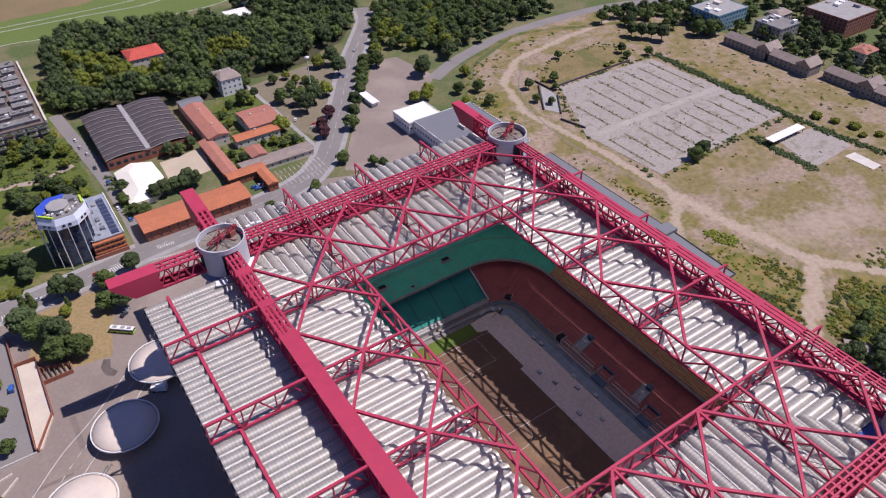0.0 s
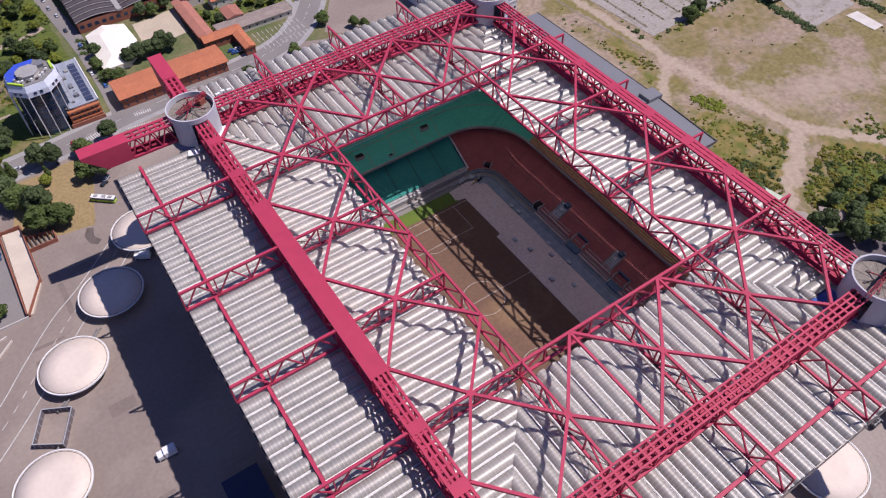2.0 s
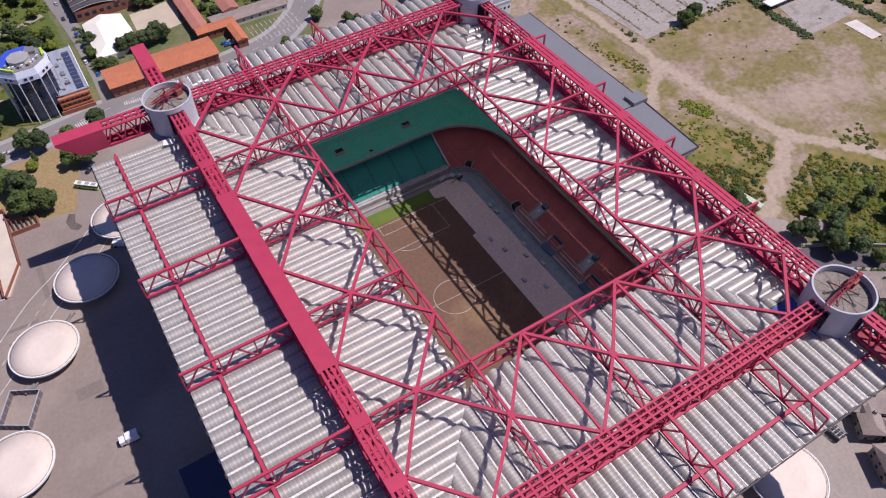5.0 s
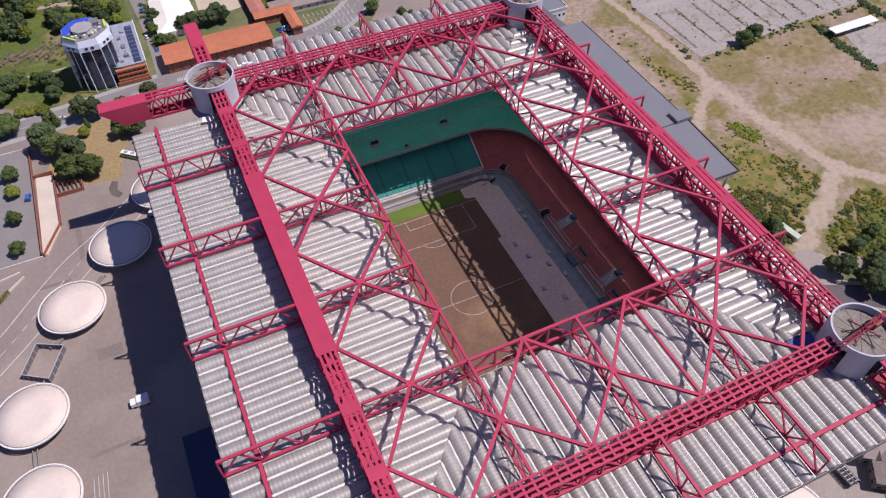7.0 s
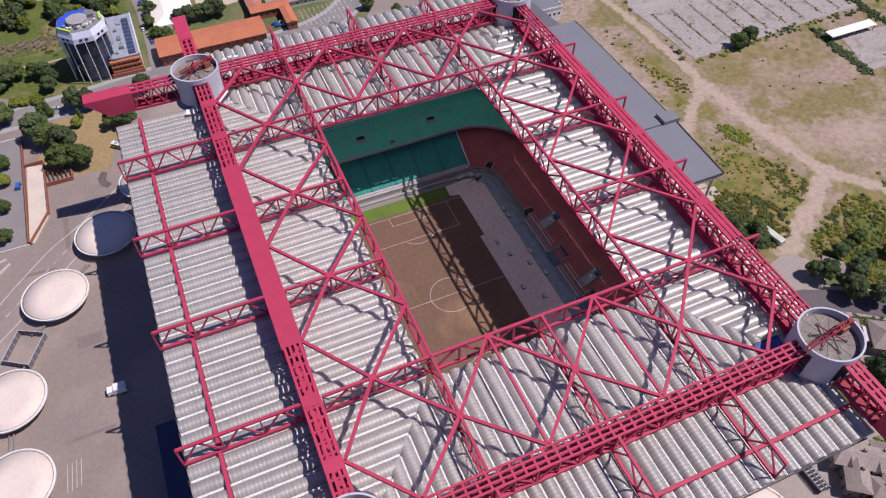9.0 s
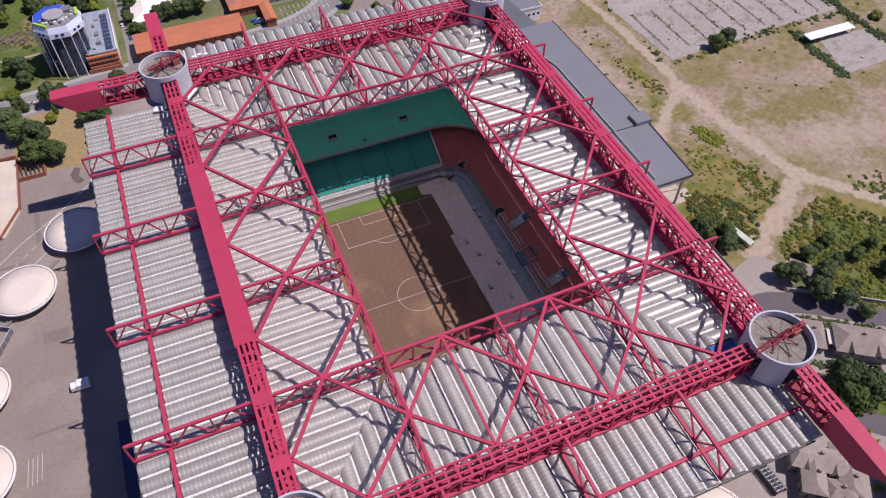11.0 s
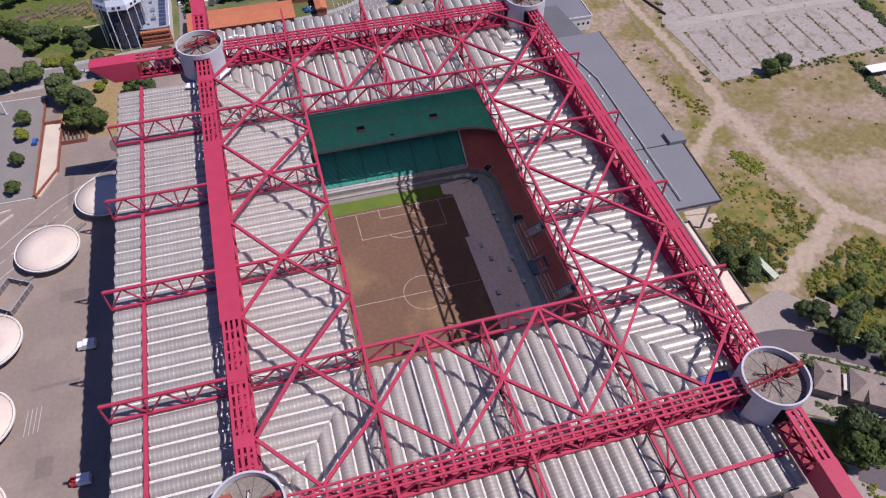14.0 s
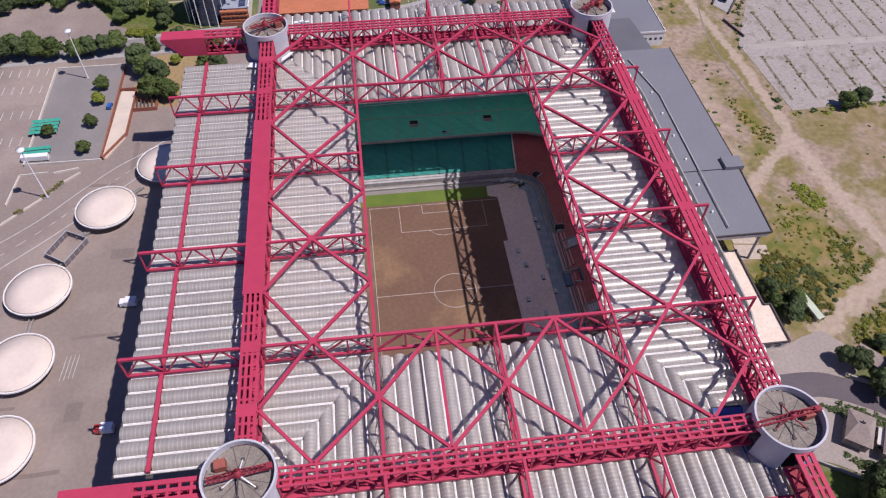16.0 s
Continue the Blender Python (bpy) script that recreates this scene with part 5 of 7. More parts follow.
lane_a = curve_points([(-215, 40), (-189, 62), (-173, 80), (-158, 96), (-143, 108), (-120, 130)])
lane_b = curve_points([(-215, 20), (-186, 46), (-166, 66), (-148, 86), (-132, 100), (-112, 122)])
dashes("lane_line", list(zip(lane_a, lane_a[1:])), "white lane line on the plaza asphalt", "plaza markings")
dashes("lane_line", list(zip(lane_b, lane_b[1:])), "white lane line on the plaza asphalt", "plaza markings")
mid_lane = [((a[0] + b[0]) / 2, (a[1] + b[1]) / 2) for a, b in zip(lane_a, lane_b)]
dashes("lane_dashes", [(mid_lane[i], mid_lane[i + 1]) for i in range(0, len(mid_lane) - 1, 2)], "broken white line on the plaza asphalt", "plaza markings", 0.3)
dashes("bay_lines", [((-235 + 5 * i, y), (-235 + 5 * i, y + 7)) for y in (118, 140, 162, 178) for i in range(6)], "white parking bay lines on asphalt", "bay markings", 0.35)
dashes("bay_lines", [((2 + 3 * i, y), (2 + 3 * i, y + 5)) for y in (226, 234, 241) for i in range(11)], "white parking bay lines on asphalt", "bay markings", 0.28)

DARK_MARKM = mat("dark_asphalt_mark", (0.10, 0.082, 0.075), 0.9, (0.15, 0.122, 0.108), 0.3, 0.9, 0.8, 0.15)
REPAIR = mat("asphalt_repair", (0.215, 0.172, 0.15), 0.9, (0.18, 0.146, 0.128), 0.1, 0.8, 0.8, 0.12)
# one large dark mark with a ragged outline, flat on the plaza
ragged([(-131.5, 140.5), (-128.5, 139), (-129, 134), (-126.5, 130), (-129, 127.5), (-132, 130), (-133, 135.5)], -0.17, DARK_MARKM, "asphalt_stain", "large dark irregular mark on the plaza asphalt", "stain", 1.2, 1.2)
for i, (x, y, w, d) in enumerate(((-150, -6, 9, 0.9), (-146, 38, 5, 3), (-163, 84, 7, 1.0), (-139, 118, 6, 2.2), (-150, 104, 1.2, 10), (-186, -36, 12, 0.8), (-152, -40, 3, 4), (-168, 72, 1.5, 6), (-148, 62, 2, 2), (-160, -64, 8, 1.0))):
    ragged([(x - w, y - d), (x + w, y - d + 0.3), (x + w, y + d), (x - w, y + d - 0.2)], -0.18 + 0.002 * i, REPAIR, "asphalt_patch", "darker repaired strip in the plaza asphalt", "patch", 0.25, 2.0)

# wasteland and its tracks
ragged([(192, -30), (201, -38), (213, -46), (226, -58), (256, -84), (212, -104), (176, -82), (162, -66), (170, -46), (180, -38)], -0.1, LUSH, "weed_patch", "overgrown green patch of weeds and shrubs", "weeds", 3.0)
INNER = curve_points([(240, 282), (226, 272), (204, 246), (188, 209), (181, 165), (183.5, 124), (187, 93)], 6)
solid("track_kerb", Mesh().strip(INNER, 0.8, -0.1), TOWER_TOP, "thin worn concrete kerb inside the track", "kerb", kind="structure")
OUTER = curve_points([(150, 215), (168, 260), (188, 295), (213, 313), (274, 331), (344, 305), (390, 290)], 6)
solid("weed_strip", Mesh().strip(OUTER, 5.0, -0.105), WEED, "weedy strip outside the track", "weeds", kind="structure")
trench = thing("concrete_trench", "sunken concrete ramp with dark walls beside the car park", "ramp")
part("floor", Mesh().prism([(204, 200), (221, 222), (221, 242), (198, 210)], -0.3, -0.02), CONCRETE, trench)
for a, b in (((220, 243), (197.5, 210)), ((221, 222), (203.5, 198)), ((197.7, 192), (203.4, 172.5)), ((222, 250), (223, 233)), ((223, 233), (310, 234.5))):
    part("wall_run", Mesh().beam((*a, 0.5), (*b, 0.5), 0.7, 1.6), DARKROOF, trench)
ragged([(225, 236), (306, 234), (332, 252), (309, 276), (262, 273), (228, 256)], -0.05, DRYGRASS, "oval_mound", "dry grass oval beside the car park", "mound", 1.0)

lot = thing("car_park", "empty cracked concrete car park with weedy dividing strips", "car park", kind="structure")
part("paving", Mesh().prism([(232, 232), (327, 228), (336, 108), (202, 101), (197, 165)], -0.3, -0.04), LOTM, lot)
part("aisle", Mesh().strip([(202, 162), (331, 161)], 5.5, -0.03), mat("pale_concrete_aisle", (0.385, 0.35, 0.31), 0.9, (0.32, 0.29, 0.255), 0.1), lot)
STRIPM = mat("weedy_strip", (0.12, 0.10, 0.06), 0.95, (0.25, 0.22, 0.18), 0.3, 0.6)
tufts = Mesh()
rnd = random.Random(66)
for i in range(9):
    x = 206 + 14.3 * i
    ends = [(110, 152)] + ([(167, 222 if i > 2 else 200)] if i else [])
    for y0, y1 in ends:
        part("strip", Mesh().box(x - 0.75, x + 0.75, y0, y1, -0.04, 0.06), STRIPM, lot)
        for k in range(26):
            tx, ty, tr = x + rnd.gauss(0, 0.6), rnd.uniform(y0, y1), rnd.uniform(0.25, 0.9) * rnd.uniform(0.5, 1.0)
            tufts.lathe(tx, ty, [(tr, -0.02), (tr * 0.9, tr * 0.6), (tr * 0.3, tr * 1.1), (0.01, tr * 1.15)], 7)
for k in range(170):
    tx, ty, tr = rnd.uniform(210, 326), rnd.uniform(106, 224), rnd.uniform(0.2, 0.5)
    tufts.lathe(tx, ty, [(tr, -0.02), (tr * 0.9, tr * 0.6), (tr * 0.3, tr * 1.1), (0.01, tr * 1.15)], 6)
solid("weed_tufts", tufts, WEED, "dry weed tufts in the car park's joints", "weeds", kind="stuff")
solid("small_car_park", Mesh().prism([(298, 86), (340, 82), (332, 53), (288, 51)], -0.3, -0.03), LOTM, "small bare concrete yard on the wasteland", "car park", kind="structure")
shelter = thing("long_shelter", "long low shelter with a white sheet roof", "shelter")
part("roof", Mesh().box(287, 322, 82, 88.5, 3.6, 4.0), WHITE, shelter)
for x in np.linspace(288, 321, 6):
    part("post", Mesh().box(x - 0.15, x + 0.15, 82.5, 82.8, -0.2, 3.6), STEEL, shelter)
solid("concrete_slab", Mesh().prism([(316, 48), (326, 47), (325, 28), (316, 28)], -0.3, 0.05), mat("pale_slab", (0.62, 0.58, 0.52), 0.9, (0.52, 0.48, 0.43), 0.2), "pale bare concrete slab on dry ground", "slab")


# ---- buildings ----
def windows(parent, x0, x1, y0, y1, z0, h, storeys, pitch_m=4.0, faces="swe", w=1.5, wh=1.6):
    for s in range(storeys):
        z = z0 + (s + 0.5) * h / storeys - wh / 2
        for face in faces:
            lo, hi = (x0, x1) if face in "sn" else (y0, y1)
            n = max(1, int((hi - lo) / pitch_m))
            for i in range(n):
                c = lo + (hi - lo) * (i + 0.5) / n
                b = {"s": (c - w / 2, c + w / 2, y0 - 0.06, y0 + 0.1), "n": (c - w / 2, c + w / 2, y1 - 0.1, y1 + 0.06),
                     "w": (x0 - 0.06, x0 + 0.1, c - w / 2, c + w / 2), "e": (x1 - 0.1, x1 + 0.06, c - w / 2, c + w / 2)}[face]
                part("window", Mesh().box(*b, z, z + wh), GLASS, parent)


def house(x0, x1, y0, y1, h, rise, axis, wall, tiles, label, name="house", storeys=1, pitch_m=4.0, eaves=0.6, hip=0.0, chimneys=0, at=None, dormers=0):
    """A building with a gabled or hipped roof."""
    t = thing(name, label, name.replace("_", " "), at=at)
    part("wall", Mesh().box(x0, x1, y0, y1, -0.3, h), wall, t)
    a0, a1, b0, b1 = x0 - eaves, x1 + eaves, y0 - eaves, y1 + eaves
    if axis == "x":
        m = (b0 + b1) / 2
        ridge = [(a0 + hip, m, h + rise), (a1 - hip, m, h + rise)]
    else:
        m = (a0 + a1) / 2
        ridge = [(m, b0 + hip, h + rise), (m, b1 - hip, h + rise)]
    base = [(a0, b0), (a1, b0), (a1, b1), (a0, b1)]
    vs = [(x, y, h + 0.02) for x, y in base] + [(x, y, h + 0.3) for x, y in base] + ridge
    side = [(0, 1, 5, 4), (1, 2, 6, 5), (2, 3, 7, 6), (3, 0, 4, 7), (3, 2, 1, 0)]
    top = [(4, 5, 9, 8), (5, 6, 9), (6, 7, 8, 9), (7, 4, 8)] if axis == "x" else [(4, 5, 8), (5, 6, 9, 8), (6, 7, 9), (7, 4, 8, 9)]
    r = part("roof", Mesh().add(vs, side + top), tiles, t)
    for k in range(chimneys):
        f = (k + 0.6) / (chimneys + 0.2)
        cx, cy = (x0 + (x1 - x0) * f, m + 1.2) if axis == "x" else (m + 1.2, y0 + (y1 - y0) * f)
        part("chimney", Mesh().box(cx - 0.5, cx + 0.5, cy - 0.5, cy + 0.5, h + 0.1, h + rise + 1.0), wall, r)
    for k in range(dormers):
        cx = x0 + (x1 - x0) * (k + 0.5) / dormers
        y = y0 - eaves - 0.4
        part("gable", Mesh().add([(cx - 1.9, y, h - 0.6), (cx + 1.9, y, h - 0.6), (cx, y, h + rise * 0.72), (cx - 1.9, m, h - 0.6), (cx + 1.9, m, h - 0.6), (cx, m, h + rise * 0.72)],
                                 [(0, 1, 2), (5, 4, 3), (0, 2, 5, 3), (2, 1, 4, 5), (1, 0, 3, 4)]), tiles, r)
        part("gable_window", Mesh().box(cx - 0.5, cx + 0.5, y - 0.08, y + 0.1, h - 0.2, h + rise * 0.3), GLASS, r)
    windows(t, x0, x1, y0, y1, 0.3, h - 0.4, storeys, pitch_m, w=1.1, wh=1.3)
    return t


def flat_block(x0, x1, y0, y1, h, wall, top, label, name, storeys=2, pitch_m=4.0, boxes=0, seed=1):
    t = thing(name, label, name.replace("_", " "))
    part("wall", Mesh().box(x0, x1, y0, y1, -0.3, h), wall, t)
    r = part("roof", Mesh().box(x0 - 0.2, x1 + 0.2, y0 - 0.2, y1 + 0.2, h, h + 0.25), top, t)
    m = Mesh()
    for b in ((x0 - 0.3, x1 + 0.3, y0 - 0.3, y0), (x0 - 0.3, x1 + 0.3, y1, y1 + 0.3), (x0 - 0.3, x0, y0, y1), (x1, x1 + 0.3, y0, y1)):
        m.box(*b, h - 0.4, h + 0.7)
    part("parapet", m, wall, t)
    rnd = random.Random(seed)
    for k in range(boxes):
        cx, cy = rnd.uniform(x0 + 3, x1 - 3), rnd.uniform(y0 + 3, y1 - 3)
        w, d, hh = rnd.uniform(1, 2.6), rnd.uniform(1, 3.5), rnd.uniform(0.8, 2.6)
        part("roof_box", Mesh().box(cx - w, cx + w, cy - d, cy + d, h + 0.25, h + 0.25 + hh), rnd.choice((WHITE, CONCRETE, PLASTER)), r)
    windows(t, x0, x1, y0, y1, 0.3, h - 0.5, storeys, pitch_m)
    return t


# long orange-roofed building and its neighbours
orange = house(-87, -25, 218.5, 237, 6.5, 1.5, "x", BRICKM, ORANGE, "long brick building with an orange tiled roof", "brick_building", 2, 5.0, 1.0)
house(-28, -4, 245, 253, 5.0, 1.6, "x", BRICKM, ORANGE, "low brick wing with orange tiles", "brick_building", 1)
house(-10, -4, 226, 245, 5.0, 1.4, "y", BRICKM, ORANGE, "low brick wing with orange tiles", "brick_building", 1)
house(-22, -8, 298, 352, 7.0, 2.2, "y", PLASTER, BROWNTILE, "plaster villa with weathered red-brown tiles", "house", 2, 5.0, chimneys=2)
house(7, 30, 297, 323, 6.5, 2.2, "x", PLASTER, BROWNTILE, "plaster stable with weathered red-brown tiles", "house", 2, 5.0, chimneys=2)
house(-7, 24, 286, 295, 5.5, 1.8, "x", PLASTER, ORANGE, "low plaster house with orange tiles", "house", 1, 5.0, chimneys=1)
house(-28, -19.5, 251, 302, 4.5, 1.5, "y", BRICKM, BROWNTILE, "long low brick stable with brown tiles", "stable", 1, 5.0)
house(-16, 32, 250.5, 262, 3.8, 1.2, "x", PLASTER, GREYTILE, "long low shed with a grey roof", "shed", 1, 5.0)
house(-22, -6, 354, 366, 6.0, 1.8, "x", PLASTER, SLATE, "small house with a slate roof", "house", 2)
house(-6, 4, 262, 275, 5.0, 1.5, "y", PLASTER, BROWNTILE, "small garden house with brown tiles", "house", 1)
house(-32, -4, 452, 476, 9.0, 3.5, "x", PLASTER, mat("bright_red_tiles", (0.55, 0.10, 0.07), 0.8, (0.45, 0.08, 0.06), 0.3), "villa with bright red roof tiles among trees", "house", 2, hip=6.0)
villa = house(13, 29, 366, 386, 12.5, 2.5, "x", WHITE, GREYTILE, "white three-storey villa with a grey mansard roof", "villa", 3, 3.6, 0.4, 4.0, 2)
apt = thing("apartment_block", "weathered apartment block with stepped roofs and planted terraces", "apartment block")
STAIN_ROOF = mat("stained_roof_felt", (0.25, 0.24, 0.23), 0.9, (0.15, 0.145, 0.14), 0.15, 0.9, 0.8, 0.2)
OLDWALL = mat("dirty_render", (0.33, 0.30, 0.27), 0.9, (0.22, 0.20, 0.18), 0.3, 0.8, 1.0, 0.2)
TERRACE = mat("brown_terrace_tiles", (0.20, 0.14, 0.11), 0.9, (0.13, 0.10, 0.08), 0.3, 0.9, 1.0, 0.2)
part("wall", Mesh().box(-150, -107.5, 372, 488, -0.3, 14.0), OLDWALL, apt)
part("terrace", Mesh().box(-150.2, -107.3, 371.8, 488.2, 14.0, 14.2), TERRACE, apt)
rnd = random.Random(31)
ay = 374.0
while ay < 484:
    al = rnd.uniform(7, 12)
    xr = -110.5 - rnd.choice((0.0, 1.5, 4.0))
    ah = 14.2 + rnd.choice((2.6, 3.0, 3.4))
    right = xr
    while right > -146:
        w = rnd.uniform(8, 15)
        dh = ah + rnd.choice((-0.8, 0.0, 0.5))
        back = rnd.uniform(0, 2.5)
        pent = part("penthouse", Mesh().box(right - w, right, ay + back, ay + al, 14.2, dh), rnd.choice((OLDWALL, CONCRETE)), apt)
        part("roof_slab", Mesh().box(right - w - 0.2, right + 0.3, ay + back - 0.4, ay + al + 0.3, dh, dh + 0.3), STAIN_ROOF, pent)
        for k in range(2):
            cx, cy = rnd.uniform(right - w + 1.5, right - 1.5), rnd.uniform(ay + back + 1.2, ay + al - 1.2)
            part("roof_box", Mesh().box(cx - rnd.uniform(0.6, 1.4), cx + 0.9, cy - 0.8, cy + 0.9, dh + 0.3, dh + rnd.uniform(1.0, 2.0)), rnd.choice((CONCRETE, PLASTER, STAIN_ROOF, WHITE)), pent)
        right -= w + rnd.choice((0.4, 0.6, 3.0))
    for k in range(5):
        cx, cy = rnd.uniform(-140, -110), ay + al + rnd.uniform(0.8, 3.2)
        part("terrace_box", Mesh().box(cx - 1.0, cx + 0.9, cy - 0.5, cy + 0.5, 14.2, 14.2 + rnd.uniform(0.6, 1.6)), rnd.choice((TERRACE, LEAF[0], BRICKM, WHITE)), apt)
    ay += al + rnd.uniform(3.2, 4.6)
part("parapet", Mesh().box(-108.2, -106.9, 371.6, 488.4, 13.6, 15.6), PLASTER, apt, "pale rendered parapet")
for fz in (11.0, 7.6, 4.2):
    for k in range(6):
        part("balcony", Mesh().box(-148.5 + 7 * k, -143.2 + 7 * k, 372 - 1.2 - (14 - fz) * 0.3, 372, fz, fz + 1.0), rnd.choice((OLDWALL, TERRACE, STAIN_ROOF)), apt)
        part("planting", Mesh().box(-148 + 7 * k, -144 + 7 * k, 371.2 - (14 - fz) * 0.3, 371.6 - (14 - fz) * 0.2, fz + 1.0, fz + 1.7), LEAF[0], apt)
windows(apt, -150, -107.5, 372, 488, 0.3, 13.4, 4, 5.0, "se", 1.6, 1.5)
flat_block(98, 124, 236, 257, 8.5, WHITE, FABRIC, "white hall with a pale flat roof", "white_hall", 1, 3.2)
flat_block(102, 150, 170, 236, 9.0, WHITE, SLATE, "white hall with a dark grey flat roof", "white_hall", 1, 3.2, 2, 9)
flat_block(70, 92, 500, 520, 6.0, PLASTER, WHITE, "small white pavilion among trees", "pavilion", 1, 5.0)
house(100, 150, 540, 555, 8.0, 3.0, "x", PLASTER, GREYTILE, "long pale building among far trees", "house", 2, 5.0)

# hall with wavy dark roof strips
hall = thing("market_hall", "large brick hall with dark ribbed barrel roofs and pale gutters", "hall")
part("wall", Mesh().box(-86, -31, 308, 381, -0.3, 7.0), BRICKM, hall)
windows(hall, -86, -31, 308, 381, 1.0, 5.5, 1, 4.5, "sw", 2.6, 2.2)
for k in range(11):
    y0 = 308 + 73 * k / 11
    y1 = y0 + 73 / 11
    for x0, x1 in ((-86.5, -60.4), (-57.6, -30.5)):
        m = Mesh()
        n = 10
        rows = []
        for i in range(n + 1):
            u = i / n
            x = x0 + (x1 - x0) * u
            z = 7.2 + 1.7 * math.sin(math.pi * u)
            rows.append([(x, y0 + 0.35, z - 0.2), (x, y0 + 0.9, z + 0.9), (x, y0 + 3.2, z + 0.75), (x, y1 - 0.35, z - 0.2)])
        vs = [p for r in rows for p in r]
        m.add(vs, [(4 * i + j, 4 * i + 4 + j, 4 * i + 5 + j, 4 * i + 1 + j) for i in range(n) for j in range(3)])
        part("roof_bay", m, DARKROOF, hall)
        g = Mesh()
        vs = [(x0 + (x1 - x0) * i / n, y, 7.2 + 1.7 * math.sin(math.pi * i / n) + 0.25) for i in range(n + 1) for y in (y0 - 0.3, y0 + 0.35)]
        g.add(vs, [(2 * i, 2 * i + 2, 2 * i + 3, 2 * i + 1) for i in range(n)])
        part("gutter", g, CONCRETE, hall, "pale gutter")
part("ridge_strip", Mesh().box(-60.6, -57.4, 307.5, 381.5, 7.0, 8.2), CONCRETE, hall, "pale walkway along the roof")

# marquee
marquee = thing("marquee", "large white fabric marquee on a sandy yard", "marquee")
base = [(-85, 298), (-73, 304), (-61, 298), (-60, 276), (-64, 264), (-71.5, 256), (-86, 256)]
top = [(-73.5 + (x + 73.5) * 0.35, 277 + (y - 277) * 0.6, 6.2) for x, y in base]
nb = len(base)
part("skirt", Mesh().add([(x, y, -0.2) for x, y in base] + [(x, y, 3.4) for x, y in base], [(i, (i + 1) % nb, nb + (i + 1) % nb, nb + i) for i in range(nb)]), FABRIC, marquee)
part("canopy", Mesh().add([(x, y, 3.4) for x, y in base] + top, [(i, (i + 1) % nb, nb + (i + 1) % nb, nb + i) for i in range(nb)] + [tuple(range(nb, 2 * nb))]), FABRIC, marquee)

# round glass office tower and its wing
office = thing("office_tower", "octagonal dark glass office tower with a white crown and blue roof", "office tower")
oc, orad = (-122, 231), 14.0
octo = [(oc[0] + orad * math.cos(radians(22.5 + 45 * k)), oc[1] + orad * math.sin(radians(22.5 + 45 * k))) for k in range(8)]


def grown(f):
    return [(oc[0] + (x - oc[0]) * f, oc[1] + (y - oc[1]) * f) for x, y in octo]


def frustum(f0, z0, f1, z1):
    a, b = grown(f0), grown(f1)
    return Mesh().add([(x, y, z0) for x, y in a] + [(x, y, z1) for x, y in b], [tuple(range(7, -1, -1)), tuple(range(8, 16))] + [(i, (i + 1) % 8, 8 + (i + 1) % 8, 8 + i) for i in range(8)])


PANEL_WHITE = mat("bluish_white_panels", (0.66, 0.70, 0.78), 0.45, (0.58, 0.63, 0.72), 0.3, 0.8, 1.0, 0.06, spec=0.5)
part("glass_shaft", Mesh().prism(grown(0.86), -0.3, 26.0), GLASS, office)
for z in np.arange(3.4, 26, 3.2):
    part("floor_band", Mesh().prism(grown(0.867), z, z + 0.3), STEEL, office)
crown = part("crown", frustum(1.0, 25.4, 0.98, 28.2), PANEL_WHITE, office, "bluish white panelled crown")
part("crown_slope", frustum(0.975, 28.2, 0.88, 31.2), PANEL_WHITE, office, "sloping white panels")
part("terrace", Mesh().prism(grown(0.86), 31.2, 31.45), STAIN_ROOF, office)
inner = grown(0.5)
part("blue_roof", Mesh().prism([grown(0.85)[k] for k in (1, 2, 3, 4)] + [inner[k] for k in (4, 3, 2, 1)], 31.45, 31.8), BLUE, office, "bright blue roof covering")
part("plant_room", Mesh().prism([(x - 0.5, y - 1.5) for x, y in grown(0.4)], 31.45, 33.4), PLASTER, office, "cream plant room")
part("plant_roof", Mesh().prism([(x - 0.5, y - 1.5) for x, y in grown(0.42)], 33.4, 33.7), CONCRETE, office)
rnd = random.Random(77)
for k in range(12):
    a = radians(-150 + 15 * k)
    x, y = oc[0] + 8.6 * math.cos(a), oc[1] + 8.6 * math.sin(a)
    part("roof_unit", Mesh().box(x - 0.6, x + 0.6, y - 0.5, y + 0.5, 31.45, 31.45 + rnd.uniform(0.7, 1.6)), rnd.choice((WHITE, CONCRETE, STEEL)), office)
part("roof_unit", Mesh().box(oc[0] + 4.5, oc[0] + 8.5, oc[1] + 1, oc[1] + 6, 31.45, 33.2), SLATE, office)
part("crown_sign", Mesh().beam((oc[0] + 11.2, oc[1] - 3.5, 32.0), (oc[0] + 11.2, oc[1] + 3.5, 32.0), 1.2, 1.3), LIME, office, "lime green sign board")
part("crown_sign", Mesh().beam((oc[0] - 11.0, oc[1] - 4.5, 31.9), (oc[0] - 5.0, oc[1] - 10.5, 31.9), 1.0, 1.0), LIME, office, "lime green sign board")
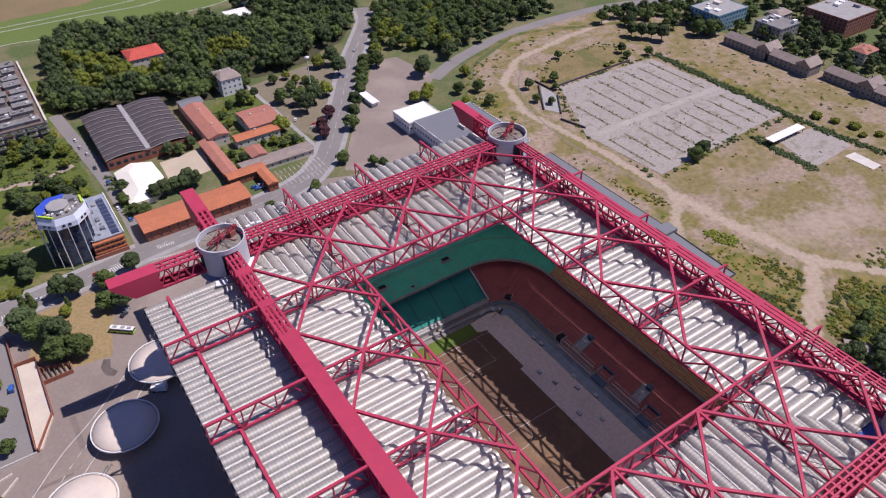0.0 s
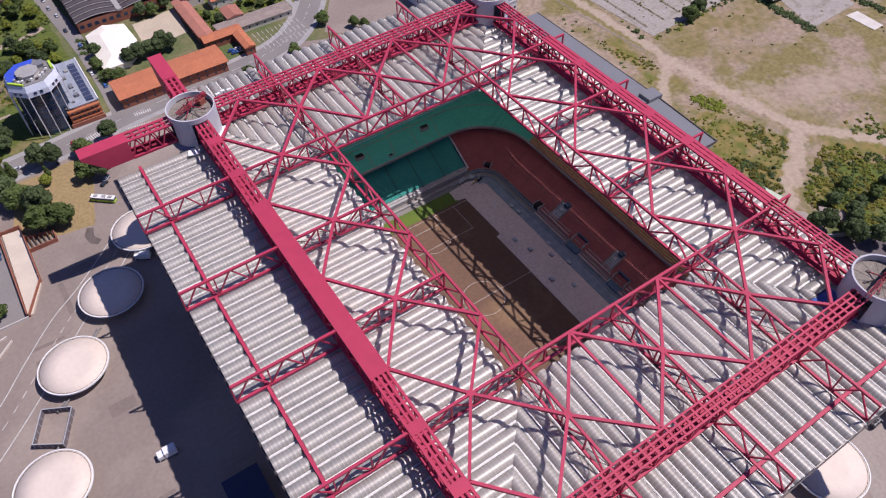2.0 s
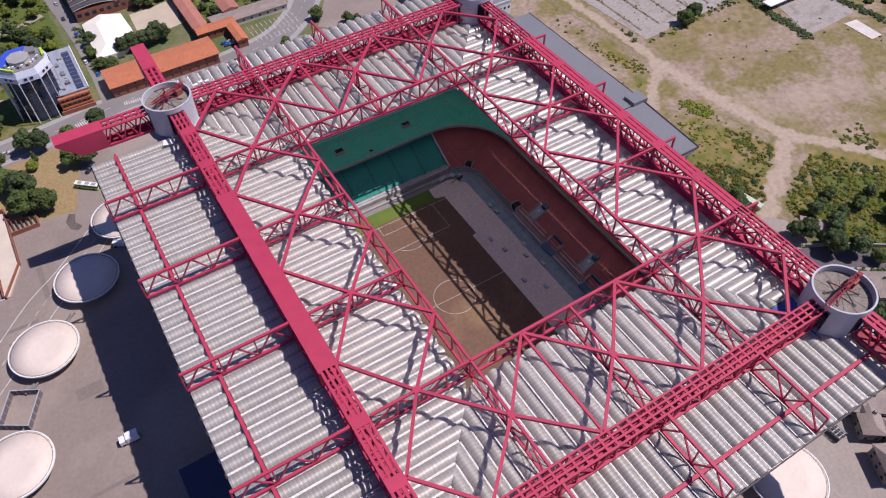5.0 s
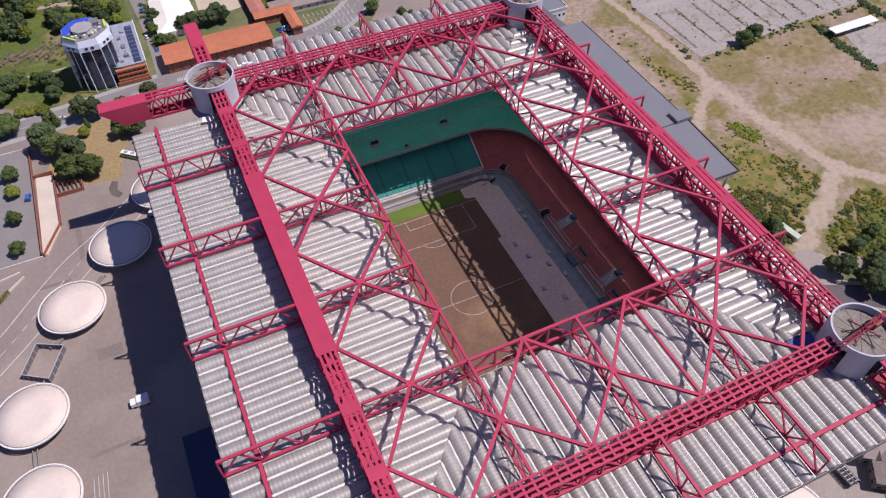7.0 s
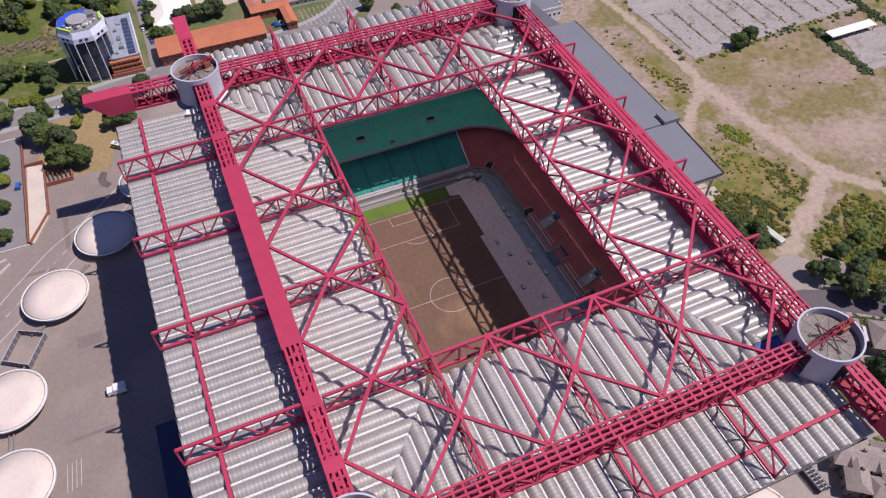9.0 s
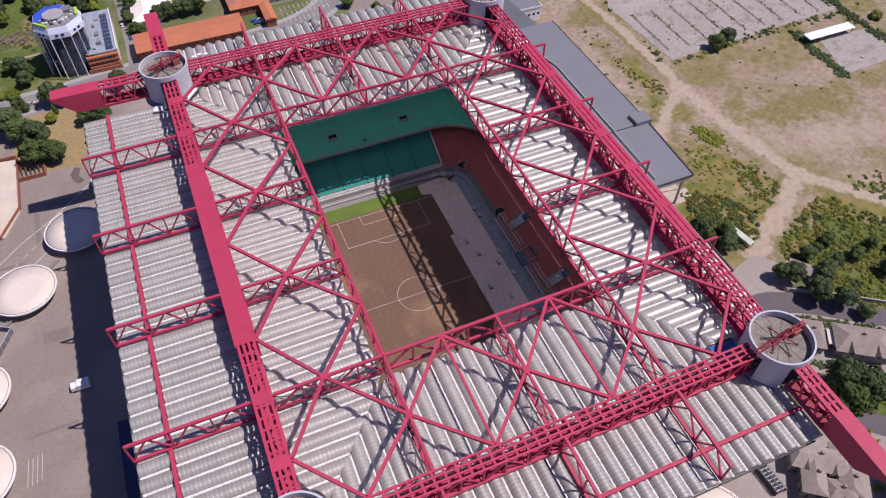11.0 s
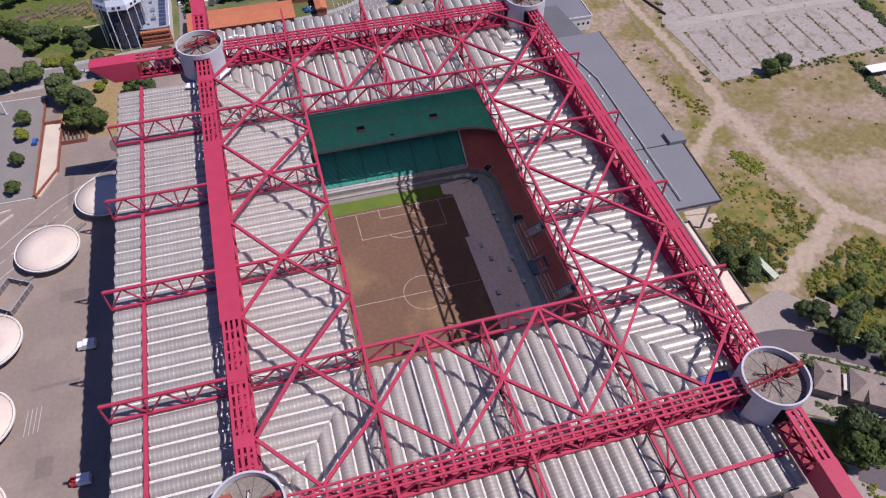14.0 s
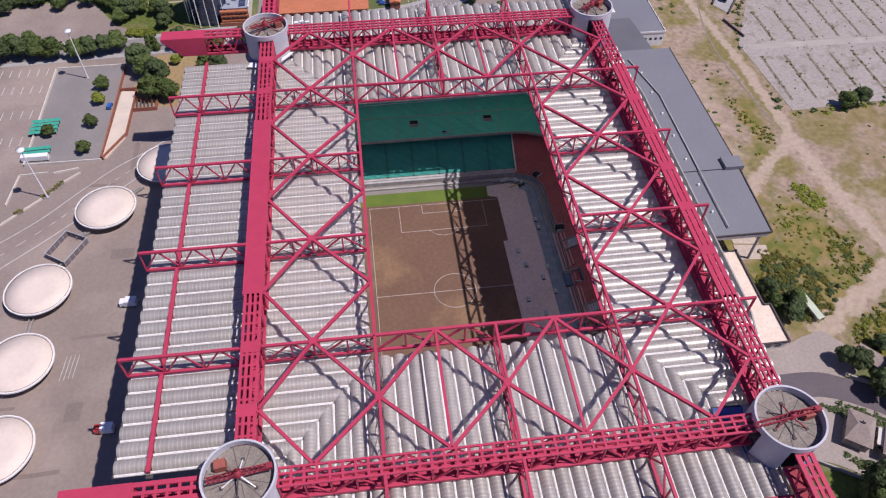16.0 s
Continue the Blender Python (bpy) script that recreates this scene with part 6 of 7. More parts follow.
for k in range(8):
    x, y = octo[k]
    x2, y2 = octo[(k + 1) % 8]
    part("rib", Mesh().beam((x, y, -0.3), (x, y, 25.6), 0.5), WHITE, office, "white steel rib")
    mx, my = (x + x2) / 2, (y + y2) / 2
    part("rib", Mesh().beam((mx, my, -0.3), (mx, my, 25.6), 0.35), WHITE, office, "white steel rib")
    part("strut", Mesh().beam((mx, my, 9.5), (oc[0] + (mx - oc[0]) * 0.84, oc[1] + (my - oc[1]) * 0.84, 9.5), 0.25), WHITE, office)
    for f in (0.36, 0.64):
        wx, wy = x + (x2 - x) * f, y + (y2 - y) * f
        wx, wy = oc[0] + (wx - oc[0]) * 0.985, oc[1] + (wy - oc[1]) * 0.985
        part("window", Mesh().beam((wx + (x2 - x) * 0.07, wy + (y2 - y) * 0.07, 27.2), (wx - (x2 - x) * 0.07, wy - (y2 - y) * 0.07, 27.2), 0.7, 1.2), GLASS, crown)
wing = thing("office_wing", "low office wing with pale roof and orange brick front", "office wing")
part("wall", Mesh().box(-110.5, -97.6, 221, 266, -0.3, 10.0), PLASTER, wing)
wr = part("roof", Mesh().box(-112.5, -97.2, 220.6, 266.4, 10.0, 10.4), mat("blue_grey_roofing", (0.32, 0.345, 0.40), 0.7, (0.24, 0.265, 0.31), 0.3), wing, "blue-grey roof")
part("roof_edge", Mesh().box(-97.5, -97.0, 220.6, 266.4, 10.4, 11.0), WHITE, wr)
part("panel_strip", Mesh().box(-103.0, -99.2, 222, 261, 10.5, 10.9), NAVY, wr, "long dark blue solar panels")
for k in range(9):
    part("panel_joint", Mesh().box(-103.1, -99.1, 226 + 4.2 * k, 226.2 + 4.2 * k, 10.9, 10.96), CONCRETE, wr)
for x, y, w, d, hh in ((-106.5, 240, 2.0, 4.0, 0.9), (-106.0, 230, 2.4, 2.5, 1.4), (-107.5, 249, 1.5, 2.0, 1.2), (-105.0, 256, 2.0, 2.5, 1.0), (-109.0, 225, 1.2, 1.2, 0.8), (-106.0, 235, 0.8, 0.8, 0.9)):
    part("roof_unit", Mesh().box(x - w / 2, x + w / 2, y - d / 2, y + d / 2, 10.4, 10.4 + hh), rnd.choice((SLATE, CONCRETE, STAIN_ROOF)), wr)
OBRICK = mat("orange_brick", (0.46, 0.17, 0.075), 0.8, (0.36, 0.12, 0.06), 0.6, 0.8, 1.5, 0.2)
front = part("brick_front", Mesh().box(-114.5, -97.7, 219.6, 221, -0.3, 9.2), OBRICK, wing, "orange brick front with balconies")
for fz in (2.6, 5.6, 8.4):
    part("balcony", Mesh().box(-114.2, -98.0, 218.6, 219.6, fz, fz + 0.9), OBRICK, front)
    for k in range(6):
        part("window", Mesh().box(-113.4 + 2.6 * k, -111.7 + 2.6 * k, 219.5, 219.65, fz - 1.6, fz - 0.1), GLASS, front)
part("base_wall", Mesh().box(-115.4, -97.4, 217.8, 218.6, -0.3, 2.2), BRICKM, wing)

# stadium annexes
ann = thing("annex", "long low annex with a slate-grey roof beside the stadium", "annex")
part("wall", Mesh().box(92, 132, 19, 136, -0.3, 19.2), PLASTER, ann)
part("canopy_fascia", Mesh().box(92, 136.6, 0.6, 1.2, 17.0, 19.2).box(136.0, 136.6, 1.2, 136, 17.0, 19.2), PLASTER, ann, "pale fascia under the roof edge")
for cx, cy in ((134.5, 2.5), (114, 2.5), (134.8, 20), (135, 60), (135, 100)):
    part("column", Mesh().lathe(cx, cy, [(0.6, -0.3), (0.6, 17.6)], 12), CONCRETE, ann)
part("roof", Mesh().prism([(90, 40.2), (138.8, 40.2), (138.2, 137), (90, 137)], 19.4, 20.6), SLATE, ann)
part("roof", Mesh().prism([(90, 0), (137.2, 0), (138.4, 39.8), (90, 39.8)], 19.2, 20.3), SLATE, ann)
edge = Mesh()
for a, b in (((137.3, -0.1), (138.9, 40)), ((138.9, 40), (138.3, 137.2)), ((90, -0.1), (137.3, -0.1))):
    edge.beam((*a, 20.4), (*b, 20.4), 0.5, 0.7)
part("roof_edge", edge, STEEL, ann, "dark metal roof edge")
part("roof_box", Mesh().box(131.5, 140.5, 39.2, 46.5, 17.0, 22.3), SLATE, ann)
part("lower_roof", Mesh().prism([(88, 137.6), (130.5, 137.6), (126.5, 172), (88, 172)], -0.3, 18.5), mat("dark_slate_roof", (0.13, 0.13, 0.145), 0.7, (0.11, 0.11, 0.12), 0.08), ann)
pipe = Mesh()
pp = [(112, 128, 21.2), (119, 96, 21.2), (119, 4, 21.2)]
for a, b in zip(pp, pp[1:]):
    pipe.beam(a, b, 0.5)
part("duct", pipe, CONCRETE, ann, "pale metal duct")
for k in range(7):
    part("roof_light", Mesh().lathe(115.5, 14 + 17 * k, [(0.5, 20.3), (0.5, 21.4), (0.01, 21.6)], 10), WHITE, ann)
low = thing("terrace_annex", "low annex with a pale terrace roof and dark edge", "annex")
part("wall", Mesh().prism([(100, -45), (130, -45), (130, -27), (127, -27), (127, 0), (100, 0)], -0.3, 4.5), PLASTER, low)
part("terrace", Mesh().prism([(99.7, -45.4), (130.5, -45.4), (130.5, -26.6), (127.5, -26.6), (127.5, 4), (99.7, 4)], 4.5, 4.8), mat("pale_terrace", (0.74, 0.62, 0.51), 0.85, (0.62, 0.50, 0.39), 0.2, 0.8, 0.8, 0.12), low)
rail = Mesh()
for a, b in (((100, -45.4), (130.5, -45.4)), ((130.5, -45.4), (130.5, -26.6)), ((127.5, -26.6), (127.5, 4)), ((127.5, -26.6), (130.5, -26.6))):
    rail.beam((*a, 5.1), (*b, 5.1), 0.6, 1.0)
part("kerb", rail, STEEL, low, "dark roof edge")
for k in range(6):
    part("window", Mesh().box(103 + 4.5 * k, 105.5 + 4.5 * k, -45.1, -44.9, 1.2, 3.0), GLASS, low)
slab = thing("yard_slab", "pale broken concrete slabs under the annex corner", "slab")
part("slab", Mesh().prism([(130, 2), (145, 1), (146, 9), (131, 11)], -0.3, 0.05), mat("pale_broken_slab", (0.50, 0.42, 0.34), 0.9, (0.38, 0.31, 0.25), 0.3, 0.9, 1.0, 0.2), slab)
part("slab", Mesh().prism([(131.5, 11.5), (143, 10.2), (143, 17), (131.5, 18)], -0.3, 0.0), bpy.data.materials["pale_broken_slab"], slab)
gs = thing("garden_shed", "long shed with a pale green sheet roof among shrubs", "shed")
part("wall", Mesh().prism([(146.4, -20.2), (148.6, -19.4), (151.6, -33.8), (149.4, -34.6)], -0.2, 2.4), PLASTER, gs)
part("roof", Mesh().prism([(146, -19.8), (149, -18.9), (152.1, -34.2), (149, -35.1)], 2.4, 2.8), mat("pale_green_sheet", (0.50, 0.56, 0.42), 0.7, (0.42, 0.47, 0.36), 0.3), gs)
house(-5.2, 5.2, -2.8, 2.8, 2.8, 1.0, "x", CONCRETE, GREYTILE, "low outbuilding with a grey sheet roof", "shed", 1, at=pose(161.6, -54.8, 0, 0, 0, -50))

# village houses
STONE = mat("grey_stone", (0.30, 0.27, 0.235), 0.9, (0.21, 0.19, 0.17), 0.4, 0.8, 1.5, 0.2)
V = -34.0
for cx, cy, w, d, h, rise, hipped, gables in ((156.3, -95.2, 20.5, 13.0, 4.4, 3.4, 5.0, 2), (140.2, -84.6, 8.5, 12.5, 4.4, 2.8, 3.0, 0), (177.0, -109.5, 19.5, 13.0, 4.4, 3.4, 5.0, 2),
                                              (197.5, -123.5, 20.0, 13.0, 4.4, 3.4, 5.0, 2), (218, -138, 20.0, 13.0, 4.4, 3.4, 5.0, 2)):
    house(-w / 2, w / 2, -d / 2, d / 2, h, rise, "x", STONE, GREYTILE, "stone house with a worn grey hipped roof and gables" if gables else "small stone house with a worn grey hipped roof", "house", 1, 3.5, 0.7, hipped, 1,
          at=pose(cx, cy, 0, 0, 0, V), dormers=gables)
for cx, cy, w, d in ((147.5, -88.6, 3.0, 7.0), (166.8, -102.3, 3.0, 8.0), (187.4, -116.2, 3.0, 8.0)):
    house(-w / 2, w / 2, -d / 2, d / 2, 3.0, 0.7, "y", STONE, PLASTER, "pale low link between two stone houses", "link", 1, 9.0, 0.2, at=pose(cx, cy, 0, 0, 0, V))
for x, y, w, d, h, rise, a, axis, dorm in ((104, -128.5, 19, 8.5, 5.6, 2.8, -36, "x", 2), (98.6, -131.5, 7.5, 15, 5.2, 2.5, -36, "y", 0), (109.5, -138, 7.0, 12, 5.0, 2.4, -36, "y", 0), (113.5, -131, 8.0, 9.0, 4.4, 2.2, 54, "x", 1),
                                          (103.5, -141, 9.0, 7.5, 4.6, 2.2, -36, "x", 1), (91, -148, 10, 12, 6, 3.0, -28, "x", 1), (126, -150, 13, 11, 6.5, 3.0, -36, "x", 1), (106, -158, 11, 11, 6, 3.0, -30, "x", 1), (120, -168, 12, 11, 6, 3.0, -34, "x", 1), (140, -162, 11, 12, 6.5, 3.0, -40, "x", 1)):
    house(-w / 2, w / 2, -d / 2, d / 2, h, rise, axis, STONE, GREYTILE, "old stone house with a patched brown-grey roof", "house", 2, 3.5, 0.7, 2.4, 1, at=pose(x, y, 0, 0, 0, a), dormers=dorm)
gantry = thing("stair_gantry", "dark steel stair gantry on the paving beside the stadium", "stairs")
for gx in (83.0, 85.2, 87.2):
    part("rail", Mesh().beam((gx, -119.5, 2.4), (gx + 0.6, -132.0, 2.4), 0.3, 0.4), CONCRETE if gx == 87.2 else STEEL, gantry)
part("tread_plate", Mesh().beam((85.1, -119.5, 1.5), (85.7, -132.0, 1.5), 4.0, 0.3), STEEL, gantry)
for k in range(9):
    part("rung", Mesh().box(83.0 + 0.07 * k, 87.2 + 0.07 * k, -120.2 - 1.4 * k, -119.9 - 1.4 * k, 2.2, 2.45), DULL_GREY, gantry)
for gx, gy in ((83.0, -119.7), (87.2, -119.7), (83.6, -131.8), (87.8, -131.8)):
    part("post", Mesh().box(gx - 0.2, gx + 0.2, gy - 0.2, gy + 0.2, -0.2, 2.4), STEEL, gantry)
for y0, y1, x, hh in ((178, 214, 401, 6.0), (142, 172, 400, 6.0), (95, 125, 408, 6.0), (58, 88, 406, 6.0)):
    house(x, x + 12, y0, y1, hh, 4.0, "y", STONE, GREYTILE, "long terraced stone house with a steep mauve-grey roof", "house", 2, 4.0, 0.5, 1.5, 2)
for y, x in ((175, 402), (138, 401), (90, 407)):
    house(-8, 8, -6, 6, 8.0, 5.0, "x", STONE, GREYTILE, "steep-gabled stone house between lower ranges", "house", 2, 4.0, 0.5, at=pose(x + 6, y, 0), chimneys=1)
flat_block(440, 466, 188, 214, 11, CONCRETE, STAIN_ROOF, "dark low block with a grey roof among trees", "apartment_block", 3, 4.0, 5, 15)
flat_block(412, 452, 232, 262, 15, mat("teal_panels", (0.25, 0.42, 0.48), 0.5, (0.20, 0.34, 0.40), 0.5), CONCRETE, "modern office block with teal panels", "office_block", 4, 4.0, 5, 5)
flat_block(490, 535, 160, 200, 16, BRICKM, CONCRETE, "brick apartment block with a pale flat roof", "apartment_block", 5, 4.0, 6, 6)
for k, (x, y) in enumerate(((470, 210), (455, 120), (500, 110), (470, 60), (540, 250), (560, 120), (520, 300), (600, 210))):
    house(x, x + 18, y, y + 14, 9, 3.0, "x", PLASTER, BROWNTILE if k % 2 else GREYTILE, "town house with a tiled hipped roof among trees", "house", 3, 4.0, 0.6, 4.0, 1)

# things beside the stadium's left flank
nav = thing("service_block", "low service block with a navy flat roof in the shade", "service block")
part("wall", Mesh().box(-126, -113, -62, -16, -0.2, 5.2), CONCRETE, nav)
part("roof", Mesh().box(-126.3, -112.7, -62.3, -15.7, 5.2, 5.7), NAVY, nav)
ramp = thing("walled_ramp", "pale ramp between rust-red wall panels", "ramp")
part("deck", Mesh().prism([(-165, 158), (-157, 157), (-157, 118), (-164, 103), (-166, 103)], -0.3, 0.6), mat("cream_ramp", (0.60, 0.52, 0.42), 0.85, (0.52, 0.45, 0.37), 0.15), ramp)
for a, b in (((-166.2, 182), (-166.2, 103)), ((-156.6, 158), (-156.6, 120)), ((-156.6, 120), (-165.5, 102.5)), ((-166, 158.5), (-156.6, 158.5)), ((-156.6, 150), (-144, 146)), ((-156.6, 140), (-144, 140)), ((-144, 146), (-144, 140))):
    part("wall_panel", Mesh().beam((*a, 1.0), (*b, 1.0), 0.35, 2.4), BRICKM, ramp)
for k in range(6):
    part("post", Mesh().beam((-154.5 + 2.0 * k, 141, 0.2), (-155 + 2.0 * k, 149, 2.0), 0.5), BARK, ramp)
wall = thing("car_park_wall", "low white wall round the raised car park", "wall", kind="structure")
for a, b in (((-205, 183), (-203.5, 102)), ((-203.5, 102), (-166, 102)), ((-205, 183), (-167, 183))):
    part("wall_run", Mesh().beam((*a, 0.5), (*b, 0.5), 0.4, 1.6), PLASTER, wall)
sheet("raised_car_park", [(-204.5, 182.6), (-167, 182.6), (-167, 102.4), (-203.3, 102.4)], -0.02, ROADM, "smooth dark asphalt inside the low wall", "car park")
for y0, n, dy in ((124, 4, 3.0), (108, 2, 3.0)):
    for k in range(n):
        st = thing("market_stall", "row stall with a teal awning on the car park", "stall", "market stalls")
        y = y0 + dy * k
        part("awning", Mesh().add([(-206, y, 2.2), (-192, y + 0.8, 2.2), (-192, y + 2.2, 2.9), (-206, y + 1.4, 2.9), (-192, y + 2.9, 2.1), (-206, y + 2.1, 2.1)], [(0, 1, 2, 3), (3, 2, 4, 5)]), mat("teal_awning", (0.04, 0.36, 0.26), 0.7, (0.03, 0.28, 0.2), 0.5) if k == 0 else bpy.data.materials["teal_awning"], st)
        for x in (-205, -193):
            part("leg", Mesh().box(x - 0.1, x + 0.1, y + 1, y + 1.2, 0, 2.4), STEEL, st)
st = thing("delivery_trailer", "long white trailer beside the stalls", "trailer")
part("body", Mesh().box(-205, -192, 104.5, 107.2, 0.7, 3.4), WHITE, st)
for x in (-203, -201, -194.5):
    part("wheel", Mesh().beam((x, 104.6, 0.45), (x, 107.1, 0.45), 0.9), TYRE, st)


for a, b in (((-204, 94.9), (-190.8, 95.6)), ((-187.9, 94.8), (-176.3, 97.2)), ((-205.4, 74.5), (-204, 94.9)), ((-204.7, 61.6), (-189.4, 77.5)), ((-181.6, 87.9), (-174.8, 94))):
    part("wall_run", Mesh().beam((*a, 0.25), (*b, 0.25), 0.45, 1.0), PLASTER, wall)
for a, b in (((-189.4, 77.5), (-185.5, 82.6)), ((-199.3, 68.2), (-196.6, 69.7)), ((-185, 83.6), (-181.6, 87.9))):
    pl = thing("planter", "low stone planter with yellow-green shrubs beside the road", "planter", "planters")
    part("trough", Mesh().beam((*a, 0.1), (*b, 0.1), 1.6, 0.7), CONCRETE, pl)
    tuft = Mesh()
    prnd = random.Random(int(a[0]))
    for k in range(5):
        f = (k + 0.5) / 5
        c = (a[0] + (b[0] - a[0]) * f, a[1] + (b[1] - a[1]) * f, 0.8)
        for q in range(26):
            d = Vector((prnd.gauss(0, 0.6), prnd.gauss(0, 0.6), prnd.uniform(-0.2, 0.6)))
            u = Vector((prnd.uniform(-1, 1), prnd.uniform(-1, 1), prnd.uniform(-0.6, 0.6))).normalized() * 0.3
            v = u.orthogonal() * 0.8
            p = Vector(c) + d
            tuft.add([p - u, p + v, p + u, p - v], [(0, 1, 2, 3)])
    part("shrub", tuft, LEAF[4], pl)
pv = thing("parked_van", "blue van parked beside the ramp", "van", at=pose(-169.2, 145.1, 0.0, 0, 0, 82))
part("body", Mesh().box(-2.4, 1.2, -0.95, 0.95, 0.4, 2.1), CARS[4], pv)
part("bonnet", Mesh().box(1.2, 2.3, -0.9, 0.9, 0.4, 1.2), CARS[4], pv)
part("windscreen", Mesh().add([(1.2, -0.85, 1.3), (1.9, -0.85, 1.2), (1.9, 0.85, 1.2), (1.2, 0.85, 1.3), (1.2, -0.8, 2.0), (1.2, 0.8, 2.0)], [(1, 2, 5, 4), (0, 1, 4), (2, 3, 5), (3, 2, 1, 0)]), GLASS, pv)
for wx in (-1.6, 1.5):
    for wy in (-0.9, 0.9):
        part("wheel", Mesh().beam((wx, wy - 0.12, 0.35), (wx, wy + 0.12, 0.35), 0.7), TYRE, pv)


def mast(x, y):
    t = thing("light_mast", "tall white floodlight mast with a round head", "light mast", "light masts", at=pose(x, y, -0.2))
    part("pole", Mesh().lathe(0, 0, [(0.45, 0), (0.22, 30)], 12), WHITE, t)
    part("head", Mesh().lathe(0, 0, [(0.3, 29.5), (1.7, 30.0), (1.9, 30.8), (0.01, 31.4)], 20), WHITE, t)
    part("base", Mesh().box(-0.9, 0.9, -0.9, 0.9, 0, 0.6), CONCRETE, t)


for p in ((-186, 173), (-187, 78), (69, 330), (-112, 610), (10, 640)):
    mast(*p)
kiosk = thing("kiosk", "small white kiosk beside the forecourt", "kiosk")
part("wall", Mesh().box(97, 102, 286, 298, -0.2, 3.0), WHITE, kiosk)
part("roof", Mesh().box(96.4, 102.8, 285, 311, 3.0, 3.4), WHITE, kiosk)
for y in (302, 310):
    part("post", Mesh().box(97, 97.3, y, y + 0.3, -0.2, 3.0), STEEL, kiosk)
FENCE = mat("mauve_mesh_fence", (0.20, 0.17, 0.18), 0.8, (0.14, 0.12, 0.13), 0.8)
gate = thing("turnstile_frame", "open grey steel frame between entrance canopies", "gate frame")
pts = [(-172.2, 52.1), (-162.2, 46.7), (-169.1, 33.0), (-178.7, 39.2)]
for a, b in zip(pts, pts[1:] + pts[:1]):
    part("rail", Mesh().beam((*a, 3.0), (*b, 3.0), 0.3, 0.25), DULL_GREY, gate)
    part("fence", Mesh().beam((*a, 1.4), (*b, 1.4), 0.14, 3.0), FENCE, gate)
    for q in range(5):
        px, py = a[0] + (b[0] - a[0]) * q / 5, a[1] + (b[1] - a[1]) * q / 5
        part("post", Mesh().beam((px, py, -0.2), (px, py, 3.2), 0.28), DULL_GREY, gate)
for a, b in (((-143, 79), (-147, 75)), ((-163, 52), (-167, 49)), ((-172, 34), (-175, 30)), ((-177, 5), (-177, -4))):
    w = thing("entry_rail", "grey steel barrier leading to a canopy", "barrier", "entry barriers")
    for o in (-0.8, 0.8):
        part("rail", Mesh().beam((a[0] + o, a[1], 1.0), (b[0] + o, b[1], 1.0), 0.15, 1.0), CONCRETE, w)
        part("leg", Mesh().beam((a[0] + o, a[1], -0.2), (a[0] + o, a[1], 1.2), 0.2), STEEL, w)
        part("leg", Mesh().beam((b[0] + o, b[1], -0.2), (b[0] + o, b[1], 1.2), 0.2), STEEL, w)


# ---- vehicles ----
def car(x, y, turn, paint, label):
    t = thing("car", label, "car", "parked cars", at=pose(x, y, -0.1, 0, 0, turn))
    body = [(-2.1, 0.35), (2.1, 0.35), (2.15, 0.75), (1.1, 0.95), (-1.9, 0.95), (-2.15, 0.7)]
    vs = [(a, s * 0.86, z) for s in (-1, 1) for a, z in body]
    part("body", Mesh().add(vs, [(5, 4, 3, 2, 1, 0), (6, 7, 8, 9, 10, 11)] + [(i, (i + 1) % 6, 6 + (i + 1) % 6, 6 + i) for i in range(6)]), paint, t)
    cab = [(-1.8, 0.95), (0.95, 0.95), (0.35, 1.45), (-1.35, 1.45)]
    vs = [(a, s * (0.8 if z < 1 else 0.66), z) for s in (-1, 1) for a, z in cab]
    part("cabin", Mesh().add(vs, [(3, 2, 1, 0), (4, 5, 6, 7)] + [(i, (i + 1) % 4, 4 + (i + 1) % 4, 4 + i) for i in range(4)]), GLASS, t)
    part("roof", Mesh().box(-1.3, 0.3, -0.66, 0.66, 1.45, 1.5), paint, t)
    for a in (-1.3, 1.35):
        for s in (-0.86, 0.86):
            part("wheel", Mesh().beam((a, s - 0.1, 0.32), (a, s + 0.1, 0.32), 0.62), TYRE, t)


NAMES = ("white", "silver", "black", "red", "blue")
rnd = random.Random(5)
for x, y, turn in ((-90, 295, 90), (-93, 317, 92), (-89, 272, 90), (-89.5, 246, 90), (-92.5, 262, 90), (-26, 325, 90), (-95, 350, 93), (-95.5, 362, 93), (-93, 338, 92),
                   (42, 301, 60), (48, 321, 10), (50, 288, 40), (47, 284, 40), (52, 285, 40), (-16, 236, 0), (-12, 236, 0), (-15, 233, 0), (-11, 233, 0), (133, 364, 58), (135, 384, 55),
                   (-118, 206, 5), (-114.5, 165.5, 30), (-112.5, 168.5, 35), (-137, 158, 80), (-148, 202, 3), (-190, 199, 3), (60, 285, 53), (104, 345, 53)):
    i = rnd.randrange(5)
    car(x, y, turn, CARS[i], "%s car parked on asphalt" % NAMES[i])


def van(x, y, turn, cab_paint, label):
    t = thing("box_van", label, "van", "delivery vans", at=pose(x, y, -0.15, 0, 0, turn))
    part("box", Mesh().box(-2.4, 0.9, -1.25, 1.25, 0.8, 3.2), WHITE, t, "white box body")
    part("cab", Mesh().box(1.0, 2.7, -1.1, 1.1, 0.5, 2.5), cab_paint, t)
    part("windscreen", Mesh().box(2.68, 2.76, -0.95, 0.95, 1.5, 2.4), GLASS, t)
    for a in (-1.6, 1.9):
        for s in (-1.0, 1.0):
            part("wheel", Mesh().beam((a, s - 0.15, 0.45), (a, s + 0.15, 0.45), 0.9), TYRE, t)
    t.matrix_basis = t.matrix_basis @ Matrix.Diagonal((1.35, 1.3, 1.2, 1))


van(-138.2, 8.6, 178, CARS[0], "white box van on the plaza at the shadow's edge")
